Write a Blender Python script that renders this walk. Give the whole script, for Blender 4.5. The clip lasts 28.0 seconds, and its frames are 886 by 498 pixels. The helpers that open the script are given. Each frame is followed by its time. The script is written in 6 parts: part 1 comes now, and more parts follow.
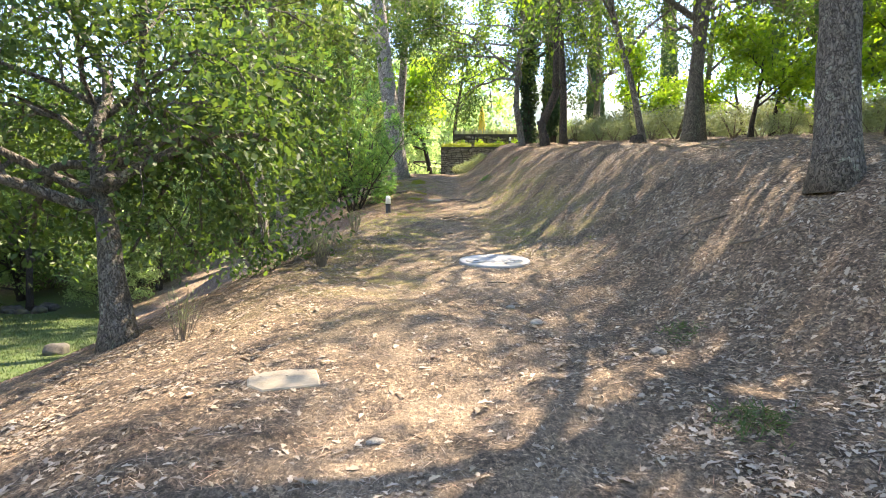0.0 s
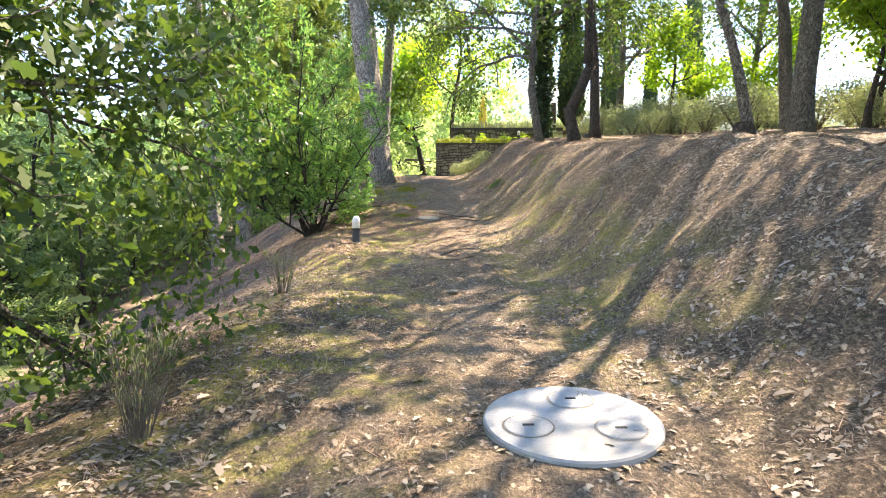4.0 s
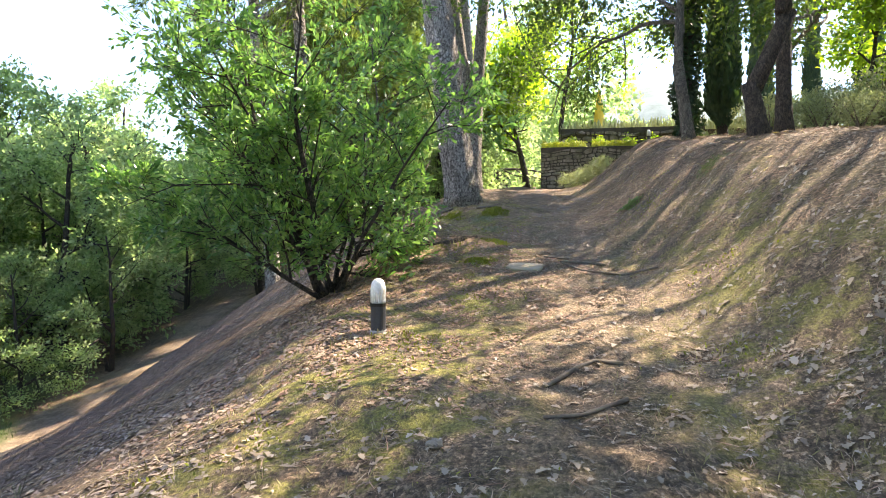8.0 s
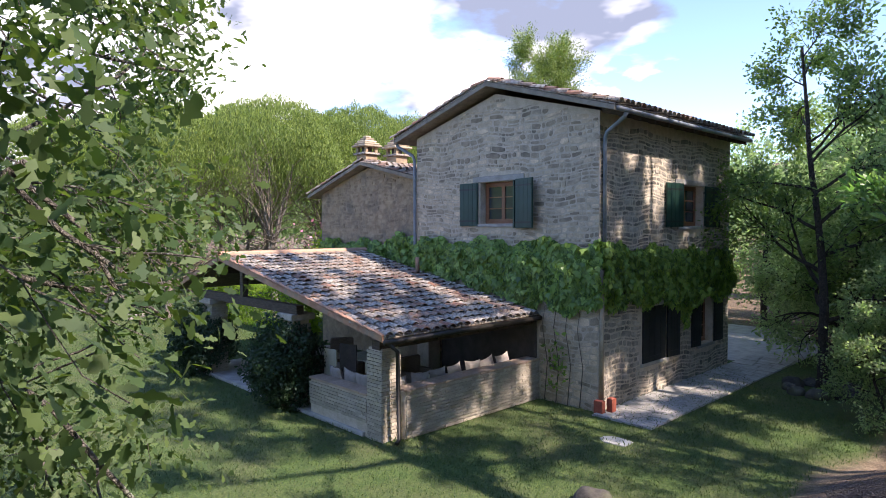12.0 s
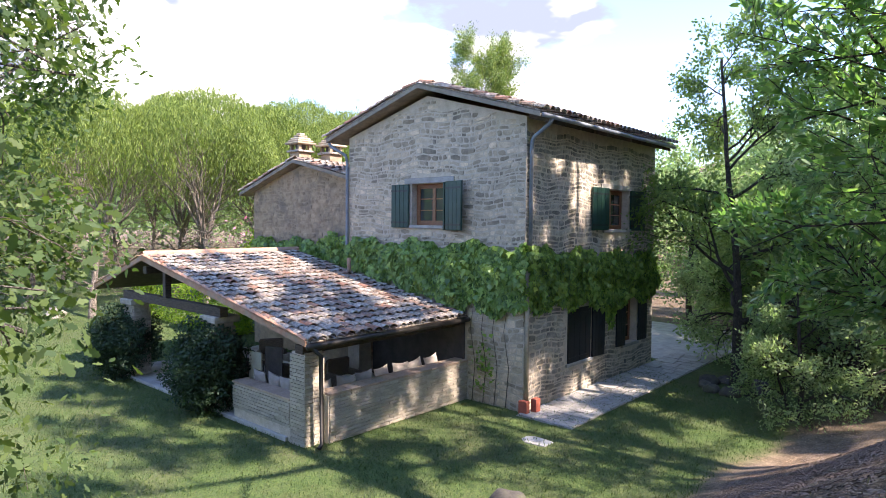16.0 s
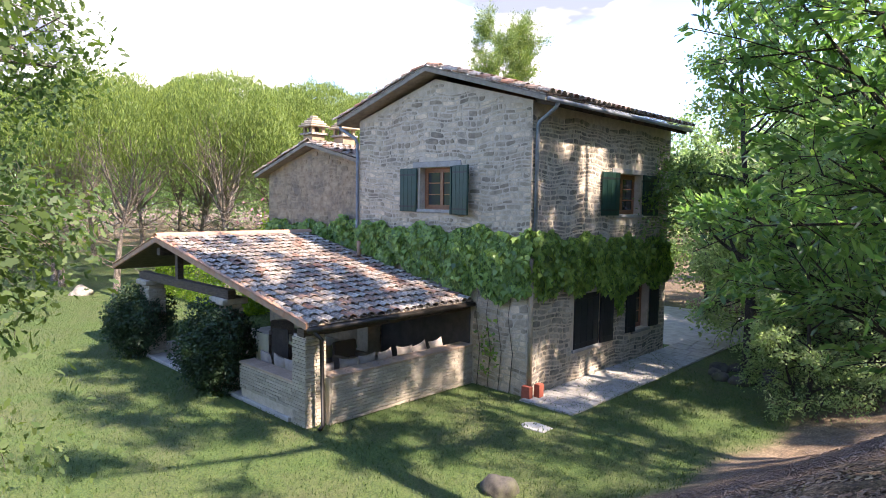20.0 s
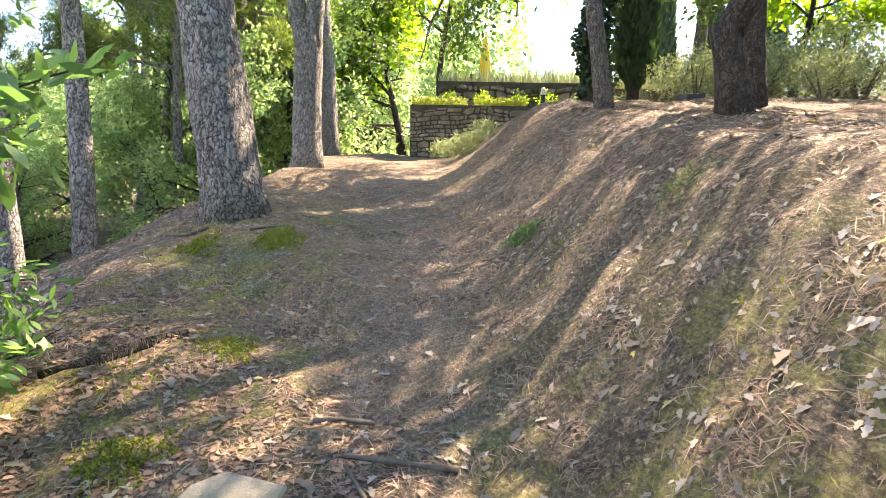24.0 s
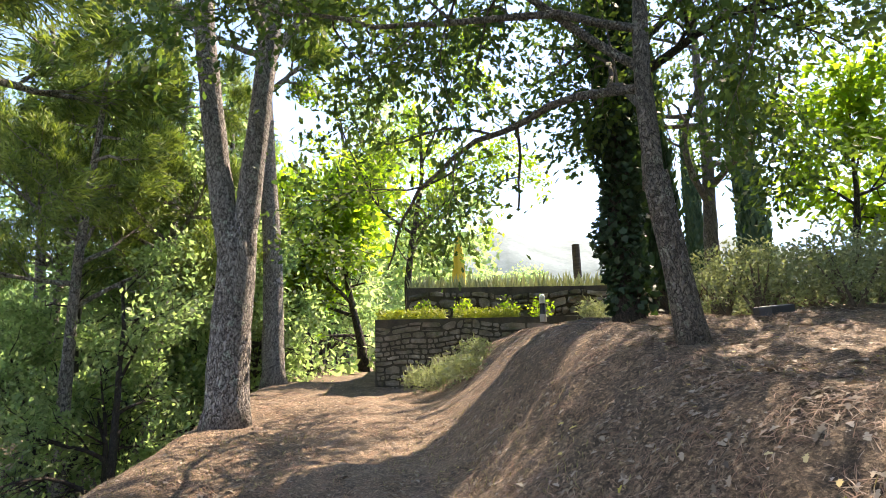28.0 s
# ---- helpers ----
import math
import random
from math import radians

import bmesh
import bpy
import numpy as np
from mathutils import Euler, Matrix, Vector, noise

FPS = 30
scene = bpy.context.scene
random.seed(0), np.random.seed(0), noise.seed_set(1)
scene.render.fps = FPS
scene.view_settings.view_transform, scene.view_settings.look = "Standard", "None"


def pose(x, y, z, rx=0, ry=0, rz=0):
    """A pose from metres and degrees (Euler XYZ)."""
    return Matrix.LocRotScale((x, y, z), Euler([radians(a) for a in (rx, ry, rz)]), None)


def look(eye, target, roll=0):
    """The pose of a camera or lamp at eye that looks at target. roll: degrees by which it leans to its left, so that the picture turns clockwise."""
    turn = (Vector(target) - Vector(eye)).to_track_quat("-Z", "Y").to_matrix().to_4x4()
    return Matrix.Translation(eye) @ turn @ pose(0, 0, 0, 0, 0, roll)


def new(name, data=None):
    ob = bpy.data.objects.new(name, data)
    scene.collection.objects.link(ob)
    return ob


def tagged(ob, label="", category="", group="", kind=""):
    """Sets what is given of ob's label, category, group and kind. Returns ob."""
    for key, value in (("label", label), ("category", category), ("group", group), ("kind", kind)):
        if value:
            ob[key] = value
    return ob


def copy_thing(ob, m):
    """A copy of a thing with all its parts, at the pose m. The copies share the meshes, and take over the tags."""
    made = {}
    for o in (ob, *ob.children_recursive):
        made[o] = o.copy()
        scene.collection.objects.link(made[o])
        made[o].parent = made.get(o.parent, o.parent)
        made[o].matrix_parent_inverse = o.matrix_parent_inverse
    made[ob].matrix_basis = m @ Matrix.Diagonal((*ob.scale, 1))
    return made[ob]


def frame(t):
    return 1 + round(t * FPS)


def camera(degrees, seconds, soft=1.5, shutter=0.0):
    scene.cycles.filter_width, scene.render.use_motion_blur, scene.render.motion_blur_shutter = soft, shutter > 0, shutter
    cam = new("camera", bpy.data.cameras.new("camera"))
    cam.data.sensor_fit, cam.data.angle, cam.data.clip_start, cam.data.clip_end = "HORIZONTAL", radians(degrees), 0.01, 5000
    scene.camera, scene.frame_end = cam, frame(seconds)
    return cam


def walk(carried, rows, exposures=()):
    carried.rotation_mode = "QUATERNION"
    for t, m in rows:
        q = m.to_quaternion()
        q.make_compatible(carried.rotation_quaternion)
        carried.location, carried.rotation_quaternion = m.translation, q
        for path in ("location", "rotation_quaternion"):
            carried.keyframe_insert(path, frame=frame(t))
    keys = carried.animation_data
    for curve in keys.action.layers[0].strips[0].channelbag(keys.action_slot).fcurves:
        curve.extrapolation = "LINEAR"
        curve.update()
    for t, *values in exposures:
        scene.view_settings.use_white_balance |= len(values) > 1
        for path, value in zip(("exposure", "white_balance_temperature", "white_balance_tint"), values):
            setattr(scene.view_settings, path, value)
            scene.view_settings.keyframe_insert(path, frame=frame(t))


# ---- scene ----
cam = camera(70.85, 28.0, 0.7)


def stand(x, y, z, turn, tilt, lean):
    a, b = radians(turn), radians(tilt)
    way = Vector((-math.sin(a) * math.cos(b), math.cos(a) * math.cos(b), math.sin(b)))
    eye = Vector((x, y, z))
    return look(eye, eye + way * 10, lean)


CAMERA_ROWS = [  # seconds, place, turn to the left, tilt up, lean
    (0.0, 0.000, -0.000, 1.770, 0.00, -1.43, -0.10),
    (0.5, -0.029, 0.614, 1.814, 0.25, -2.72, 0.17),
    (1.0, 0.003, 1.222, 1.886, 0.54, -4.17, 0.22),
    (1.5, 0.023, 1.821, 2.005, 0.59, -4.84, 0.03),
    (2.0, 0.027, 2.430, 2.094, 0.04, -4.33, 0.00),
    (2.5, 0.056, 3.072, 2.192, -0.01, -3.74, -0.21),
    (3.0, -0.014, 3.714, 2.271, -0.15, -3.30, -0.02),
    (3.5, -0.018, 4.325, 2.323, -0.34, -2.41, 0.01),
    (4.0, -0.028, 4.960, 2.425, -0.47, -1.74, -0.24),
    (4.5, -0.092, 5.571, 2.508, -0.64, -0.75, -0.31),
    (6.5, -0.057, 7.950, 2.787, -1.93, -1.39, 0.20),
    (7.0, -0.121, 8.603, 2.863, -0.02, -1.38, -0.07),
    (7.5, -0.042, 9.221, 2.909, 3.41, -1.14, 0.06),
    (8.0, -0.003, 9.766, 2.943, 9.19, -0.80, -0.02),
    (8.5, 0.064, 10.215, 2.999, 21.18, -0.30, -0.23),
    (9.0, 0.189, 10.535, 3.056, 36.47, 0.22, -0.87),
    (9.5, 0.124, 10.787, 3.043, 43.64, 0.75, -0.51),
    (10.0, 0.048, 11.001, 3.102, 57.10, 1.19, -0.77),
    (10.5, 0.024, 11.207, 3.163, 69.99, 1.48, -0.34),
    (11.0, 0.027, 11.416, 3.214, 70.81, 1.72, -0.41),
    (11.5, 0.094, 11.573, 3.244, 80.50, 1.62, -0.24),
    (12.0, 0.186, 11.684, 3.282, 84.99, -1.92, -0.15),
    (12.5, 0.234, 11.763, 3.328, 85.17, -6.01, 0.10),
    (14.5, 0.272, 12.093, 3.504, 80.49, -7.27, 0.44),
    (15.0, 0.269, 12.112, 3.501, 80.28, -4.04, 0.52),
    (15.5, 0.266, 12.116, 3.486, 80.21, -2.82, 0.53),
    (16.0, 0.262, 12.122, 3.474, 80.10, -2.41, 0.48),
    (16.5, 0.268, 12.171, 3.475, 79.09, -2.63, 0.39),
    (17.0, 0.325, 12.290, 3.494, 75.42, -3.44, 0.36),
    (17.5, 0.412, 12.427, 3.537, 72.62, -4.11, 0.37),
    (18.0, 0.404, 12.556, 3.591, 76.08, -4.71, 0.14),
    (18.5, 0.350, 12.633, 3.591, 83.16, -5.10, 0.46),
    (19.0, 0.330, 12.638, 3.583, 83.79, -5.23, 0.64),
    (19.5, 0.322, 12.639, 3.585, 84.08, -5.17, 0.61),
    (20.0, 0.343, 12.660, 3.595, 82.58, -4.27, 0.81),
    (20.5, 0.414, 12.707, 3.597, 73.07, -3.77, 0.98),
    (21.0, 0.502, 12.756, 3.625, 60.61, -3.43, 1.05),
    (21.5, 0.646, 12.839, 3.687, 47.80, -3.70, 0.69),
    (22.0, 0.797, 13.001, 3.716, 37.57, -3.92, 0.31),
    (22.5, 0.797, 13.302, 3.764, 22.92, -4.55, 0.23),
    (24.5, 0.507, 14.800, 3.874, -2.10, -5.53, 0.90),
    (25.0, 0.501, 15.302, 3.920, -2.02, -5.64, 0.85),
    (25.5, 0.514, 15.857, 4.024, -2.16, -5.74, 0.65),
    (26.0, 0.419, 16.328, 4.108, -2.48, -6.08, 0.61),
    (26.5, 0.396, 16.793, 4.231, -2.98, -4.97, 0.06),
    (27.0, 0.411, 17.238, 4.417, -3.48, 0.86, 0.10),
    (27.5, 0.350, 17.602, 4.613, -3.89, 7.29, -0.89),
    (28.0, 0.349, 17.987, 4.737, -4.41, 12.11, -1.55),
]
walk(cam, [(t, stand(*row)) for t, *row in CAMERA_ROWS],
     exposures=[(0, 2.82, 7900, 16), (2, 2.7, 7900, 15), (4, 2.9, 8000, 18), (8, 2.65, 7700, 17), (9, 2.35, 7300, 19), (10, 2.15, 7000, 21), (11, 1.75, 6700, 22), (12, 1.65, 6600, 23), (14.5, 2.15, 6700, 23), (20, 2.25, 7000, 23), (21, 2.35, 7300, 22), (22, 2.7, 7900, 21), (24.5, 3.15, 8000, 20), (26, 2.95, 8100, 20), (27, 2.65, 8100, 20), (28, 2.27, 7800, 20)])

# ---- light ----
SUN_AZ, SUN_EL = radians(44), radians(47)
world = bpy.data.worlds.new("sky")
scene.world = world
world.use_nodes = True
wn, wl = world.node_tree.nodes, world.node_tree.links
sky = wn.new("ShaderNodeTexSky")
sky.sky_type, sky.sun_disc = "NISHITA", False
sky.sun_elevation, sky.sun_rotation = SUN_EL, radians(90) - SUN_AZ
sky.air_density, sky.dust_density, sky.ozone_density, sky.altitude = 1.0, 0.0, 3.0, 2500
way_in = wn.new("ShaderNodeTexCoord")
flat = wn.new("ShaderNodeMapping")
flat.inputs["Scale"].default_value = (1.0, 1.0, 2.4)
flat.inputs["Location"].default_value = (0.35, 0.1, 0.0)
wl.new(way_in.outputs["Generated"], flat.inputs["Vector"])
puff = wn.new("ShaderNodeTexNoise")
puff.inputs["Scale"].default_value, puff.inputs["Detail"].default_value, puff.inputs["Roughness"].default_value = 1.9, 9, 0.55
wl.new(flat.outputs[0], puff.inputs["Vector"])
bank = wn.new("ShaderNodeVectorMath")  # the clouds stand thick to the west and thin out elsewhere
bank.operation = "DOT_PRODUCT"
wl.new(way_in.outputs["Generated"], bank.inputs[0])
bank.inputs[1].default_value = (-0.98, -0.1, 0.16)
thick = wn.new("ShaderNodeMapRange")
thick.inputs["From Min"].default_value, thick.inputs["From Max"].default_value = 0.72, 0.93
thick.inputs["To Min"].default_value, thick.inputs["To Max"].default_value = -0.3, 0.12
wl.new(bank.outputs["Value"], thick.inputs["Value"])
mass = wn.new("ShaderNodeMath")
wl.new(puff.outputs[0], mass.inputs[0])
wl.new(thick.outputs[0], mass.inputs[1])
cover = wn.new("ShaderNodeValToRGB")
cover.color_ramp.elements[0].position, cover.color_ramp.elements[1].position = 0.5, 0.56
wl.new(mass.outputs[0], cover.inputs[0])
shade = wn.new("ShaderNodeTexNoise")
shade.inputs["Scale"].default_value, shade.inputs["Detail"].default_value = 2.6, 5
wl.new(flat.outputs[0], shade.inputs["Vector"])
tone = wn.new("ShaderNodeValToRGB")
tone.color_ramp.elements[0].position, tone.color_ramp.elements[1].position = 0.42, 0.58
tone.color_ramp.elements[0].color, tone.color_ramp.elements[1].color = (1.0, 1.2, 1.6, 1), (9.0, 9.1, 9.3, 1)
wl.new(shade.outputs[0], tone.inputs[0])
clouds = wn.new("ShaderNodeMix")
clouds.data_type = "RGBA"
wl.new(cover.outputs[0], clouds.inputs[0])
wl.new(sky.outputs[0], clouds.inputs[6])
wl.new(tone.outputs[0], clouds.inputs[7])
wl.new(clouds.outputs[2], wn["Background"].inputs["Color"])
wn["Background"].inputs["Strength"].default_value = 0.15
sun = new("sun", bpy.data.lights.new("sun", "SUN"))
sun.data.energy, sun.data.angle, sun.data.color = 3.5, radians(0.53), (1.0, 0.93, 0.8)
sun.matrix_world = look((50 * math.cos(SUN_AZ) * math.cos(SUN_EL), 50 * math.sin(SUN_AZ) * math.cos(SUN_EL), 50 * math.sin(SUN_EL)), (0, 0, 0))


# ---- materials ----
def shader(name, rough=0.85):
    m = bpy.data.materials.new(name)
    m.use_nodes = True
    m.node_tree.nodes["Principled BSDF"].inputs["Roughness"].default_value = rough
    return m, m.node_tree.nodes, m.node_tree.links


def noise_of(m, scale, detail=4, rough=0.6, stretch=(1, 1, 1), space="Object"):
    n, l = m.node_tree.nodes, m.node_tree.links
    c = n.new("ShaderNodeTexCoord")
    mp = n.new("ShaderNodeMapping")
    mp.inputs["Scale"].default_value = stretch
    l.new(c.outputs[space], mp.inputs["Vector"])
    t = n.new("ShaderNodeTexNoise")
    t.inputs["Scale"].default_value, t.inputs["Detail"].default_value, t.inputs["Roughness"].default_value = scale, detail, rough
    l.new(mp.outputs[0], t.inputs["Vector"])
    return t.outputs[0]


def ramp(m, value, stops):
    n, l = m.node_tree.nodes, m.node_tree.links
    r = n.new("ShaderNodeValToRGB")
    e = r.color_ramp.elements
    while len(e) < len(stops):
        e.new(0.5)
    for el, (p, c) in zip(e, stops):
        el.position, el.color = p, (*c, 1) if len(c) == 3 else c
    l.new(value, r.inputs[0])
    return r.outputs[0]


def blend(m, fac, a, b, mode="MIX"):
    n, l = m.node_tree.nodes, m.node_tree.links
    x = n.new("ShaderNodeMix")
    x.data_type, x.blend_type = "RGBA", mode
    for sock, v in ((x.inputs[0], fac), (x.inputs[6], a), (x.inputs[7], b)):
        if isinstance(v, (int, float)):
            sock.default_value = v
        elif isinstance(v, tuple):
            sock.default_value = (*v, 1)
        else:
            l.new(v, sock)
    return x.outputs[2]


def bumped(m, height, strength=0.4, distance=0.02):
    n, l = m.node_tree.nodes, m.node_tree.links
    b = n.new("ShaderNodeBump")
    b.inputs["Strength"].default_value, b.inputs["Distance"].default_value = strength, distance
    l.new(height, b.inputs["Height"])
    l.new(b.outputs[0], n["Principled BSDF"].inputs["Normal"])


def grainy(name, a, b, scale=6.0, rough=0.85, fine=60.0, bump=0.3, stain=None, metal=0.0, stretch=(1, 1, 1), vary=0.0, island=False, lo=0.35, hi=0.65, dist=0.01):
    """Two tones mixed by coarse noise, a fine grain over them, an optional stain, and a tone of its own for each piece."""
    m, n, l = shader(name, rough)
    col = ramp(m, noise_of(m, scale, 5, 0.6, stretch), [(lo, a), (hi, b)])
    grain = noise_of(m, fine, 3, 0.7, stretch)
    col = blend(m, 0.35, col, ramp(m, grain, [(0.3, (0.55, 0.55, 0.55)), (0.7, (1.3, 1.3, 1.3))]), "MULTIPLY")
    if stain:
        col = blend(m, ramp(m, noise_of(m, scale * 0.37, 6, 0.7), [(0.48, (0, 0, 0)), (0.66, (1, 1, 1))]), col, stain)
    if vary:
        src = n.new("ShaderNodeNewGeometry").outputs["Random Per Island"] if island else n.new("ShaderNodeObjectInfo").outputs["Random"]
        col = blend(m, 1.0, col, ramp(m, src, [(0.0, (1 - vary,) * 3), (1.0, (1 + vary,) * 3)]), "MULTIPLY")
    l.new(col, n["Principled BSDF"].inputs["Base Color"])
    n["Principled BSDF"].inputs["Metallic"].default_value = metal
    if bump:
        bumped(m, grain, bump, dist)
    return m


def foliage(name, tones, rough=0.45, glow=0.48, through_tone=None):
    """Leaves: each leaf has a tone of its own, and lets light through."""
    m, n, l = shader(name, rough)
    src = n.new("ShaderNodeNewGeometry").outputs["Random Per Island"]
    k = len(tones) - 1
    col = ramp(m, src, [(i / k, c) for i, c in enumerate(tones)])
    l.new(col, n["Principled BSDF"].inputs["Base Color"])
    tr = n.new("ShaderNodeBsdfTranslucent")
    tt = blend(m, 1.0, col, through_tone or (1.5, 1.55, 0.6), "MULTIPLY")
    l.new(tt, tr.inputs["Color"])
    mx = n.new("ShaderNodeMixShader")
    mx.inputs[0].default_value = glow
    l.new(n["Principled BSDF"].outputs[0], mx.inputs[1])
    l.new(tr.outputs[0], mx.inputs[2])
    l.new(mx.outputs[0], n["Material Output"].inputs["Surface"])
    return m


LEAF_OAK = foliage("oak_leaf", [(0.04, 0.082, 0.032), (0.066, 0.12, 0.04), (0.115, 0.17, 0.052), (0.06, 0.105, 0.045)], rough=0.62, glow=0.45)
LEAF_LIME = foliage("bright_leaf", [(0.13, 0.225, 0.033), (0.19, 0.285, 0.045), (0.27, 0.34, 0.06), (0.11, 0.19, 0.045)], glow=0.66, through_tone=(1.55, 1.75, 0.55))
LEAF_SHRUB = foliage("shrub_leaf", [(0.075, 0.155, 0.07), (0.115, 0.215, 0.085), (0.17, 0.28, 0.105), (0.25, 0.35, 0.14)], rough=0.28, glow=0.52, through_tone=(1.25, 1.55, 0.7))
LEAF_PINE = foliage("pine_needle", [(0.075, 0.125, 0.04), (0.17, 0.24, 0.07), (0.28, 0.35, 0.11)], rough=0.6, glow=0.3)
LEAF_STONE_PINE = foliage("stone_pine_needle", [(0.06, 0.1, 0.022), (0.15, 0.22, 0.045), (0.25, 0.325, 0.075)], rough=0.6, glow=0.3)
LEAF_ACACIA = foliage("acacia_leaf", [(0.1, 0.17, 0.085), (0.145, 0.235, 0.105), (0.2, 0.29, 0.125)], rough=0.55, glow=0.55)
LEAF_HEDGE = foliage("hedge_leaf", [(0.15, 0.2, 0.035), (0.22, 0.26, 0.05), (0.28, 0.3, 0.06)], rough=0.6, glow=0.35)
LEAF_DARK = foliage("dark_leaf", [(0.017, 0.044, 0.022), (0.027, 0.061, 0.027), (0.038, 0.078, 0.033)], rough=0.6, glow=0.2)
LEAF_CYPRESS = foliage("cypress_leaf", [(0.028, 0.062, 0.030), (0.047, 0.094, 0.043), (0.062, 0.109, 0.051)], rough=0.7, glow=0.2)
LEAF_IVY = foliage("ivy_leaf", [(0.06, 0.13, 0.04), (0.17, 0.3, 0.07), (0.31, 0.45, 0.115), (0.11, 0.2, 0.05), (0.24, 0.38, 0.09)], rough=0.45, glow=0.38)
LEAF_GREY = foliage("grey_leaf", [(0.15, 0.18, 0.105), (0.22, 0.25, 0.155), (0.29, 0.31, 0.2), (0.2, 0.235, 0.1)], rough=0.7, glow=0.35, through_tone=(1.3, 1.4, 0.8))
# tones paler than real leaves: sunlight and haze on the woods painted in
LEAF_WOOD = foliage("wood_leaf_lightened", [(0.17, 0.24, 0.14), (0.26, 0.34, 0.2), (0.36, 0.42, 0.28), (0.2, 0.28, 0.15)], rough=0.6, glow=0.68, through_tone=(1.4, 1.6, 0.85))
LEAF_FALLEN = foliage("fallen_leaf", [(0.15, 0.112, 0.08), (0.33, 0.262, 0.192), (0.45, 0.38, 0.3), (0.2, 0.15, 0.11), (0.4, 0.32, 0.225), (0.1, 0.075, 0.056)], rough=0.8, glow=0.05, through_tone=(1, 1, 1))
LEAF_RUSSET = foliage("russet_leaf", [(0.17, 0.09, 0.058), (0.27, 0.155, 0.1), (0.36, 0.225, 0.155), (0.11, 0.068, 0.052), (0.42, 0.29, 0.2)], rough=0.8, glow=0.05, through_tone=(1, 1, 1))
LEAF_MAUVE = foliage("heather_litter", [(0.14, 0.1, 0.085), (0.23, 0.172, 0.148), (0.32, 0.25, 0.215), (0.09, 0.066, 0.06)], rough=0.8, glow=0.05, through_tone=(1, 1, 1))
LEAF_YELLOW = foliage("yellow_leaf", [(0.55, 0.46, 0.09), (0.62, 0.54, 0.2), (0.5, 0.36, 0.12), (0.6, 0.56, 0.34)], rough=0.6, glow=0.2, through_tone=(1, 1, 0.8))
NEEDLE_LITTER = foliage("needle_litter", [(0.2, 0.105, 0.066), (0.33, 0.19, 0.122), (0.46, 0.3, 0.2), (0.14, 0.08, 0.055), (0.54, 0.4, 0.28)], rough=0.75, glow=0.05, through_tone=(1, 1, 1))
LEAF_HERB = foliage("herb_leaf", [(0.08, 0.15, 0.05), (0.12, 0.2, 0.07), (0.16, 0.25, 0.09)], rough=0.55, glow=0.3)
LEAF_THYME = foliage("thyme_leaf", [(0.16, 0.19, 0.13), (0.23, 0.26, 0.19), (0.3, 0.33, 0.25)], rough=0.7, glow=0.2)
MEADOW = foliage("meadow_blade", [(0.26, 0.3, 0.16), (0.34, 0.36, 0.2), (0.22, 0.27, 0.15)], rough=0.8, glow=0.15, through_tone=(1.1, 1.15, 0.8))
BLADE = foliage("grass_blade", [(0.04, 0.08, 0.025), (0.075, 0.125, 0.035), (0.055, 0.1, 0.03), (0.12, 0.14, 0.055)], rough=0.6, glow=0.3)
STRAW = foliage("dry_blade", [(0.32, 0.27, 0.14), (0.4, 0.34, 0.18), (0.26, 0.25, 0.1)], rough=0.8, glow=0.2, through_tone=(1.1, 1.05, 0.8))
PINK = foliage("pink_petal", [(0.6, 0.18, 0.3), (0.7, 0.3, 0.4)], glow=0.3, through_tone=(1, 1, 1))
MOSS = foliage("moss_tuft", [(0.2, 0.23, 0.03), (0.29, 0.31, 0.04), (0.15, 0.18, 0.03)], rough=0.9, glow=0.2, through_tone=(1, 1, 0.6))


def cells_of(m, scale, stretch=(1, 1, 1), warp=0.3, feature="DISTANCE_TO_EDGE", warp_scale=3.0):
    """Uneven cells: the distance to their edges, or a random tone for each."""
    n, l = m.node_tree.nodes, m.node_tree.links
    c = n.new("ShaderNodeTexCoord")
    t = n.new("ShaderNodeTexNoise")
    t.inputs["Scale"].default_value, t.inputs["Detail"].default_value = warp_scale, 4
    l.new(c.outputs["Object"], t.inputs["Vector"])
    w = n.new("ShaderNodeVectorMath")
    w.operation = "MULTIPLY_ADD"
    l.new(t.outputs["Color"], w.inputs[0])
    w.inputs[1].default_value = (warp, warp, warp)
    l.new(c.outputs["Object"], w.inputs[2])
    mp = n.new("ShaderNodeMapping")
    mp.inputs["Scale"].default_value = stretch
    l.new(w.outputs[0], mp.inputs["Vector"])
    v = n.new("ShaderNodeTexVoronoi")
    v.feature = feature
    v.inputs["Scale"].default_value = scale
    l.new(mp.outputs[0], v.inputs["Vector"])
    if feature == "F1":
        sp = n.new("ShaderNodeSeparateColor")
        l.new(v.outputs["Color"], sp.inputs[0])
        return sp.outputs[0]
    return v.outputs["Distance"]


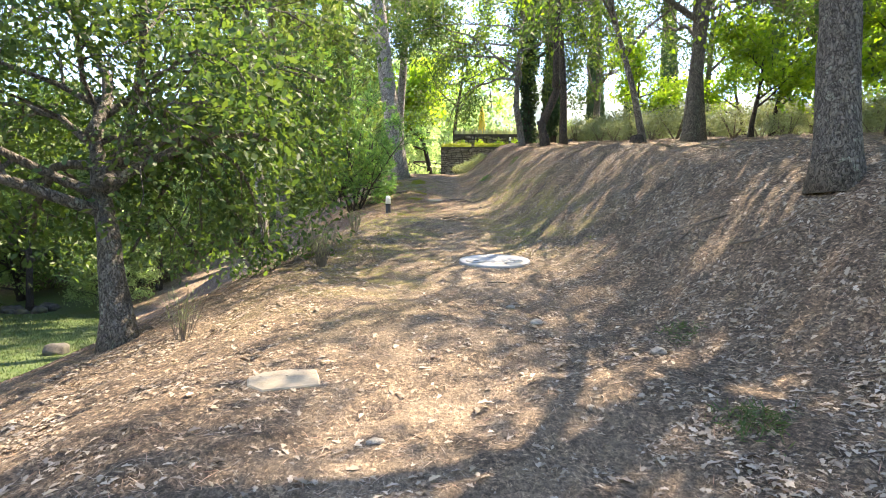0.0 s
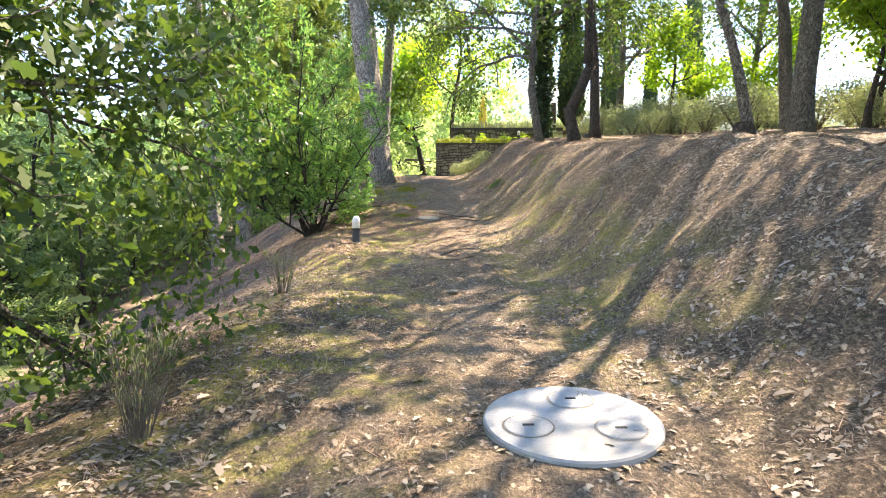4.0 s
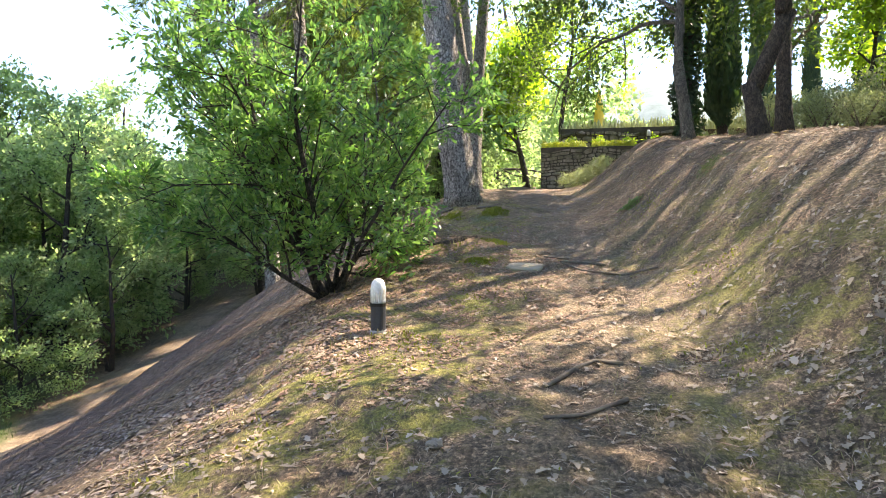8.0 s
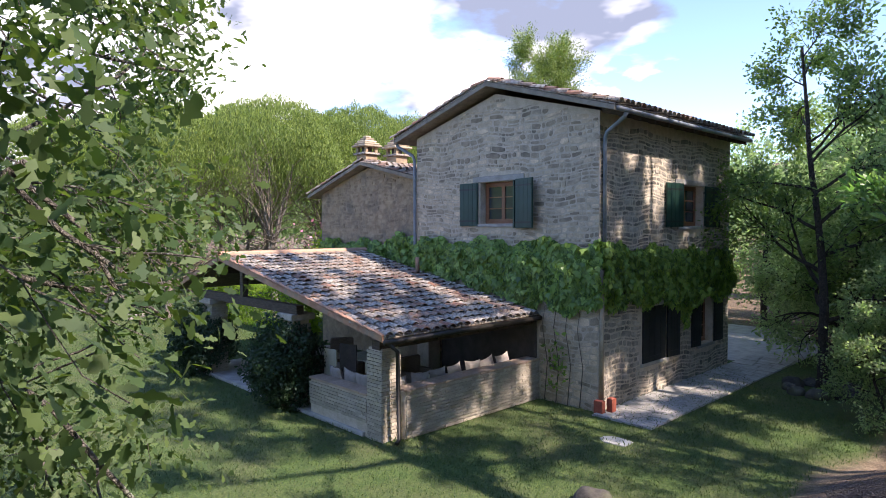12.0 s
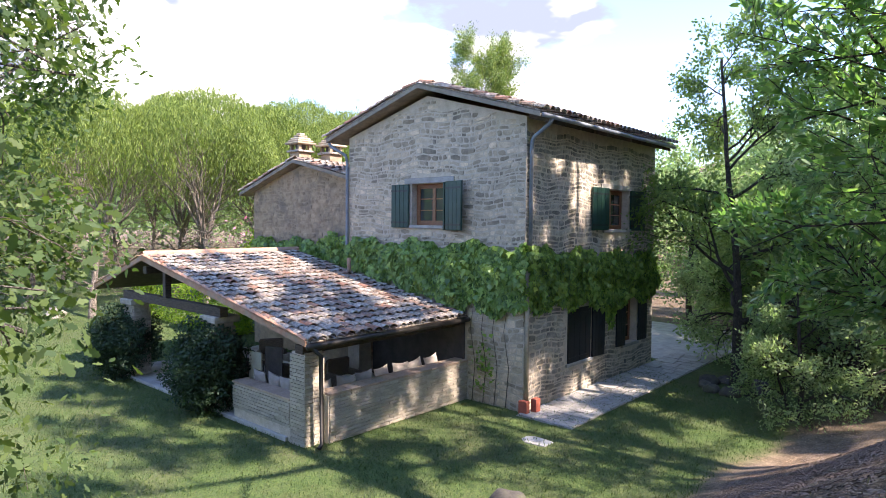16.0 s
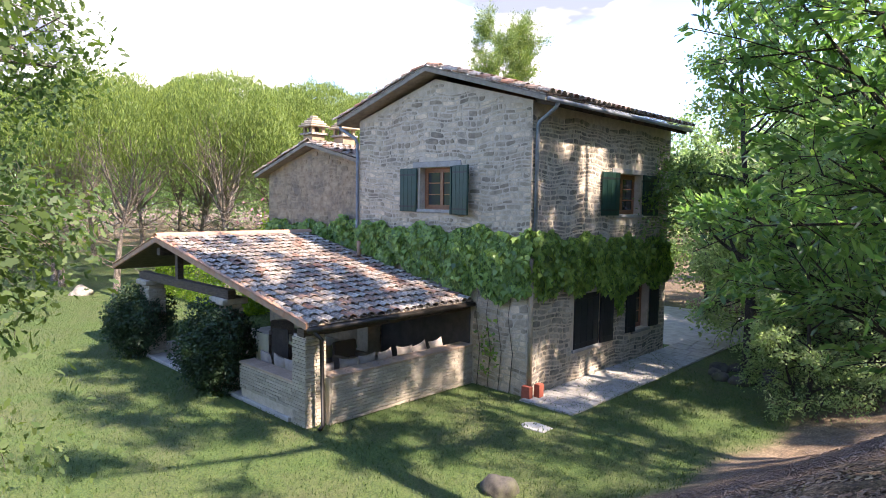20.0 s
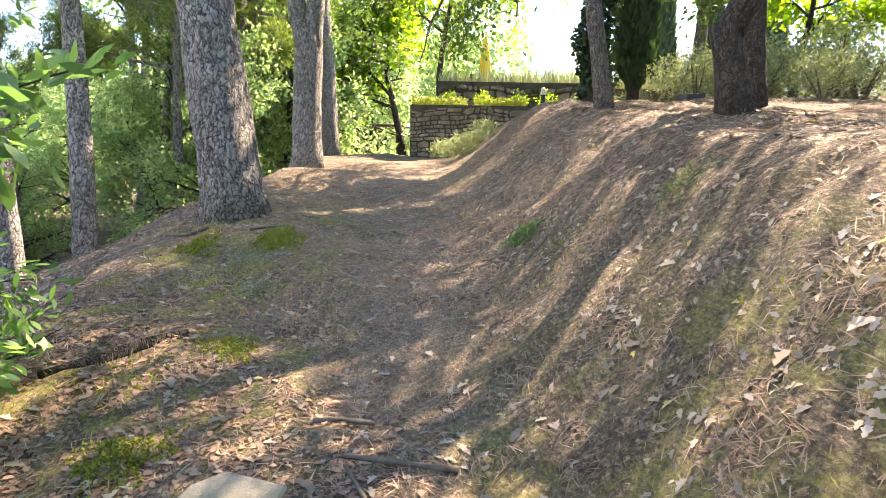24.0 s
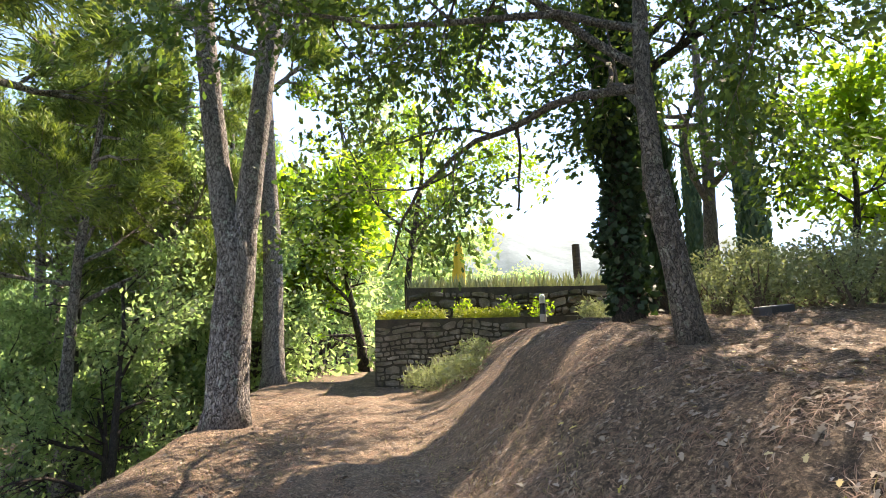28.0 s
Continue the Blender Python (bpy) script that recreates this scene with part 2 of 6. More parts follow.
def bark(name, dark, light, patch=None, scale=7.0):
    """Plates parted by furrows, each plate flaked and of its own tone, with lichen on some."""
    m, n, l = shader(name, 0.95)
    edge = cells_of(m, scale, (1.9, 1.9, 0.5), 0.16, warp_scale=13)
    tone = cells_of(m, scale * 2.4, (1.6, 1.6, 0.7), 0.1, "F1", 12)
    flake = noise_of(m, scale * 5, 6, 0.75, (1.3, 1.3, 0.55))
    col = ramp(m, tone, [(0.0, tuple(c * 0.6 for c in light)), (0.5, light), (1.0, tuple(c * 1.4 for c in light))])
    col = blend(m, 0.55, col, ramp(m, flake, [(0.33, (0.25, 0.24, 0.23)), (0.5, (0.95, 0.95, 0.95)), (0.68, (1.45, 1.45, 1.45))]), "MULTIPLY")
    if patch:
        col = blend(m, ramp(m, noise_of(m, 6.5, 6, 0.8), [(0.57, (0, 0, 0)), (0.61, (1, 1, 1))]), col, patch)
    col = blend(m, ramp(m, edge, [(0.015, (0.9, 0.9, 0.9)), (0.09, (0, 0, 0))]), col, dark)
    l.new(col, n["Principled BSDF"].inputs["Base Color"])
    rise = ramp(m, edge, [(0.0, (0, 0, 0)), (0.2, (0.8, 0.8, 0.8))])
    bumped(m, blend(m, 0.35, rise, flake), 1.0, 0.06)
    return m


BARK_PINE = bark("pine_bark", (0.028, 0.021, 0.017), (0.33, 0.295, 0.265), (0.42, 0.45, 0.37), 11)
BARK_OAK = bark("oak_bark", (0.04, 0.033, 0.026), (0.19, 0.168, 0.14), (0.3, 0.31, 0.24), 13)
BARK_DARK = bark("dark_bark", (0.02, 0.016, 0.013), (0.075, 0.06, 0.048), None, 11)
BARK_PALE = bark("pale_bark", (0.1, 0.08, 0.065), (0.25, 0.205, 0.17), None, 6)
# blue-grey tones carry the haze of distance over the wooded hill
HILL = grainy("hill_woods_hazed", (0.1, 0.14, 0.13), (0.17, 0.22, 0.21), 0.12, 1.0, 0.9, 0.0)
TWIG = grainy("twig_wood", (0.1, 0.08, 0.06), (0.2, 0.16, 0.12), 9, 0.9)


def ground_shader():
    """Earth under leaf litter, chips and needles; trodden earth, moss and lawn where the cover says so."""
    m, n, l = shader("earth", 0.95)
    litter = noise_of(m, 30, 8, 0.8)
    chips = cells_of(m, 48, (1, 0.7, 1), 0.09, "F1", 14)
    crumbs = cells_of(m, 110, (1, 0.45, 1), 0.03, "F1", 30)
    col = ramp(m, litter, [(0.36, (0.055, 0.037, 0.024)), (0.5, (0.165, 0.118, 0.078)), (0.64, (0.34, 0.262, 0.178))])
    col = blend(m, ramp(m, noise_of(m, 2.2, 6, 0.75), [(0.38, (0.75, 0.75, 0.75)), (0.6, (0, 0, 0))]), col, blend(m, 1.0, col, (0.5, 0.49, 0.5), "MULTIPLY"))
    col = blend(m, 0.65, col, ramp(m, chips, [(0.0, (0.3, 0.28, 0.27)), (0.45, (0.8, 0.78, 0.75)), (0.8, (1.25, 1.2, 1.15)), (0.93, (2.4, 2.3, 2.2))]), "MULTIPLY")
    col = blend(m, 0.7, col, ramp(m, crumbs, [(0.0, (0.4, 0.38, 0.36)), (0.5, (0.95, 0.93, 0.9)), (1.0, (1.7, 1.65, 1.6))]), "MULTIPLY")
    a = n.new("ShaderNodeAttribute")
    a.attribute_name = "cover"
    s = n.new("ShaderNodeSeparateColor")
    l.new(a.outputs["Color"], s.inputs[0])
    bare = ramp(m, noise_of(m, 3.0, 6, 0.7), [(0.3, (0.235, 0.172, 0.118)), (0.7, (0.38, 0.29, 0.205))])
    bare = blend(m, 0.8, bare, ramp(m, litter, [(0.34, (0.45, 0.43, 0.41)), (0.6, (1.25, 1.25, 1.25))]), "MULTIPLY")
    bare = blend(m, 0.6, bare, ramp(m, crumbs, [(0.0, (0.45, 0.43, 0.41)), (0.6, (1.0, 1.0, 1.0)), (1.0, (1.55, 1.55, 1.55))]), "MULTIPLY")
    patchy = n.new("ShaderNodeMath")
    patchy.operation = "MULTIPLY"
    l.new(s.outputs[1], patchy.inputs[0])
    l.new(ramp(m, noise_of(m, 1.3, 7, 0.75), [(0.4, (0, 0, 0)), (0.6, (0.85, 0.85, 0.85))]), patchy.inputs[1])
    col = blend(m, patchy.outputs[0], col, bare)
    mossy = n.new("ShaderNodeMath")
    mossy.operation = "MULTIPLY"
    l.new(s.outputs[2], mossy.inputs[0])
    l.new(ramp(m, noise_of(m, 1.6, 8, 0.85), [(0.47, (0, 0, 0)), (0.56, (1, 1, 1))]), mossy.inputs[1])
    col = blend(m, mossy.outputs[0], col, blend(m, 0.6, ramp(m, noise_of(m, 40, 4), [(0.3, (0.13, 0.122, 0.03)), (0.7, (0.33, 0.3, 0.075))]), ramp(m, crumbs, [(0.0, (0.4, 0.4, 0.4)), (1.0, (1.5, 1.5, 1.5))]), "MULTIPLY"))
    turf = noise_of(m, 26, 8, 0.85)
    lawn = ramp(m, turf, [(0.36, (0.02, 0.042, 0.011)), (0.5, (0.062, 0.115, 0.022)), (0.64, (0.135, 0.18, 0.042))])
    lawn = blend(m, ramp(m, noise_of(m, 0.7, 6, 0.7), [(0.42, (0, 0, 0)), (0.68, (0.65, 0.65, 0.65))]), lawn, ramp(m, turf, [(0.36, (0.05, 0.055, 0.025)), (0.62, (0.16, 0.155, 0.07))]))
    col = blend(m, s.outputs[0], col, lawn)
    l.new(col, n["Principled BSDF"].inputs["Base Color"])
    bumped(m, blend(m, 0.5, litter, chips), 1.0, 0.05)
    return m


EARTH = ground_shader()
MORTAR = grainy("lime_mortar", (0.45, 0.38, 0.29), (0.58, 0.5, 0.395), 5, 0.95, 45, 0.6)
STONE = grainy("rubble_stone", (0.4, 0.32, 0.225), (0.6, 0.49, 0.355), 3.5, 0.9, 38, 0.8, (0.26, 0.225, 0.18), vary=0.42, dist=0.025)
STONE_JOINED = grainy("rubble_stone_joined", (0.4, 0.32, 0.225), (0.6, 0.49, 0.355), 3.5, 0.9, 38, 0.8, (0.26, 0.225, 0.18), vary=0.42, island=True, dist=0.025)
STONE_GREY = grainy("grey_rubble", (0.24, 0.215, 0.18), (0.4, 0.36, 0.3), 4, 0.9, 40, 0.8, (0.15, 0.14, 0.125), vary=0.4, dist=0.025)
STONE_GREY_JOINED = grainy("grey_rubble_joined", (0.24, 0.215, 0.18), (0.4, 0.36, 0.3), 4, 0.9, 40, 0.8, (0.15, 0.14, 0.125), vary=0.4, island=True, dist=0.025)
STONE_BROWN = grainy("brown_rubble", (0.29, 0.205, 0.13), (0.42, 0.315, 0.21), 4, 0.9, 40, 0.6, (0.2, 0.16, 0.12), vary=0.22, island=True, dist=0.02)
STONE_MOSSY = grainy("mossy_stone", (0.15, 0.13, 0.1), (0.3, 0.26, 0.205), 5, 0.95, 40, 0.7, (0.09, 0.095, 0.04), vary=0.4, dist=0.02)
STONE_DARK = grainy("dark_stone", (0.05, 0.045, 0.04), (0.11, 0.1, 0.085), 5, 0.95, 40, 0.7, (0.08, 0.085, 0.045), vary=0.3, dist=0.02)
DRY_CORE = grainy("dry_wall_core", (0.05, 0.042, 0.032), (0.09, 0.078, 0.055), 5, 0.95, 40, 0.5)
BRICK = grainy("pale_brick", (0.36, 0.31, 0.245), (0.5, 0.44, 0.35), 8, 0.9, 70, 0.5, (0.34, 0.3, 0.23), vary=0.16)
CAP_BRICK = grainy("cap_brick", (0.36, 0.26, 0.19), (0.45, 0.34, 0.26), 8, 0.9, 70, 0.4, vary=0.15)
FLAG = grainy("paving_stone", (0.3, 0.285, 0.26), (0.42, 0.4, 0.37), 3, 0.9, 50, 0.4, vary=0.12)
CONCRETE = grainy("concrete", (0.3, 0.31, 0.31), (0.42, 0.43, 0.43), 3, 0.85, 60, 0.3, (0.36, 0.34, 0.3))
PALE_SLAB = grainy("pale_slab", (0.27, 0.225, 0.16), (0.4, 0.34, 0.255), 5, 0.9, 60, 0.4, (0.3, 0.25, 0.18))


def tile_shader(name, island):
    m, n, l = shader(name, 0.9)
    src = n.new("ShaderNodeNewGeometry").outputs["Random Per Island"] if island else n.new("ShaderNodeObjectInfo").outputs["Random"]
    clay = ramp(m, src, [(0.0, (0.27, 0.13, 0.085)), (0.2, (0.33, 0.23, 0.17)), (0.4, (0.17, 0.145, 0.125)), (0.6, (0.38, 0.3, 0.23)), (0.8, (0.23, 0.2, 0.175)), (1.0, (0.42, 0.25, 0.16))])
    crust = noise_of(m, 9, 6, 0.75, space="Object")
    shift = n.new("ShaderNodeMath")
    shift.operation = "MULTIPLY_ADD"
    l.new(src, shift.inputs[0])
    shift.inputs[1].default_value, shift.inputs[2].default_value = 0.22, -0.11
    add = n.new("ShaderNodeMath")
    l.new(crust, add.inputs[0])
    l.new(shift.outputs[0], add.inputs[1])
    col = blend(m, ramp(m, add.outputs[0], [(0.46, (0, 0, 0)), (0.58, (1, 1, 1))]), clay, (0.44, 0.4, 0.345))
    col = blend(m, ramp(m, noise_of(m, 15, 6, 0.8), [(0.5, (0, 0, 0)), (0.57, (0.9, 0.9, 0.9))]), col, (0.05, 0.045, 0.042))
    l.new(col, n["Principled BSDF"].inputs["Base Color"])
    bumped(m, crust, 0.5, 0.01)
    return m


TILE, TILE_JOINED = tile_shader("roof_tile", False), tile_shader("roof_tile_joined", True)
TERRACOTTA = grainy("terracotta", (0.4, 0.2, 0.12), (0.52, 0.3, 0.19), 6, 0.85, 60, 0.3, (0.33, 0.25, 0.19))
RED_BRICK = grainy("red_brick", (0.36, 0.085, 0.05), (0.46, 0.13, 0.08), 8, 0.85, 60, 0.3)
BEAM = grainy("dark_timber", (0.045, 0.03, 0.022), (0.1, 0.07, 0.05), 5, 0.8, 50, 0.4, stretch=(1, 1, 6))
EAVE = grainy("eave_board", (0.2, 0.165, 0.13), (0.3, 0.255, 0.2), 5, 0.85, 50, 0.3)
SHUTTER = grainy("green_paint", (0.008, 0.035, 0.026), (0.012, 0.048, 0.036), 4, 0.45, 50, 0.15)
BLACK_PAINT = grainy("black_paint", (0.012, 0.014, 0.015), (0.02, 0.022, 0.024), 4, 0.5, 50, 0.1)
FRAME_WOOD = grainy("window_wood", (0.22, 0.085, 0.04), (0.3, 0.13, 0.06), 6, 0.5, 60, 0.2, stretch=(1, 1, 5))
ZINC = grainy("zinc_pipe", (0.17, 0.195, 0.23), (0.25, 0.28, 0.32), 4, 0.6, 60, 0.1, metal=0.15)
DARK_METAL = grainy("dark_metal", (0.02, 0.018, 0.016), (0.04, 0.035, 0.03), 4, 0.5, 60, 0.1, metal=0.4)
WHITE_LAMP = grainy("white_lamp_glass", (0.68, 0.68, 0.65), (0.78, 0.78, 0.75), 6, 0.35, 60, 0.05)
GRAPHITE = grainy("graphite_paint", (0.03, 0.034, 0.042), (0.045, 0.05, 0.06), 6, 0.5, 60, 0.1)
CLOTH = grainy("cushion_cloth", (0.3, 0.265, 0.24), (0.38, 0.335, 0.3), 6, 0.95, 160, 0.3)
CLOTH_YELLOW = grainy("yellow_cloth", (0.75, 0.5, 0.06), (0.85, 0.6, 0.1), 4, 0.9, 120, 0.2)
CLOTH_CREAM = grainy("cream_cloth", (0.6, 0.56, 0.42), (0.7, 0.66, 0.5), 4, 0.9, 120, 0.2)
WICKER = grainy("wicker", (0.14, 0.1, 0.07), (0.24, 0.18, 0.13), 40, 0.8, 120, 0.5)
CURTAIN = grainy("curtain", (0.6, 0.3, 0.08), (0.7, 0.4, 0.12), 4, 0.9, 100, 0.2)
# dark tone for inner rooms, also the painted shade inside the portico
DARK_ROOM = grainy("dark_plaster_and_shade", (0.06, 0.05, 0.045), (0.1, 0.085, 0.075), 3, 0.9, 40, 0.1)
GLASS, gn, gl = shader("window_glass", 0.03)
gn["Principled BSDF"].inputs["Base Color"].default_value = (0.04, 0.045, 0.05, 1)
gn["Principled BSDF"].inputs["Specular IOR Level"].default_value = 0.8


# ---- mesh tools ----
class Shape:
    """Vertices and faces of one part."""

    def __init__(self):
        self.v, self.f = [], []

    def box(self, x0, y0, z0, x1, y1, z1, m=None, bevel=0.0):
        b = len(self.v)
        if bevel:
            e = bevel
            ring = lambda z, i: [(x0 + i, y0 + i, z), (x1 - i, y0 + i, z), (x1 - i, y1 - i, z), (x0 + i, y1 - i, z)]
            pts = ring(z0, e) + ring(z0 + e, 0) + ring(z1 - e, 0) + ring(z1, e)
            fs = [(3, 2, 1, 0), (12, 13, 14, 15)] + [(4 * k + i, 4 * k + (i + 1) % 4, 4 * k + 4 + (i + 1) % 4, 4 * k + 4 + i) for k in range(3) for i in range(4)]
        else:
            pts = [(x0, y0, z0), (x1, y0, z0), (x1, y1, z0), (x0, y1, z0), (x0, y0, z1), (x1, y0, z1), (x1, y1, z1), (x0, y1, z1)]
            fs = [(3, 2, 1, 0), (4, 5, 6, 7), (0, 1, 5, 4), (1, 2, 6, 5), (2, 3, 7, 6), (3, 0, 4, 7)]
        self.v += [tuple(m @ Vector(p)) for p in pts] if m else pts
        self.f += [tuple(b + i for i in f) for f in fs]
        return self

    def tube(self, pts, radii, k=6, ends=True, flutes=0.0, rng=None):
        b, pts = len(self.v), [Vector(p) for p in pts]
        side = Vector((1, 0, 0))
        for i, p in enumerate(pts):
            d = (pts[min(i + 1, len(pts) - 1)] - pts[max(i - 1, 0)]).normalized()
            side = (side - d * side.dot(d))
            side = side.normalized() if side.length > 1e-4 else d.orthogonal().normalized()
            up = d.cross(side)
            for j in range(k):
                a = 2 * math.pi * j / k
                r = radii[i] * (1 + (rng.uniform(-flutes, flutes) if rng else 0))
                self.v.append(tuple(p + side * (math.cos(a) * r) + up * (math.sin(a) * r)))
        for i in range(len(pts) - 1):
            for j in range(k):
                self.f.append((b + i * k + j, b + i * k + (j + 1) % k, b + (i + 1) * k + (j + 1) % k, b + (i + 1) * k + j))
        if ends:
            self.f.append(tuple(b + j for j in reversed(range(k))))
            self.f.append(tuple(b + (len(pts) - 1) * k + j for j in range(k)))
        return self

    def prism(self, outline, a, b, axis="y"):
        """An outline swept from a to b along an axis; the outline lies in the other two."""
        s, k = len(self.v), len(outline)
        put = {"y": lambda p, t: (p[0], t, p[1]), "x": lambda p, t: (t, p[0], p[1]), "z": lambda p, t: (p[0], p[1], t)}[axis]
        self.v += [put(p, a) for p in outline] + [put(p, b) for p in outline]
        self.f += [tuple(range(s, s + k)), tuple(range(s + 2 * k - 1, s + k - 1, -1))]
        self.f += [(s + i, s + k + i, s + k + (i + 1) % k, s + (i + 1) % k) for i in range(k)]
        return self

    def mesh(self, name, material, smooth=False, weld=False):
        me = bpy.data.meshes.new(name)
        me.from_pydata(self.v, [], self.f)
        bm = bmesh.new()
        bm.from_mesh(me)
        if weld:
            bmesh.ops.remove_doubles(bm, verts=bm.verts, dist=0.0005)
        bmesh.ops.recalc_face_normals(bm, faces=bm.faces)
        bm.to_mesh(me)
        bm.free()
        if smooth:
            me.shade_smooth()
        me.materials.append(material)
        return me


def part(name, shape, material, parent=None, label="", m=None, smooth=False):
    ob = new(name, shape.mesh(name, material, smooth) if isinstance(shape, Shape) else shape)
    if parent:
        ob.parent = parent
    if m:
        ob.matrix_basis = m
    if label:
        ob["label"] = label
    return ob


def thing(name, m, label, category, group="", kind=""):
    ob = new(name)
    ob.empty_display_size = 0.1
    ob.matrix_basis = m
    return tagged(ob, label, category, group, kind)


DIAMOND = np.array([(0, 0), (0.26, 0.45), (0, 1), (-0.26, 0.45)])
OVAL = np.array([(0, 0), (0.15, 0.3), (0.17, 0.65), (0, 1), (-0.17, 0.65), (-0.15, 0.3)])
LOBED = np.array([(0, 0), (0.16, 0.22), (0.1, 0.34), (0.3, 0.55), (0.17, 0.66), (0.18, 0.85), (0, 1), (-0.18, 0.85), (-0.17, 0.66), (-0.3, 0.55), (-0.1, 0.34), (-0.16, 0.22)])
IVY_LEAF = np.array([(0, 0), (0.35, 0.1), (0.5, 0.45), (0.22, 0.55), (0, 1), (-0.22, 0.55), (-0.5, 0.45), (-0.35, 0.1)])
NEEDLES = np.array([(0, 0), (0.05, 0.6), (0, 1), (-0.05, 0.6)])


def leaves(name, at, size, rng, material, outline=DIAMOND, along=None, normal=None, fold=0.25, loose=1.0, spread=0.35):
    """A mesh of many leaves: one face each, at the points given, along the given ways and facing the given normals more or less."""
    n, k = len(at), len(outline)
    a = rng.normal(size=(n, 3)) * loose
    if along is not None:
        a = a * 0.6 + along
    a /= np.linalg.norm(a, axis=1)[:, None] + 1e-9
    c = rng.normal(size=(n, 3)) * loose + (np.array([0, 0, 0.9]) if normal is None else normal)
    c -= a * np.sum(a * c, 1)[:, None]
    c /= np.linalg.norm(c, axis=1)[:, None] + 1e-9
    b = np.cross(a, c)
    s = size * (1 + spread * rng.uniform(-1, 1, n))
    ox, oy = outline[:, 0], outline[:, 1]
    v = at[:, None, :] + s[:, None, None] * (b[:, None, :] * ox[None, :, None] + a[:, None, :] * oy[None, :, None] + c[:, None, :] * (fold * np.abs(ox) - 0.25 * fold * oy ** 2)[None, :, None])
    me = bpy.data.meshes.new(name)
    me.vertices.add(n * k)
    me.vertices.foreach_set("co", v.reshape(-1).astype(np.float32))
    me.loops.add(n * k)
    me.loops.foreach_set("vertex_index", np.arange(n * k, dtype=np.int32))
    me.polygons.add(n)
    me.polygons.foreach_set("loop_start", np.arange(0, n * k, k, dtype=np.int32))
    me.polygons.foreach_set("loop_total", np.full(n, k, dtype=np.int32))
    me.update(calc_edges=True)
    me.materials.append(material)
    return me


def grow(rng, p, d, length, r, level, rule, tubes, tips):
    """A limb and what branches from it. rule: per level (children, reach, angle, lift, wander, from where). A short thick foot stays bare."""
    n = max(3, int(length / (0.22 if level > 1 else 0.4)))
    pts, way, p = [Vector(p)], Vector(d).normalized(), Vector(p)
    kids, reach, angle, lift, wander, start = rule[level]
    if level == 0 and len(rule) > 3 and ((length < 3.0 and r > 0.166) or (length < 1.8 and r > 0.12)):
        kids = 0
    for i in range(n):
        way = (way + Vector(rng.normal(0, wander, 3)) + Vector((0, 0, lift))).normalized()
        p = p + way * (length / n)
        pts.append(p)
    last = level == len(rule) - 1
    bare = level == 0 and kids == 0 and not last
    rad = [max(r * (1 - (0.12 if bare else 0.75) * i / n), 0.003) for i in range(n + 1)]
    tubes.append((pts, rad, level))
    if last:
        for i in range(n):
            for _ in range(2):
                tips.append((pts[i].lerp(pts[i + 1], rng.uniform(0, 1)), (pts[i + 1] - pts[i]).normalized()))
        return
    for c in range(kids):
        f = start + (1 - start) * (c + rng.uniform(0, 1)) / kids
        i = min(int(f * n), n - 1)
        q, fwd = pts[i].lerp(pts[i + 1], f * n - i), (pts[i + 1] - pts[i]).normalized()
        sd = fwd.orthogonal().normalized()
        sd.rotate(Matrix.Rotation(rng.uniform(0, 2 * math.pi), 3, fwd))
        a = radians(angle * rng.uniform(0.7, 1.25))
        grow(rng, q, fwd * math.cos(a) + sd * math.sin(a), length * reach * rng.uniform(0.7, 1.2) * (1.15 - 0.5 * f), rad[i] * 0.6, level + 1, rule, tubes, tips)


def tree(name, at, label, category, rng, stems, rule, leaf, leaf_size, per_tip, bark_mat, outline=DIAMOND, jitter=0.12, group="", loose=1.0, keep=None):
    """A tree or shrub: trunk, limbs, twigs and a crown of single leaves. stems: (start, way, length, radius). keep: which places it may reach."""
    ob = thing(name, pose(*at), label, category, group)
    tips, tubes = [], []
    for p, d, ln, r in stems:
        grow(rng, p, d, ln, r, 0, rule, tubes, tips)
    twigs = Shape()
    for pts, rad, lev in tubes:
        if lev and keep and not all(keep(p) for p in pts):
            n = next(i for i, p in enumerate(pts) if not keep(p))
            if n < 2:
                continue
            pts, rad = pts[:n], rad[:n]
        if lev == 0:
            rad = list(rad)
            if pts[0].z < 0.3:
                rad[0], rad[1] = rad[0] * 1.3, rad[1] * 1.05
            part("trunk", Shape().tube(pts, rad, 14, True, 0.06, rng), bark_mat, ob, smooth=True)
        elif lev == 1:
            part("limb", Shape().tube(pts, rad, 7, False), bark_mat, ob, smooth=True)
        else:
            twigs.tube(pts, rad, 3, False)
    if twigs.v:
        part("twig_work", twigs, bark_mat, ob, smooth=True)["kind"] = "stuff"
    if keep:
        tips = [t for t in tips if keep(t[0])]
    if leaf and tips:
        tp = np.array([tuple(p) for p, _ in tips])
        td = np.array([tuple(w) for _, w in tips])
        pts = np.repeat(tp, per_tip, 0) + rng.normal(0, jitter, (len(tp) * per_tip, 3))
        part("crown", leaves("crown", pts, leaf_size, rng, leaf, outline, np.repeat(td, per_tip, 0), None, 0.25, loose), leaf, ob)
    return ob


# ---- ground ----
def step(x, a, b):
    t = np.clip((x - a) / (b - a), 0, 1)
    return t * t * (3 - 2 * t)


LEVEL_SPOTS = [(0.68, 8.24, 0.75), (-1.02, 3.95, 0.5), (-0.21, 16.64, 0.5)]
CLODS = [(3.1, 1.7, 0.3), (-2.2, 4.1, 1.9), (5.3, -3.7, 4.0), (6.9, 5.8, 2.2), (-8.4, 6.1, 5.1), (9.7, 9.1, 0.9), (-4.6, -10.9, 3.3), (12.3, -7.0, 1.2)]


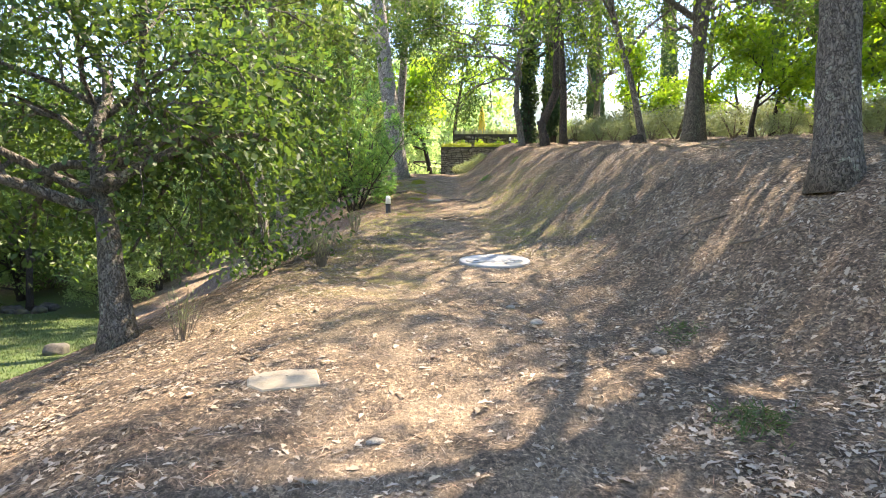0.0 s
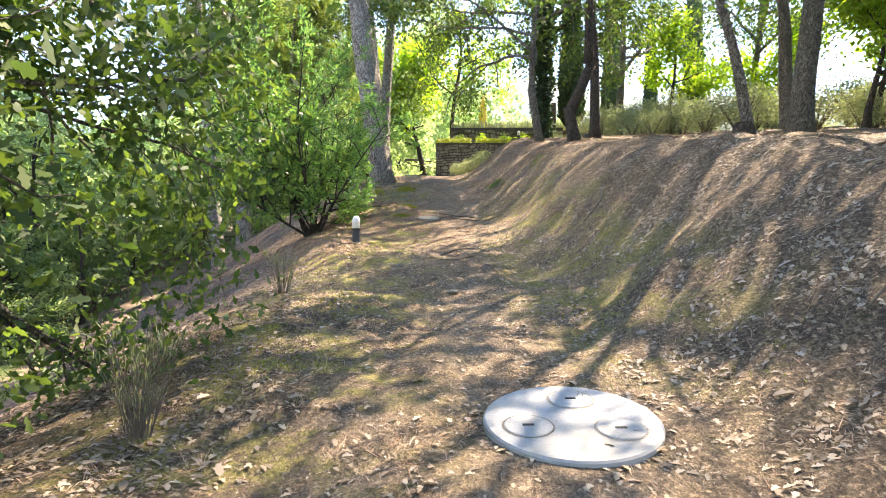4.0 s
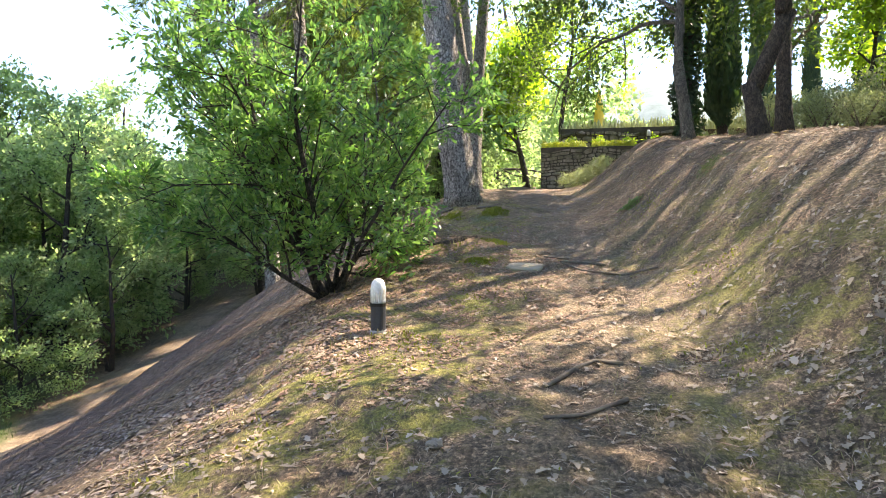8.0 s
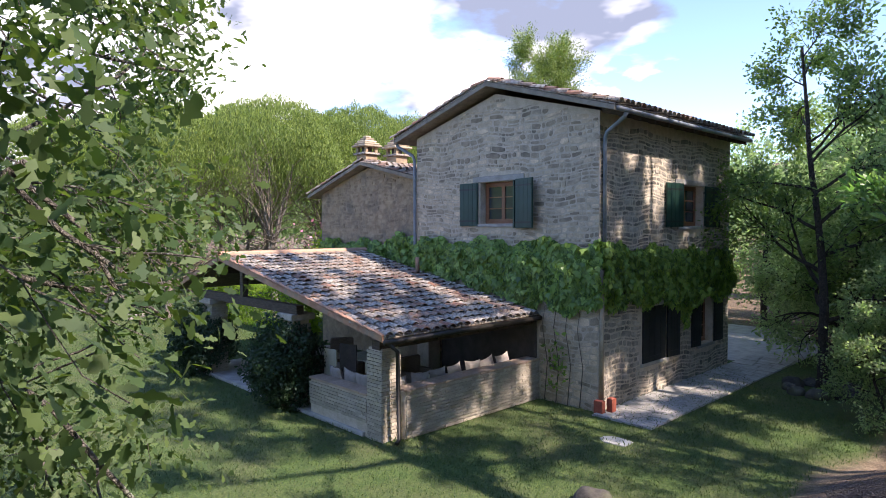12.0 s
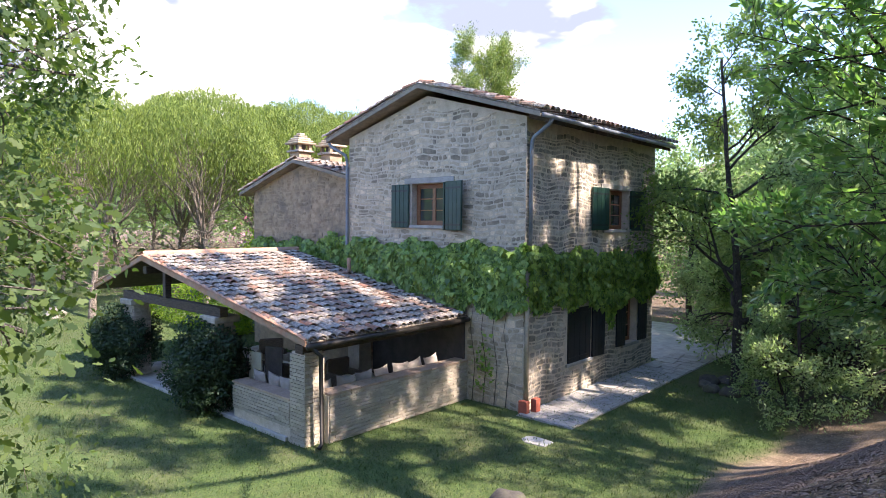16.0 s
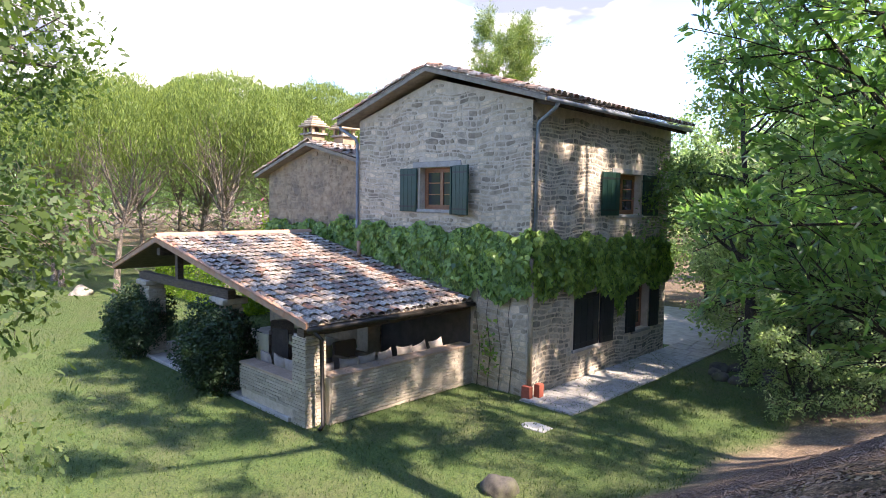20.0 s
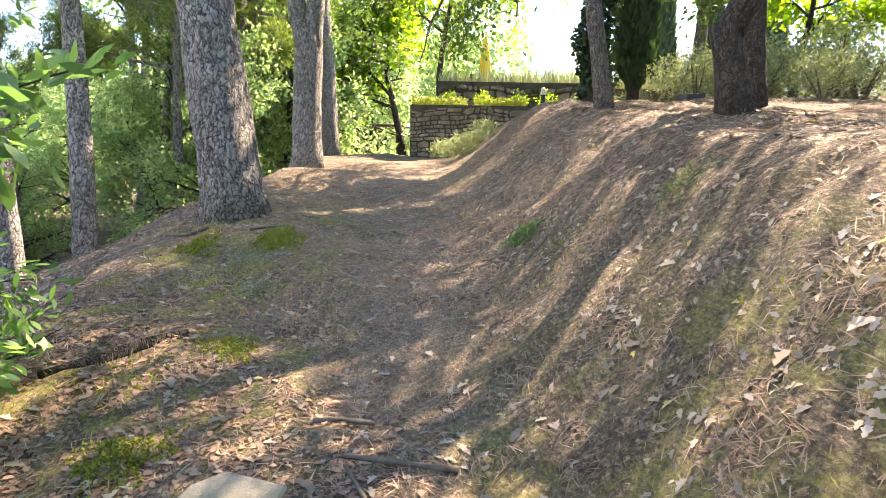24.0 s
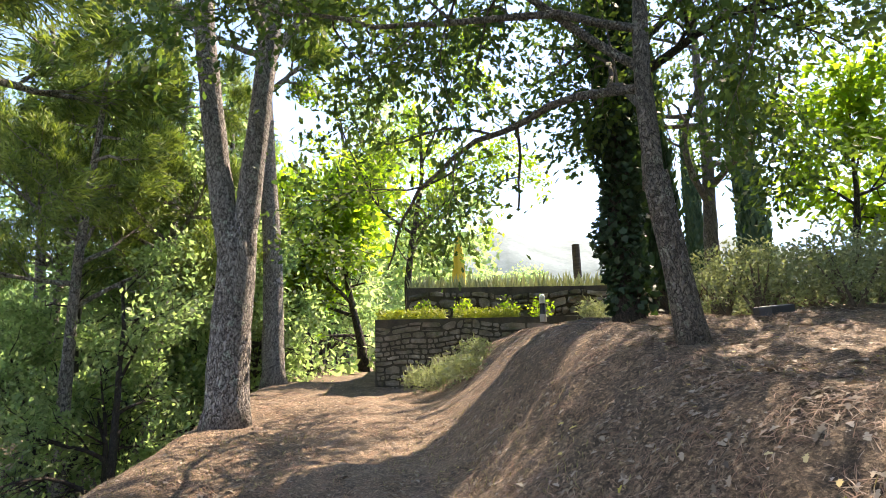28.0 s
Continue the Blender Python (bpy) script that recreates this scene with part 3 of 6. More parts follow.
def path_height(y):
    return np.interp(y, [-40, -10, 0, 4, 8.3, 13.7, 16.6, 20.4, 24, 28.5, 32, 50], [-3, -0.9, 0.28, 0.82, 1.36, 2.12, 2.62, 3.4, 3.95, 4.42, 4.75, 5.6])


def low_height(x, y):
    s = (y - 21.5) + (x + 12) * 0.6
    up = 0.34 * np.where(s > 0, s * s / (np.abs(s) + 2), 0)
    return -1.1 + 3.6 * np.tanh(up / 3.6)


def ground_height(x, y):
    x, y = np.asarray(x, float), np.asarray(y, float)
    pz = path_height(y)
    toe = np.interp(y, [0, 5, 9, 15, 20, 25, 30], [2.6, 2.0, 1.45, 1.05, 0.85, 0.8, 1.15])
    tall = np.interp(y, [-10, 3, 10, 16, 18.5, 20, 24, 26, 34], [1.0, 1.5, 1.58, 1.5, 1.28, 1.16, 1.16, 1.28, 1.0])
    run = np.interp(y, [0, 10, 20, 30], [3.2, 2.7, 1.9, 1.8])
    bank = tall * step(x, toe - 0.3, toe + run) + 0.04 * np.maximum(x - toe - run, 0)
    edge = np.interp(y, [0, 4, 8, 13, 17, 22, 28, 34], [-1.6, -1.7, -1.8, -1.6, -1.9, -2.2, -2.5, -2.9])
    wide = np.interp(y, [0, 16, 20, 23, 26, 30, 40], [6.6, 7.0, 8.2, 6.0, 3.6, 2.6, 3.0])
    low = low_height(x, y)
    f = 0.45 * step(-x, -edge - 0.35, -edge + wide) + 0.55 * np.clip((-x + edge + 0.1) / (wide + 0.1), 0, 1)
    z = (pz + bank) * (1 - f) + low * f
    far = np.hypot(x + 30, y - 30)
    z = z + 0.16 * np.maximum(np.hypot(np.minimum(x, 0) * 0.6 + 18, y - 20) - 62, 0) * step(y - 0.3 * x, 35, 80) * (x < 30)
    z = z + 0.05 * (np.sin(x * 1.7 + 0.4 * y) * np.sin(y * 1.3 + 0.7) + 0.5 * np.sin(3.1 * x + 1.3) * np.sin(2.7 * y)) * step(x, -9.0, -2.0)
    z = z + 0.17 * np.exp(-((x + 1.2) ** 2 + (y - 20.3) ** 2) / 0.75)
    rough = 0.0
    for k, (u, v, p) in enumerate(CLODS):
        rough = rough + np.sin(u * x + v * y + p + 1.5 * np.sin(0.7 * v * x - 0.6 * u * y + 2 * p)) / (1 + 0.25 * k)
    for fx, fy, fr in LEVEL_SPOTS:
        rough = rough * (1 - np.exp(-((np.hypot(x - fx, y - fy) / fr) ** 4)))
    return z + 0.0085 * rough * (1 + 0.9 * step(x, toe - 0.2, toe + 1.2)) * step(x, -4.5, -1.5) * step(14 - x, 0, 4)


def gz(x, y):
    return float(ground_height(x, y))


def spread(*stretches):
    out = []
    for a, b, s in stretches:
        out += list(np.arange(a, b, s))
    return np.array(out + [stretches[-1][1]])


def lawn_mask(x, y):
    edge = np.interp(y, [-30, 0, 8, 14, 16, 17.5, 19, 20.4, 22.3, 26], [-5.5, -6.3, -6.9, -7.6, -8.2, -8.6, -9.8, -10.8, -11.7, -12.4])
    s = step(edge + 0.5 * np.sin(y * 1.9) * 0.4 - x, -0.25, 0.25)
    return s * step(27 - y, -1.5, 1.5) * step(x, -70, -60)


rng = np.random.default_rng(7)
gx = spread((-420, -80, 20), (-80, -30, 2.5), (-30, -12, 0.7), (-12, -4, 0.3), (-4, 5, 0.14), (5, 12, 0.4), (12, 40, 2), (40, 420, 20))
gy = spread((-300, -20, 20), (-20, -3, 1.2), (-3, 30, 0.16), (30, 45, 0.6), (45, 90, 2.5), (90, 420, 15))
GX, GY = np.meshgrid(gx, gy)
GZ = ground_height(GX, GY)
near = ((GX > -4.2) & (GX < 5.2) & (GY > -3) & (GY < 30))
for fx, fy, fr in LEVEL_SPOTS:
    near = near * (1 - np.exp(-((np.hypot(GX - fx, GY - fy) / fr) ** 4)))
GZ = GZ + near * rng.normal(0, 0.012, GZ.shape)
nx, ny = len(gx), len(gy)
me = bpy.data.meshes.new("ground")
ids = np.arange(nx * ny).reshape(ny, nx)
quads = np.stack([ids[:-1, :-1], ids[:-1, 1:], ids[1:, 1:], ids[1:, :-1]], -1).reshape(-1, 4)
me.vertices.add(nx * ny)
me.vertices.foreach_set("co", np.stack([GX, GY, GZ], -1).reshape(-1).astype(np.float32))
me.loops.add(quads.size)
me.loops.foreach_set("vertex_index", quads.reshape(-1).astype(np.int32))
me.polygons.add(len(quads))
me.polygons.foreach_set("loop_start", np.arange(0, quads.size, 4, dtype=np.int32))
me.polygons.foreach_set("loop_total", np.full(len(quads), 4, dtype=np.int32))
me.update(calc_edges=True)
me.shade_smooth()
trodden = step(1.1 - np.abs(GX - 0.25 + 0.2 * np.sin(GY * 0.4)), -0.5, 0.7) * step(GY, -8, -2)
low_track = step(np.interp(GY, [8, 19, 24], [0.7, 0.9, 1.3]) - np.abs(GX - np.interp(GY, [0, 8, 14, 17.5, 19, 21, 28, 40], [-5.9, -6.8, -7.9, -8.85, -9.7, -10.5, -9.4, -9.0])), -0.25, 0.3)
mossy = step(1.0 - np.abs(GX + 1.1), -0.5, 0.6) * step(GY, 4, 10) * step(22 - GY, -2, 3) + 0.8 * step(0.8 - np.abs(GX - 1.5), -0.5, 0.5) * step(GY, 7, 11) * step(19 - GY, 0, 3)
cover_col = np.stack([lawn_mask(GX, GY), np.clip(0.8 * trodden + low_track, 0, 1), np.clip(mossy, 0, 1), np.ones_like(GX)], -1)
ca = me.color_attributes.new("cover", "FLOAT_COLOR", "POINT")
ca.data.foreach_set("color", cover_col.reshape(-1).astype(np.float32))
me.materials.append(EARTH)
ground = tagged(new("ground", me), "leaf-strewn sloping earth with a mown lawn below", "ground", kind="structure")

# ---- farmhouse ----
HOUSE = pose(-14.055, 16.613, -1.1, 0, 0, 38.81)


def pierced(shape, a0, a1, b0, b1, holes, put):
    """Wall panels round rectangular holes; put(a0, b0, a1, b1) adds one block."""
    xs = sorted({a0, a1, *[h[0] for h in holes], *[h[2] for h in holes]})
    for p, q in zip(xs, xs[1:]):
        cuts = sorted((h[1], h[3]) for h in holes if h[0] <= p and h[2] >= q)
        z = b0
        for lo, hi in cuts:
            put(p, z, q, lo)
            z = hi
        put(p, z, q, b1)
    return shape


house = thing("farmhouse", HOUSE, "two-storey rubble stone farmhouse with green shutters", "house")
GABLE_HOLES = [(-3.79, 4.5, -2.48, 5.64)]
SIDE_HOLES = [(4.0, 4.42, 5.6, 5.58), (2.05, 0.85, 3.3, 2.3), (5.35, 0.9, 6.35, 2.3)]
W, D, EH, RH = 6.45, 7.55, 7.12, 8.0
s = Shape()
pierced(s, -W, 0, 0, EH, GABLE_HOLES, lambda a, b, c, d: s.box(a, 0, b, c, 0.5, d))
s.prism([(-W, EH), (0, EH), (-W / 2, RH)], 0, 0.5)
part("gable_wall", s.mesh("gable_wall", MORTAR, weld=True), MORTAR, house)
s = Shape()
pierced(s, 0.5, D, 0, EH, SIDE_HOLES, lambda a, b, c, d: s.box(-0.5, a, b, 0, c, d))
part("side_wall", s.mesh("side_wall", MORTAR, weld=True), MORTAR, house)
part("back_wall", Shape().box(-W, D - 0.5, 0, -0.5, D, EH).prism([(-W, EH), (0, EH), (-W / 2, RH)], D - 0.5, D), MORTAR, house)
part("far_wall", Shape().box(-W, 0.5, 0, -W + 0.5, D - 0.5, EH), MORTAR, house)
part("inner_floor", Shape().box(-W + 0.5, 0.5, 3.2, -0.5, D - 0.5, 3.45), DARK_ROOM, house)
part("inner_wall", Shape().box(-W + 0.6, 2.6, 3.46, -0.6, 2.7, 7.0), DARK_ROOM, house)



def roof_plane(name, ridge_x, ridge_z, eave_x, eave_z, y0, y1, thick, material, parent):
    return part(name, Shape().prism([(ridge_x, ridge_z), (eave_x, eave_z), (eave_x, eave_z - thick), (ridge_x, ridge_z - thick)], y0, y1), material, parent)


roof_plane("tile_bed", -W / 2, RH + 0.31, 0.64, 7.15, -0.4, D + 0.08, 0.026, TILE_JOINED, house)
roof_plane("tile_bed", -W / 2, RH + 0.31, -W - 0.64, 7.15, -0.4, D + 0.08, 0.026, TILE_JOINED, house)
roof_plane("roof_deck", -W / 2, RH + 0.28, 0.62, 7.12, -0.36, D + 0.08, 0.12, EAVE, house)
roof_plane("roof_deck", -W / 2, RH + 0.28, -W - 0.62, 7.12, -0.36, D + 0.08, 0.12, EAVE, house)
for sgn in (1, -1):
    ex = 0.62 if sgn > 0 else -W - 0.62
    part("barge_board", Shape().prism([(-W / 2, RH + 0.27), (ex, 7.11), (ex, 7.0), (-W / 2, RH + 0.15)], -0.4, -0.365), EAVE, house)
for i in range(11):
    y = 0.1 + i * 0.72
    part("rafter_tail", Shape().prism([(0.0, 7.2), (0.56, 7.01), (0.56, 6.92), (0.0, 7.08)], y, y + 0.09), BEAM, house)


def tile_mesh(name, length, r0, r1, material, k=6):
    """A clay half-round tile that lies along +x, wide end low."""
    s = Shape()
    for x, r in ((0, r0), (length, r1)):
        for rr in (r, r - 0.014):
            for j in range(k + 1):
                a = math.pi * j / k
                s.v.append((x, rr * math.cos(a), rr * math.sin(a) * 0.85))
    n = k + 1
    for j in range(k):
        s.f += [(j, j + 1, 2 * n + j + 1, 2 * n + j), (n + j, 3 * n + j, 3 * n + j + 1, n + j + 1), (j, n + j, n + j + 1, j + 1), (2 * n + j, 2 * n + j + 1, 3 * n + j + 1, 3 * n + j)]
    return s.mesh(name, material, False)


def tile_rows(parent, eave_x, eave_z, ridge_x, ridge_z, y0, y1, parts_left, step_len=0.36, pitch=0.25, rng=rng):
    """Courses of half-round tiles on one slope: the ones nearest the open edge as parts, the rest joined."""
    run = math.hypot(ridge_x - eave_x, ridge_z - eave_z)
    d = Vector(((ridge_x - eave_x) / run, 0, (ridge_z - eave_z) / run))
    turn = Matrix((d, Vector((0, 1, 0)), d.cross(Vector((0, 1, 0))))).transposed().to_4x4()
    if d.x < 0:
        turn = turn @ Matrix.Diagonal((1, -1, -1, 1)) if turn[2][2] < 0 else turn
    proto = tile_mesh("tile", 0.48, 0.115, 0.092, TILE)
    rest, count = Shape(), 0
    pv, pf = [v.co.copy() for v in proto.vertices], [tuple(p.vertices) for p in proto.polygons]
    for j in range(int((y1 - y0) / pitch)):
        y = y0 + 0.1 + j * pitch
        for i in range(int(run / step_len)):
            lift = 0.045
            at = Vector((eave_x, y + rng.normal(0, 0.012), eave_z + lift)) + d * (i * step_len - 0.06 + rng.normal(0, 0.014))
            m = Matrix.Translation(at) @ turn @ pose(0, 0, 0, rng.normal(0, 4), 4.2 + rng.normal(0, 1.2), rng.normal(0, 2.5))
            if count < parts_left:
                part("tile", proto, TILE, parent, m=m)
                count += 1
            else:
                b = len(rest.v)
                rest.v += [tuple(m @ v) for v in pv]
                rest.f += [tuple(b + k for k in f) for f in pf]
    if rest.v:
        ob = part("tile_field", rest, TILE_JOINED, parent)
        ob["kind"] = "stuff"


def shutter_leaf(parent, w, h, m, material=SHUTTER):
    ob = part("shutter", Shape().box(0, 0, 0, w, 0.03, h, bevel=0.004), material, parent, m=m)
    for k in range(4):
        part("board", Shape().box(0.01 + k * (w - 0.02) / 4, -0.012, 0.01, (k + 1) * (w - 0.02) / 4, 0.0, h - 0.01, bevel=0.004), material, ob)
    for z in (0.12, h - 0.2):
        part("strap", Shape().box(0.0, -0.022, z, w - 0.05, -0.012, z + 0.05), BLACK_PAINT, ob)
    return ob


def window_unit(name, parent, m, w, h, cols=2, rows=3, curtain=True):
    """A wooden casement in the local xz plane, its lower left corner at the origin, the outside towards -y."""
    win = part(name, Shape().box(0, 0, 0, w, 0.07, 0.07).box(0, 0, h - 0.07, w, 0.07, h).box(0, 0, 0.07, 0.07, 0.07, h - 0.07).box(w - 0.07, 0, 0.07, w, 0.07, h - 0.07), FRAME_WOOD, parent, m=m)
    half = (w - 0.14) / 2
    for k in range(2):
        x0 = 0.07 + k * half
        s = Shape().box(x0, -0.01, 0.07, x0 + 0.055, 0.05, h - 0.07).box(x0 + half - 0.055, -0.01, 0.07, x0 + half, 0.05, h - 0.07)
        s.box(x0 + 0.055, -0.01, 0.07, x0 + half - 0.055, 0.05, 0.13).box(x0 + 0.055, -0.01, h - 0.13, x0 + half - 0.055, 0.05, h - 0.07)
        for r in range(1, rows):
            z = 0.1 + r * (h - 0.2) / rows
            s.box(x0 + 0.055, 0.0, z - 0.015, x0 + half - 0.055, 0.04, z + 0.015)
        part("casement", s, FRAME_WOOD, win)
        part("pane", Shape().box(x0 + 0.05, 0.018, 0.12, x0 + half - 0.05, 0.024, h - 0.12), GLASS, win)
    return win


gw = GABLE_HOLES[0]
window_unit("window", house, pose(gw[0], 0.22, gw[1]), gw[2] - gw[0], gw[3] - gw[1])
part("window_sill", Shape().box(gw[0] - 0.1, -0.06, gw[1] - 0.09, gw[2] + 0.1, 0.22, gw[1] - 0.002, bevel=0.01), FLAG, house)
part("lintel", Shape().box(gw[0] - 0.25, -0.035, gw[3] + 0.002, gw[2] + 0.25, 0.1, gw[3] + 0.16, bevel=0.012), FLAG, house)
part("curtain", Shape().box(gw[0] + 0.1, 0.45, gw[1], gw[0] + 0.32, 0.47, gw[3]), CURTAIN, house)
part("curtain", Shape().box(gw[2] - 0.32, 0.45, gw[1], gw[2] - 0.1, 0.47, gw[3]), CURTAIN, house)
shutter_leaf(house, 0.66, 1.2, pose(-4.5, -0.09, 4.43, 0, 0, 2))
shutter_leaf(house, 0.72, 1.28, pose(-2.46, -0.1, 4.38, 0, 0, -14))
part("shutter_edge", Shape().box(-2.52, -0.13, 4.38, -2.47, 0.2, 5.64), SHUTTER, house)
for k, (y0, z0, y1, z1) in enumerate(SIDE_HOLES):
    turn = pose(-0.22, y0, z0, 0, 0, 90)
    window_unit("window", house, turn, y1 - y0, z1 - z0, rows=3)
    part("window_sill", Shape().box(-0.22, y0 - 0.08, z0 - 0.09, 0.06, y1 + 0.08, z0 - 0.002, bevel=0.01), FLAG, house)
    part("lintel", Shape().box(-0.1, y0 - 0.2, z1 + 0.002, 0.03, y1 + 0.2, z1 + 0.15, bevel=0.012), FLAG, house)
shutter_leaf(house, 0.78, 1.2, pose(0.07, 3.2, 4.4, 0, 0, 82))
shutter_leaf(house, 0.98, 1.22, pose(0.05, 5.66, 4.38, 0, 0, 88))
shutter_leaf(house, 1.24, 1.5, pose(0.02, 2.06, 0.82, 0, 0, 90), BLACK_PAINT)
shutter_leaf(house, 0.62, 1.45, pose(0.06, 3.34, 0.84, 0, 0, 84), BLACK_PAINT)
shutter_leaf(house, 0.5, 1.4, pose(0.06, 4.84, 0.9, 0, 0, 84), BLACK_PAINT)
shutter_leaf(house, 0.55, 1.4, pose(0.06, 6.37, 0.9, 0, 0, 86), BLACK_PAINT)


def pipe(name, pts, r, material, parent, label="", k=8):
    return part(name, Shape().tube(pts, [r] * len(pts), k), material, parent, label, smooth=True)


pipe("gutter", [(0.68, -0.36, 7.04), (0.68, D - 0.1, 7.04)], 0.055, ZINC, house, "zinc half-round gutter")
pipe("downpipe", [(0.66, 0.05, 7.0), (0.6, 0.06, 6.9), (0.14, 0.1, 6.62), (0.07, 0.12, 6.5), (0.07, 0.12, 3.4)], 0.05, ZINC, house, "grey-blue zinc downpipe")
pipe("downpipe", [(0.09, -0.02, 3.4), (0.09, 0.0, 0.3)], 0.055, PALE_SLAB, house, "weathered pale downpipe")
pipe("downpipe", [(-7.05, -0.3, 7.0), (-7.0, -0.28, 6.9), (-6.52, -0.1, 6.6), (-6.47, -0.07, 6.45), (-6.47, -0.07, 3.2), (-6.62, -0.12, 3.0)], 0.05, ZINC, house, "grey-blue zinc downpipe")
part("pipe_shoe", Shape().box(-0.03, -0.15, 0, 0.2, -0.02, 0.33, bevel=0.015), RED_BRICK, house, "red hollow brick round the pipe foot")
part("pipe_shoe", Shape().box(0.15, 0.12, 0, 0.3, 0.3, 0.36, bevel=0.015), RED_BRICK, house, "red hollow brick round the pipe foot")
pipe("vent_pipe", [(-6.1, -0.3, 2.95), (-6.1, -0.3, 3.5)], 0.06, TERRACOTTA, house)

glow, gn2, gl2 = shader("lamp_glow", 0.5)
gn2["Principled BSDF"].inputs["Emission Color"].default_value = (1.0, 0.6, 0.15, 1)
gn2["Principled BSDF"].inputs["Emission Strength"].default_value = 2.5
lamp = thing("room_lamp", HOUSE @ pose(-0.75, 4.65, 3.45), "lit yellow lamp inside the upper window", "lamp")
part("stand", Shape().tube([(0, 0, 0), (0, 0, 1.45)], [0.02, 0.02], 6), BEAM, lamp)
part("shade", Shape().tube([(0, 0, 1.42), (0, 0, 1.5), (0, 0, 1.6), (0, 0, 1.66)], [0.05, 0.1, 0.1, 0.05], 14), glow, lamp, smooth=True)

# ---- annex ----
annex = thing("annex", HOUSE, "lower brown stone annex with a tiled gable roof", "house")
AX, AL, AR, AE, AZ, AV = -9.6, -12.9, -6.46, 5.75, 6.6, 0.5
s = Shape().box(AL + 0.35, AV, 0, AR, AV + 0.5, AE)
s.prism([(AL + 0.35, AE), (AR, AE), (AR, AE + 0.15), (AX, AZ - 0.1)], AV, AV + 0.5)
part("gable_wall", s, STONE_BROWN, annex)
part("side_wall", Shape().box(AL + 0.35, AV + 0.5, 0, AL + 0.8, 7.0, AE), STONE_BROWN, annex)
roof_plane("roof_deck", AX, AZ + 0.1, AL - 0.1, AE - 0.1, AV - 0.35, 7.2, 0.12, EAVE, annex)
roof_plane("roof_deck", AX, AZ + 0.1, AR - 0.02, AE + 0.2, AV - 0.35, 7.2, 0.12, EAVE, annex)
for cx, cy, top in ((-10.25, 0.95, 7.03), (-9.4, 1.65, 6.95)):
    ch = thing("chimney", HOUSE @ pose(cx, cy, 6.0), "stone chimney with a stepped tile-capped cowl", "chimney", "chimneys")
    ch.scale = (0.86, 0.86, 1)
    part("shaft", Shape().box(-0.32, -0.3, 0, 0.32, 0.3, top - 6.0, bevel=0.02), STONE_BROWN, ch)
    z = top - 6.0
    part("ledge", Shape().box(-0.42, -0.4, z, 0.42, 0.4, z + 0.07, bevel=0.01), TILE_JOINED, ch)
    for ax in (-0.27, 0.27):
        for ay in (-0.25, 0.25):
            part("post", Shape().box(ax - 0.06, ay - 0.06, z + 0.07, ax + 0.06, ay + 0.06, z + 0.28), STONE_BROWN, ch)
    part("core", Shape().box(-0.15, -0.15, z + 0.07, 0.15, 0.15, z + 0.28), DARK_ROOM, ch)
    for k in range(5):
        w = 0.46 - 0.085 * k
        part("cap_tile", Shape().box(-w, -w, z + 0.28 + k * 0.085, w, w, z + 0.345 + k * 0.085, bevel=0.015), STONE, ch)

# ---- portico ----
portico = thing("portico", HOUSE, "open brick portico with a mossy clay tile roof", "portico")
PX, PZ, PE, PEZ, PLX, PLZ, PV = -9.2, 3.55, -1.74, 2.16, -12.6, 2.5, -5.05
roof_plane("tile_bed", PX, PZ + 0.03, PE, PEZ + 0.03, PV, 0.0, 0.028, TILE_JOINED, portico)
roof_plane("tile_bed", PX, PZ + 0.03, PLX, PLZ + 0.03, PV, 0.0, 0.028, TILE_JOINED, portico)
roof_plane("roof_deck", PX, PZ, PE, PEZ, PV, 0.0, 0.09, BEAM, portico)
roof_plane("roof_deck", PX, PZ, PLX, PLZ, PV, AV, 0.09, BEAM, portico)
part("barge_tiles", Shape().prism([(PX, PZ + 0.06), (PE, PEZ + 0.06), (PE, PEZ - 0.06), (PX, PZ - 0.08)], PV - 0.05, PV - 0.004), TERRACOTTA, portico)
part("barge_tiles", Shape().prism([(PX, PZ + 0.06), (PLX, PLZ + 0.06), (PLX, PLZ - 0.06), (PX, PZ - 0.08)], PV - 0.05, PV - 0.004), TERRACOTTA, portico)
for i in range(8):
    y = -4.8 + i * 0.66
    part("rafter", Shape().prism([(PX, PZ - 0.1), (PE - 0.1, PEZ - 0.08), (PE - 0.1, PEZ - 0.2), (PX, PZ - 0.24)], y, y + 0.11), BEAM, portico)
part("wall_plate", Shape().box(-2.2, -5.0, 1.9, -1.95, -0.01, 2.07), BEAM, portico)
# added dark sheet: its colour stands in for the deep shade under the roof
part("shade_sheet", Shape().box(-5.3, -0.06, 0.1, -1.8, -0.03, 2.2), DARK_ROOM, portico, "dark sheet added as the portico's deep shade")
part("ridge_beam", Shape().box(PX - 0.1, -5.0, 3.1, PX + 0.1, -0.01, 3.3), BEAM, portico)
part("tie_beam", Shape().box(-10.7, -4.98, 2.3, -5.2, -4.78, 2.52), BEAM, portico)
part("king_post", Shape().box(-8.2, -4.96, 2.52, -8.04, -4.8, 3.25), BEAM, portico)
pipe("gutter", [(-1.66, -5.1, 2.1), (-1.66, -0.05, 2.1)], 0.06, DARK_METAL, portico, "dark brown metal gutter")
pipe("downpipe", [(-1.66, -5.0, 2.08), (-1.6, -4.82, 1.9), (-1.6, -4.78, 0.12), (-1.55, -4.9, 0.06)], 0.045, DARK_METAL, portico, "dark brown downpipe")
part("floor_slab", Shape().box(-11.4, -5.04, 0.0, -2.5, -0.02, 0.1, bevel=0.01), FLAG, portico)
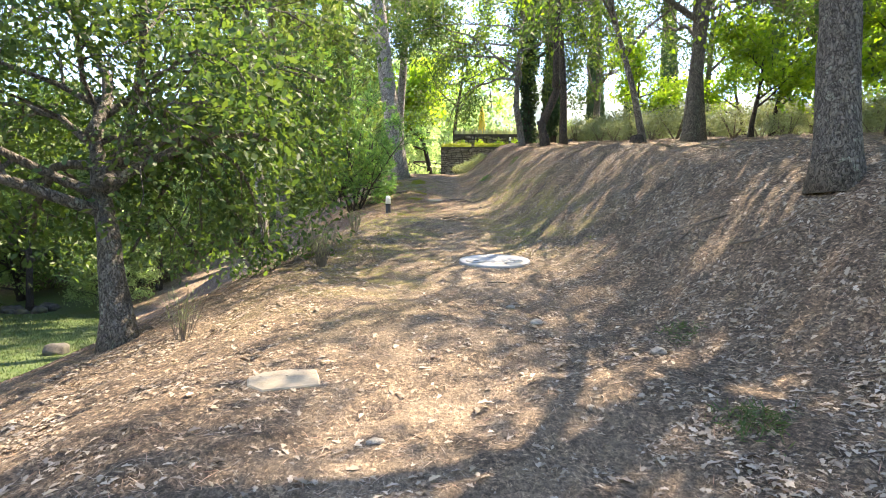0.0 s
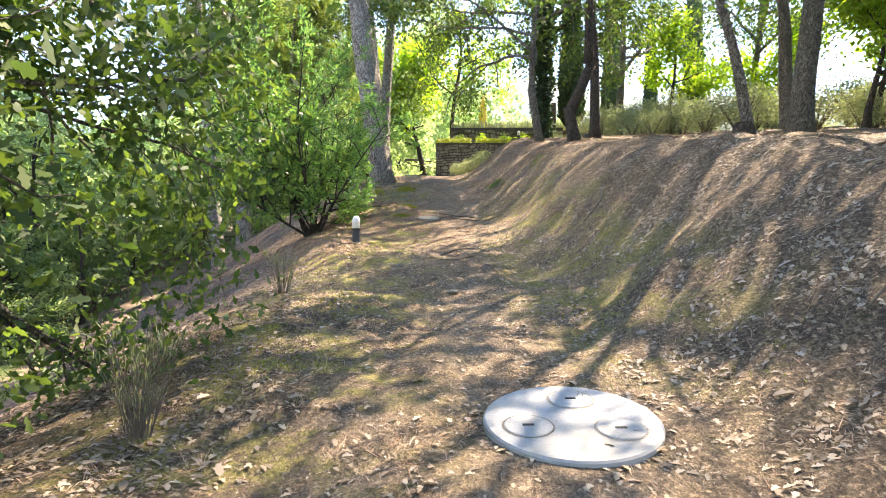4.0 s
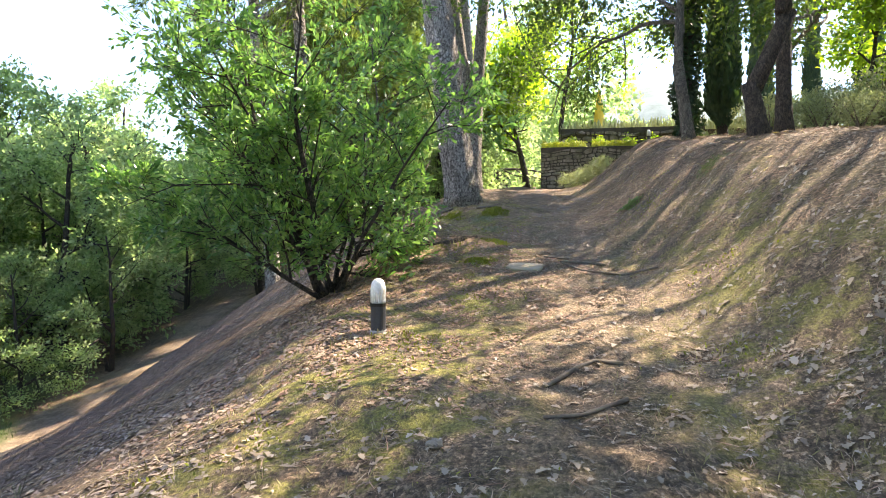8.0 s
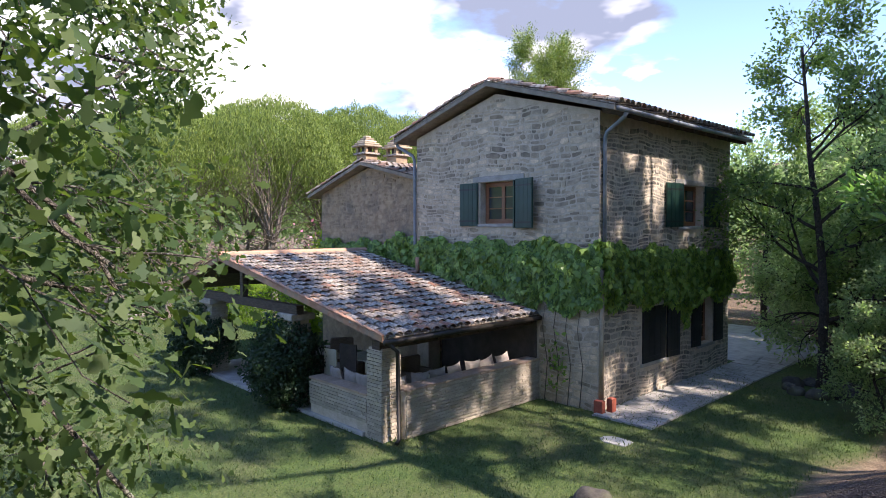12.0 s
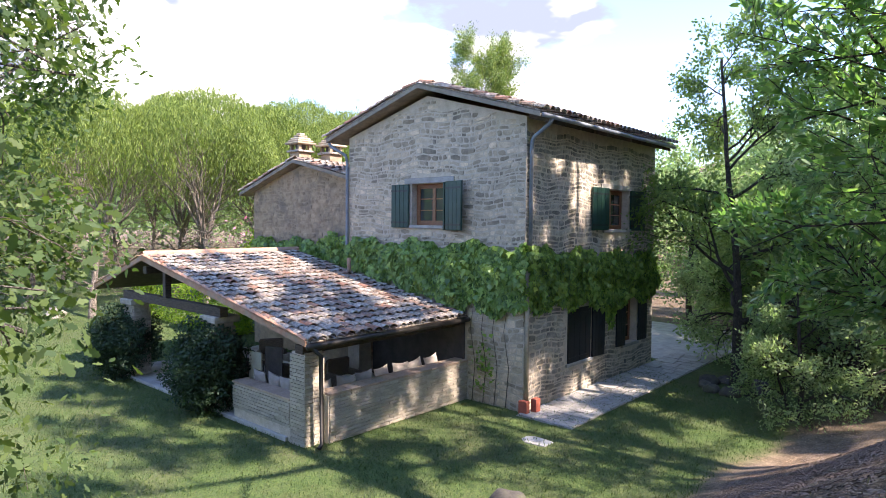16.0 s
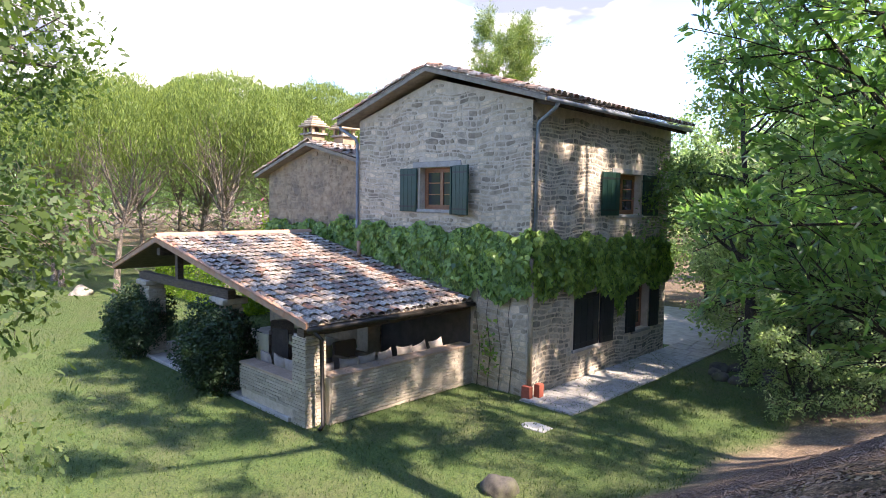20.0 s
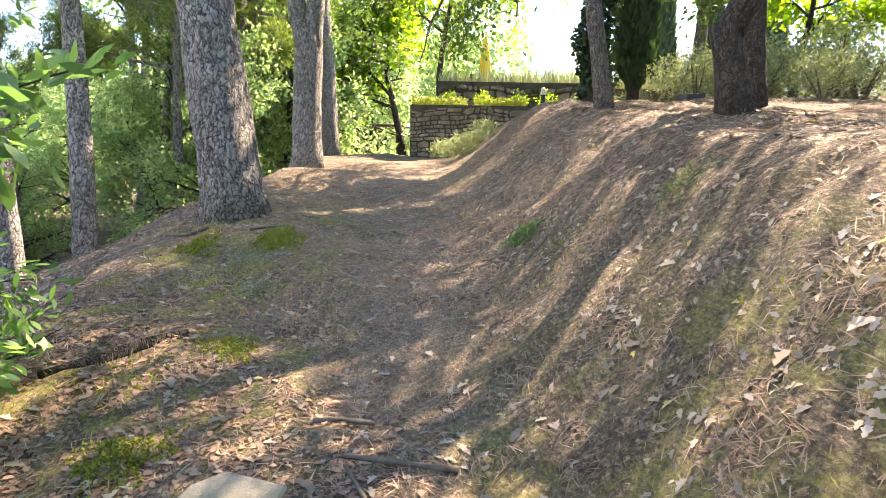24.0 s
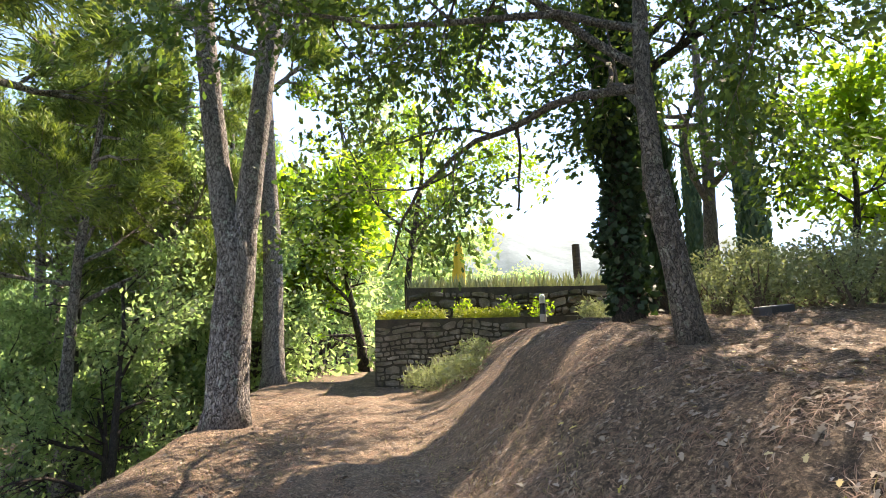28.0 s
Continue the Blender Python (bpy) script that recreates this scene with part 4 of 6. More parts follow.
for (x0, y0, x1, y1, h) in ((-5.9, -5.0, -5.35, -4.5, 2.3), (-10.6, -5.0, -10.0, -4.5, 2.3), (-5.9, -0.55, -5.35, -0.02, 2.6)):
    part("pier_core", Shape().box(x0 + 0.03, y0 + 0.03, 0.1, x1 - 0.03, y1 - 0.03, h - 0.16), MORTAR, portico)
    part("corbel", Shape().box(x0 - 0.08, y0 - 0.08, h - 0.16, x1 + 0.08, y1 + 0.08, h, bevel=0.02), BRICK, portico)
part("column_core", Shape().box(-2.36, -4.97, 0, -1.92, -4.53, 1.92), MORTAR, portico)
part("parapet_core", Shape().box(-2.1, -4.52, 0, -1.74, -0.02, 1.0), MORTAR, portico)
part("parapet_core", Shape().box(-4.6, -4.97, 0, -2.37, -4.65, 0.88), MORTAR, portico)
BRICK_MESH = Shape().box(-0.5, -0.02, -0.5, 0.5, 0.02, 0.5, bevel=0.006).mesh("brick", BRICK)


def brick_face(parent, a, b, z0, z1, along, out, rng, mesh, course=0.075, length=0.26):
    """Bricks on one face, from point a to b, courses from z0 to z1, proud of the face along out."""
    a, b = Vector(a), Vector(b)
    run = (b - a).length
    d = (b - a).normalized()
    turn = Matrix((d, Vector(out), Vector((0, 0, 1)))).transposed().to_4x4()
    for i in range(int((z1 - z0) / course)):
        x = -length * 0.5 if i % 2 else 0.0
        while x < run - 0.02:
            p, q = max(x, 0) + 0.006, min(x + length, run) - 0.006
            if q - p > 0.03:
                m = Matrix.Translation(a + d * (p + q) / 2 + Vector((0, 0, z0 + (i + 0.5) * course + rng.normal(0, 0.002))) + Vector(out) * rng.normal(0.0, 0.004)) @ turn
                ob = part("brick", mesh, BRICK, parent, m=m @ Matrix.Diagonal((q - p, 1, course - 0.014, 1)))
            x += length


def cushion_mesh(w, h, t):
    s = Shape()
    n = 7
    for side in (1, -1):
        for i in range(n):
            for j in range(n):
                u, v = 2 * i / (n - 1) - 1, 2 * j / (n - 1) - 1
                pinch = 1 - 0.09 * (1 - abs(u) ** 2) * abs(v) ** 4
                pinch2 = 1 - 0.09 * (1 - abs(v) ** 2) * abs(u) ** 4
                s.v.append((u * w / 2 * pinch2, side * t / 2 * ((1 - u ** 4) * (1 - v ** 4)) ** 0.6, (v + 1) * h / 2 * pinch))
    for side in range(2):
        b = side * n * n
        for i in range(n - 1):
            for j in range(n - 1):
                s.f.append((b + i * n + j, b + (i + 1) * n + j, b + (i + 1) * n + j + 1, b + i * n + j + 1))
    return s.mesh("cushion", CLOTH, True)


def armchair(m, label):
    ob = thing("wicker_armchair", m, label, "armchair", "portico armchairs")
    part("seat", Shape().box(-0.33, -0.32, 0.3, 0.33, 0.32, 0.4, bevel=0.03), WICKER, ob)
    part("backrest", Shape().box(-0.35, 0.24, 0.38, 0.35, 0.34, 0.95, bevel=0.04), WICKER, ob)
    for sx in (-1, 1):
        part("armrest", Shape().box(sx * 0.36 - 0.05, -0.32, 0.3, sx * 0.36 + 0.05, 0.26, 0.64, bevel=0.03), WICKER, ob)
        for sy in (-0.26, 0.26):
            part("leg", Shape().box(sx * 0.3 - 0.03, sy - 0.03, 0, sx * 0.3 + 0.03, sy + 0.03, 0.3), WICKER, ob)
    part("seat_cushion", Shape().box(-0.29, -0.3, 0.4, 0.29, 0.22, 0.5, bevel=0.04), CLOTH_CREAM, ob, "cream seat cushion")
    return ob


for x, y, a in ((-5.0, -3.3, 200), (-4.0, -2.2, 90), (-6.9, -3.2, 160), (-7.6, -2.0, 60)):
    armchair(HOUSE @ pose(x, y, 0.1, 0, 0, a), "dark wicker armchair with a cream cushion")
table = thing("garden_table", HOUSE @ pose(-5.6, -2.3, 0.1), "garden table under a cream tablecloth", "table")
part("tabletop", Shape().box(-0.8, -0.5, 0.7, 0.8, 0.5, 0.74, bevel=0.01), BEAM, table)
for tx in (-0.7, 0.7):
    for ty in (-0.4, 0.4):
        part("leg", Shape().box(tx - 0.04, ty - 0.04, 0, tx + 0.04, ty + 0.04, 0.7), BEAM, table)
tcl = part("tablecloth", Shape().box(-0.84, -0.54, 0.745, 0.84, 0.54, 0.752).box(-0.845, -0.545, 0.42, -0.84, 0.545, 0.75).box(0.84, -0.545, 0.42, 0.845, 0.545, 0.75).box(-0.84, -0.545, 0.42, 0.84, -0.54, 0.75), CLOTH_CREAM, m=HOUSE @ pose(-5.6, -2.3, 0.1))
tagged(tcl, "pale cream tablecloth hanging over a table", "tablecloth")
sc = thing("folding_screen", HOUSE @ pose(-5.0, -4.35, 0.1, 0, 0, 8), "white and dark folding screen in the portico", "screen")
part("panel", Shape().box(0, 0, 0, 0.45, 0.03, 1.35, bevel=0.008), CLOTH_CREAM, sc)
part("panel", Shape().box(0.47, 0, 0, 0.95, 0.03, 1.5, bevel=0.008, m=pose(0, 0, 0, 0, 0, 12)), DARK_ROOM, sc)

CUSHION = cushion_mesh(0.5, 0.42, 0.17)
part("bench", Shape().box(-2.7, -4.5, 0.1, -2.12, -0.1, 0.5, bevel=0.01).box(-4.5, -4.6, 0.1, -2.72, -4.2, 0.5, bevel=0.01), MORTAR, portico)
for i in range(7):
    ob = new("cushion", CUSHION)
    ob.matrix_basis = HOUSE @ pose(-2.26, -4.22 + i * 0.58, 0.78, -10 + rng.normal(0, 4), rng.normal(0, 6), 90 + rng.normal(0, 6))
    tagged(ob, "plump grey-beige linen cushion leaning on the parapet", "cushion", "portico cushions")
for i in range(3):
    ob = new("cushion", CUSHION)
    ob.matrix_basis = HOUSE @ pose(-4.15 + i * 0.52, -4.5, 0.76, -10 + rng.normal(0, 4), rng.normal(0, 6), 180 + rng.normal(0, 8))
    tagged(ob, "plump grey-beige linen cushion leaning on the parapet", "cushion", "portico cushions")

# ---- trees along the path ----
WIDE_RULE = [(13, 0.58, 66, 0.0, 0.03, 0.34), (6, 0.55, 48, 0.01, 0.14, 0.25), (5, 0.5, 45, -0.02, 0.18, 0.2), (0, 0, 0, -0.02, 0.2, 0)]
OAK_RULE = [(8, 1.1, 58, 0.0, 0.1, 0.5), (7, 0.55, 50, -0.03, 0.16, 0.2), (6, 0.5, 48, -0.05, 0.2, 0.2), (0, 0, 0, -0.04, 0.2, 0)]
HIGH_RULE = [(12, 0.42, 64, 0.0, 0.03, 0.34), (6, 0.55, 48, 0.01, 0.14, 0.25), (5, 0.5, 45, -0.02, 0.18, 0.2), (0, 0, 0, -0.02, 0.2, 0)]
PINE_RULE = [(16, 0.24, 75, 0.0, 0.018, 0.45), (6, 0.5, 50, 0.06, 0.12, 0.35), (4, 0.45, 45, 0.08, 0.15, 0.3), (0, 0, 0, 0.1, 0.1, 0)]


def seeded(n):
    return np.random.default_rng(n)


def oak(at, label, n, stems, rule=OAK_RULE, leaf=LEAF_OAK, size=0.085, per=7, bark_mat=BARK_OAK, outline=DIAMOND * np.array([1.25, 1]), jitter=0.18, keep=None):
    return tree("oak_tree", at, label, "tree", seeded(n), stems, rule, leaf, size, per, bark_mat, outline, jitter, keep=keep)


oak((-3.24, 6.2, gz(-3.24, 6.2) - 0.1), "gnarled oak with lichened dark bark and low drooping leafy limbs", 11,
    [((0, 0, 0), (-0.16, 0.05, 1), 2.9, 0.165), ((-0.25, 0.1, 1.7), (-0.05, 1, 0.42), 4.0, 0.075), ((-0.3, 0.1, 2.2), (-0.25, 1, 0.9), 4.2, 0.07)], [(13, 1.45, 60, 0.01, 0.11, 0.5), (7, 0.5, 50, -0.05, 0.17, 0.15), (6, 0.42, 50, -0.07, 0.2, 0.2), (0, 0, 0, -0.06, 0.2, 0)], size=0.09, per=9, outline=LOBED, keep=lambda p: (p.x < 1.55 + max(0, p.z - 2.6) * 0.5 or p.z > 5.5) and p.y < 4.2 + 0.3 * p.x + 0.4 * math.sin(3 * p.z) and p.z > 1.15 - 0.35 * max(0, p.y - 2))
oak((3.75, 5.95, gz(3.75, 5.95) - 0.1), "tall oak with pale lichen on its trunk", 12, [((0, 0, 0), (0.03, 0.0, 1), 9.5, 0.21)], WIDE_RULE, per=5, size=0.115)
oak((6.15, 15.6, gz(6.15, 15.6) - 0.1), "straight grey oak on the bank", 13, [((0, 0, 0), (-0.02, 0.02, 1), 9.0, 0.2)], WIDE_RULE, per=3, size=0.11)
oak((4.45, 13.9, gz(4.45, 13.9) - 0.1), "slender bowed young oak on the bank", 14, [((0, 0, 0), (-0.12, 0.05, 1), 6.0, 0.085)], WIDE_RULE, LEAF_LIME, per=2, size=0.11)
oak((3.3, 20.1, gz(3.3, 20.1) - 0.1), "dark oak with a curved trunk", 15, [((0, 0, 0), (-0.12, 0, 1), 0.9, 0.145), ((-0.1, 0, 0.8), (0.38, 0, 1), 1.3, 0.132), ((0.32, 0, 1.95), (0.02, 0, 1), 7.0, 0.115)], [(6, 0.3, 52, 0.02, 0.03, 0.62), *HIGH_RULE[1:]], bark_mat=BARK_DARK, per=2, size=0.11)
oak((4.15, 21.5, gz(4.15, 21.5) - 0.1), "straight dark oak close beside another", 16, [((0, 0, 0), (0.0, 0.02, 1), 9.5, 0.14)], [(6, 0.3, 52, 0.02, 0.03, 0.62), *HIGH_RULE[1:]], bark_mat=BARK_DARK, per=2, size=0.11)
oak((2.97, 23.35, gz(2.97, 23.35) - 0.1), "leaning oak with a mossy foot", 17, [((0, 0, 0), (-0.14, 0.0, 1), 1.7, 0.125), ((-0.23, 0, 1.55), (0.1, 0.0, 1), 5.8, 0.1)], [(16, 0.95, 74, -0.012, 0.03, 0.1), (7, 0.5, 48, -0.02, 0.14, 0.25), (5, 0.5, 45, -0.03, 0.18, 0.2), (0, 0, 0, -0.03, 0.2, 0)], per=11, size=0.115, outline=LOBED, jitter=0.2, keep=lambda p: p.z > 1.7 + 0.3 * math.sin(2.1 * p.x + p.y) and p.y > -3.0 + 0.5 * math.sin(2.5 * p.x + p.z))
ivy_oak = oak((3.55, 26.4, gz(3.55, 26.4) - 0.1), "dark oak thickly clad in ivy on the bank top", 18, [((0, 0, 0), (0.03, 0.02, 1), 9.5, 0.19)], HIGH_RULE, bark_mat=BARK_DARK, per=2, size=0.12)
ia, iz = rng.uniform(0, 6.28, 6500), rng.uniform(0.2, 6.5, 6500)
ir = rng.uniform(0.18, 0.36, 6500) * (1 + 0.25 * np.sin(4 * iz + ia))
part("ivy", leaves("ivy", np.stack([ir * np.cos(ia) + 0.03 * iz, ir * np.sin(ia) + 0.02 * iz, iz], -1), 0.1, rng, LEAF_DARK, IVY_LEAF), LEAF_DARK, ivy_oak, "dark green ivy leaves")

oak((7.9, 32.0, gz(7.9, 32.0) - 0.1), "broad oak with spreading leafy limbs on the bank top", 25, [((0, 0, 0), (-0.03, 0.0, 1), 9.5, 0.2)], [(13, 0.45, 66, 0.0, 0.03, 0.25), *HIGH_RULE[1:]], per=2, size=0.14)
proto = oak((8.6, 10.4, gz(8.6, 10.4) - 0.1), "leafy oak on the upper bank", 19, [((0, 0, 0), (0.02, 0.02, 1), 9.0, 0.17)], WIDE_RULE, per=4, size=0.115)
proto["group"] = "upper bank oaks"
# the last oak, at (7.8, 18.9), is added to cast shade on the path
for i, (x, y, k) in enumerate([(7.8, 4.6, 1.0), (12.0, 15.6, 1.05), (12.8, 21.5, 1.0), (12.4, 29.5, 1.0), (12.6, 6.2, 1.1), (6.8, -0.5, 1.0), (14.8, 11.8, 1.1), (16.5, 19.0, 1.1), (7.8, 18.9, 0.95)]):
    ob = copy_thing(proto, pose(x, y, gz(x, y) - 0.1, 0, 0, 100 * i + 40))
    ob.scale = (k, k, k)


def pine(at, label, n, stems, rule=PINE_RULE, per=16, size=0.14, wide=1.0):
    return tree("pine_tree", at, label, "tree", seeded(n), stems, rule, LEAF_PINE, size, per, BARK_PINE, NEEDLES * np.array([wide, 1]), 0.07 * wide ** 0.5, loose=0.8)


pine((-1.38, 20.55, gz(-1.38, 20.55) - 0.12), "large pine with plated grey bark and mossy roots", 21, [((0, 0, 0), (-0.15, 0.02, 1), 18, 0.3)], [(24, 0.24, 75, 0.0, 0.014, 0.4), *PINE_RULE[1:]], per=7, size=0.22, wide=3.4)
pine((-2.0, 27.0, gz(-2.0, 27.0) - 0.1), "forked pine with plated grey bark", 22, [((0, 0, 0), (0.03, 0, 1), 2.9, 0.3), ((0.0, 0, 2.3), (-0.16, 0, 1), 15, 0.19), ((0.12, 0, 2.3), (0.07, 0, 1), 15, 0.185)],
     [(13, 0.24, 75, 0.0, 0.012, 0.24), *PINE_RULE[1:]], per=6, size=0.17, wide=1.6)
pine((-2.55, 33.2, gz(-2.55, 33.2) - 0.1), "tall pine at the end of the path", 23, [((0, 0, 0), (-0.03, 0, 1), 16, 0.27)], per=22, size=0.22, wide=2.6)
proto = pine((-9.8, 30.2, gz(-9.8, 30.2) - 0.1), "slender pine with pale bark on the lower slope", 24, [((0, 0, 0), (-0.08, 0.02, 1), 9, 0.14)], per=15, size=0.14, wide=1.5)
proto["group"] = "lower slope pines"
# the pine at (-7.6, 26.6) is added to shade the house's side wall
for i, (x, y, a, k) in enumerate([(-6.3, 31.5, 80, 1.15), (-5.4, 33.0, 200, 1.2), (-7.35, 28.5, 300, 2.1), (-5.0, 38.5, 250, 1.2), (-7.6, 26.6, 10, 1.7), (-9.5, 36.5, 30, 1.5), (-8.7, 36.0, 130, 1.3), (-10.3, 37.6, 220, 1.6)]):
    ob = copy_thing(proto, pose(x, y, gz(x, y) - 0.1, 0, 0, a))
    ob.scale = (k, k, k)
    ob["group"] = "lower slope pines"

# ---- shrub, saplings, tufts ----
tree("strawberry_shrub", (-2.3, 16.2, gz(-2.3, 16.2) - 0.06), "dense many-stemmed evergreen shrub with glossy leaves", "shrub", seeded(31),
     [((rng.normal(0, 0.07), rng.normal(0, 0.07), 0), (math.cos(a) * s, math.sin(a) * s, 1), ln, 0.026) for a, s, ln in
      [(0.2, 0.4, 3.3), (1.2, 0.35, 3.9), (2.2, 0.5, 3.4), (3.1, 0.75, 3.1), (3.6, 0.3, 4.0), (4.2, 0.45, 3.1), (5.2, 0.35, 3.6), (5.9, 0.6, 2.5), (2.7, 1.1, 2.5), (4.4, 0.75, 2.1), (3.4, 1.3, 2.4), (0.7, 0.8, 2.2), (3.9, 0.6, 2.8)]],
     [(12, 0.36, 55, 0.015, 0.11, 0.15), (7, 0.5, 48, 0.02, 0.17, 0.15), (0, 0, 0, 0.03, 0.2, 0)], LEAF_SHRUB, 0.074, 5, BARK_DARK, OVAL * np.array([1.0, 1]), 0.032, loose=0.8,
     keep=lambda p: p.y > -1.95 - 0.461 * p.x + 0.4 * math.sin(2.3 * p.z + 1.7 * p.x) + 0.22 * max(0.0, p.z - 2.0) and (p.z > 1.6 or p.x < 1.0))


def lime_tree(at, n, ln, label, crown=4):
    return tree("young_tree", at, label, "tree", seeded(n), [((0, 0, 0), (0.05, 0, 1), ln, 0.045 * ln ** 0.5)],
                [(7, 0.62, 48, 0.02, 0.06, 0.25), (6, 0.5, 50, 0.0, 0.12, 0.2), (4, 0.5, 45, 0, 0.18, 0.2), (0, 0, 0, 0, 0.2, 0)], LEAF_LIME, 0.14, crown, BARK_DARK, DIAMOND, 0.16)


lime_tree((0.7, 35.6, gz(0.7, 35.6) + 0.6), 41, 7.4, "young tree with bright lime-green leaves by the wall", 7)
proto = lime_tree((8.6, 17.5, gz(8.6, 17.5)), 42, 2.6, "small sapling with bright yellow-green leaves")
proto["group"] = "bright saplings"
for i, (x, y, k) in enumerate([(10.5, 20.0, 1.1), (8.5, 28.4, 1.3), (12.5, 16.0, 1.3), (14.0, 29.0, 1.4), (16.5, 22.0, 1.5), (8.9, 12.5, 1.0), (15.5, 12.0, 1.8), (12.0, 8.0, 1.8), (-2.4, 38.0, 2.0), (-0.8, 40.0, 2.3), (-4.5, 42.0, 2.4), (18, 30, 2.2), (20, 18, 2.4), (22, 8, 2.6)]):
    ob = copy_thing(proto, pose(x, y, gz(x, y) - 0.05, 0, 0, 67 * i))
    ob.scale = (k, k, k)


def clump(name, at, label, n, r, h, count, leaf, size, category="bush", outline=DIAMOND, base=0.0, ball=0.55, wood=True, group=""):
    """A bush: stems from the foot and leaves in an uneven mass about them."""
    rr = seeded(n)
    ob = thing(name, pose(*at), label, category, group)
    if wood:
        s = Shape()
        for i in range(7):
            a = rr.uniform(0, 6.28)
            s.tube([(0, 0, -0.05), (math.cos(a) * r * 0.25, math.sin(a) * r * 0.25, h * 0.3), (math.cos(a) * r * 0.6, math.sin(a) * r * 0.6, h * 0.7)], [0.02 * (1 + r), 0.012 * (1 + r), 0.005], 4)
        part("stem", s, TWIG, ob)
    d = rr.normal(size=(count, 3))
    d /= np.linalg.norm(d, axis=1)[:, None]
    lump = 1 + 0.18 * np.sin(5 * d[:, 0] + n) * np.cos(4 * d[:, 1] + 2 * n) + 0.12 * np.sin(9 * d[:, 2] + 7 * d[:, 0])
    q = d * (rr.uniform(0, 1, count) ** 0.35 * lump)[:, None]
    pts = np.stack([q[:, 0] * r, q[:, 1] * r, base + h * ball + q[:, 2] * h * (1 - ball) * 1.0], -1)
    pts[:, 2] = np.maximum(pts[:, 2], 0.02)
    part("foliage", leaves("foliage", pts, size, rr, leaf, outline, None, d * 0.8), leaf, ob)
    return ob


proto = clump("grey_bush", (7.6, 22.8, gz(7.6, 22.8)), "dry grey-green scrub bush on the bank", 51, 0.75, 1.1, 1900, LEAF_GREY, 0.065)
proto["group"] = "scrub bushes"
k = 0
for y in np.arange(13, 44, 2.1):
    for x in np.arange(6.4, 22, 1.7):
        if x > 6.3 + 1.2 * abs(math.sin(y)) + (2.2 if y < 20 else 0) and rng.uniform() < 0.6:
            px, py, sc = x + rng.normal(0, 0.4), y + rng.normal(0, 0.5), rng.uniform(0.7, 1.35)
            ob = copy_thing(proto, pose(px, py, gz(px, py) - 0.05, 0, 0, rng.uniform(0, 360)))
            ob.scale = (sc, sc, sc * rng.uniform(0.8, 1.2))

for px, py, sc in ((5.7, 26.8, 1.0), (6.5, 25.9, 0.9), (7.3, 27.2, 1.2), (6.0, 28.3, 1.15), (8.0, 25.4, 1.0), (7.0, 28.7, 1.3), (8.4, 27.9, 1.2), (6.6, 24.2, 0.75)):
    ob = copy_thing(proto, pose(px, py, gz(px, py) - 0.05, 0, 0, 90 * px))
    ob.scale = (sc, sc, sc)


def broom(at, n, h, count, label):
    rr = seeded(n)
    ob = thing("broom_tuft", pose(*at), label, "shrub", "broom tufts")
    s = Shape()
    pts, ways = [], []
    for i in range(count):
        a, t = rr.uniform(0, 6.28), rr.uniform(0.05, 0.42)
        d = Vector((math.cos(a) * t, math.sin(a) * t, 1)).normalized()
        ln = h * rr.uniform(0.6, 1.05)
        b = Vector((math.cos(a), math.sin(a), 0)) * rr.uniform(0, 0.07)
        s.tube([b, b + d * ln * 0.5, b + d * ln + Vector((0, 0, -0.02))], [0.003, 0.0022, 0.0012], 3, False)
        for f in rr.uniform(0.25, 1, 9):
            pts.append(tuple(b + d * ln * f))
            ways.append(tuple(d))
    part("stalk", s, TWIG, ob)
    part("foliage", leaves("foliage", np.array(pts), 0.05, rr, LEAF_GREY, NEEDLES * np.array([1.0, 1]), np.array(ways), None, 0.1, 0.5), LEAF_WOOD, ob)
    return ob


broom((-1.62, 8.24, gz(-1.62, 8.24)), 61, 0.62, 60, "green broom tuft beside the path")
broom((-1.61, 11.27, gz(-1.61, 11.27)), 62, 0.5, 34, "thin broom tuft beside the path")
broom((-2.35, 5.6, gz(-2.35, 5.6)), 63, 0.5, 26, "thin broom tuft beside the path")
broom((-2.0, 9.4, gz(-2.0, 9.4)), 64, 0.3, 16, "low broom tuft beside the path")

# ---- cypresses ----
def cypress(at, n, h, r, label):
    rr = seeded(n)
    ob = thing("cypress", pose(*at), label, "tree", "cypresses")
    part("trunk", Shape().tube([(0, 0, -0.1), (0, 0, h * 0.5)], [0.16, 0.08], 8), BARK_DARK, ob)
    c = 9000
    t = rr.uniform(0, 1, c)
    a = rr.uniform(0, 6.28, c)
    rad = r * ((np.clip(t * 9, 0, 1) * np.clip(1.04 - t, 0, 1) ** 0.55)) * (0.7 + 0.3 * rr.uniform(0, 1, c)) * (1 + 0.12 * np.sin(5 * a + 14 * t))
    pts = np.stack([rad * np.cos(a), rad * np.sin(a), 0.3 + t * h], -1)
    up = np.stack([np.cos(a) * 0.3, np.sin(a) * 0.3, np.full(c, 1.2)], -1)
    part("crown", leaves("crown", pts, 0.2, rr, LEAF_CYPRESS, DIAMOND, up, np.stack([np.cos(a), np.sin(a), 0 * a], -1), 0.2, 0.5), LEAF_CYPRESS, ob)
    return ob


proto = cypress((5.1, 28.9, gz(5.1, 28.9)), 71, 6.5, 0.5, "tall dark columnar cypress tree")
for x, y, k, w in [(15.3, 42.4, 1.75, 1.35), (12.6, 42.0, 1.3, 0.9), (10.0, 41.0, 1.5, 1.2), (-9.0, 41.0, 0.95, 1.6), (-8.2, 42.0, 0.85, 1.2)]:
    ob = copy_thing(proto, pose(x, y, gz(x, y) - 0.05, 0, 0, 57 * x))
    ob.scale = (w, w, k)

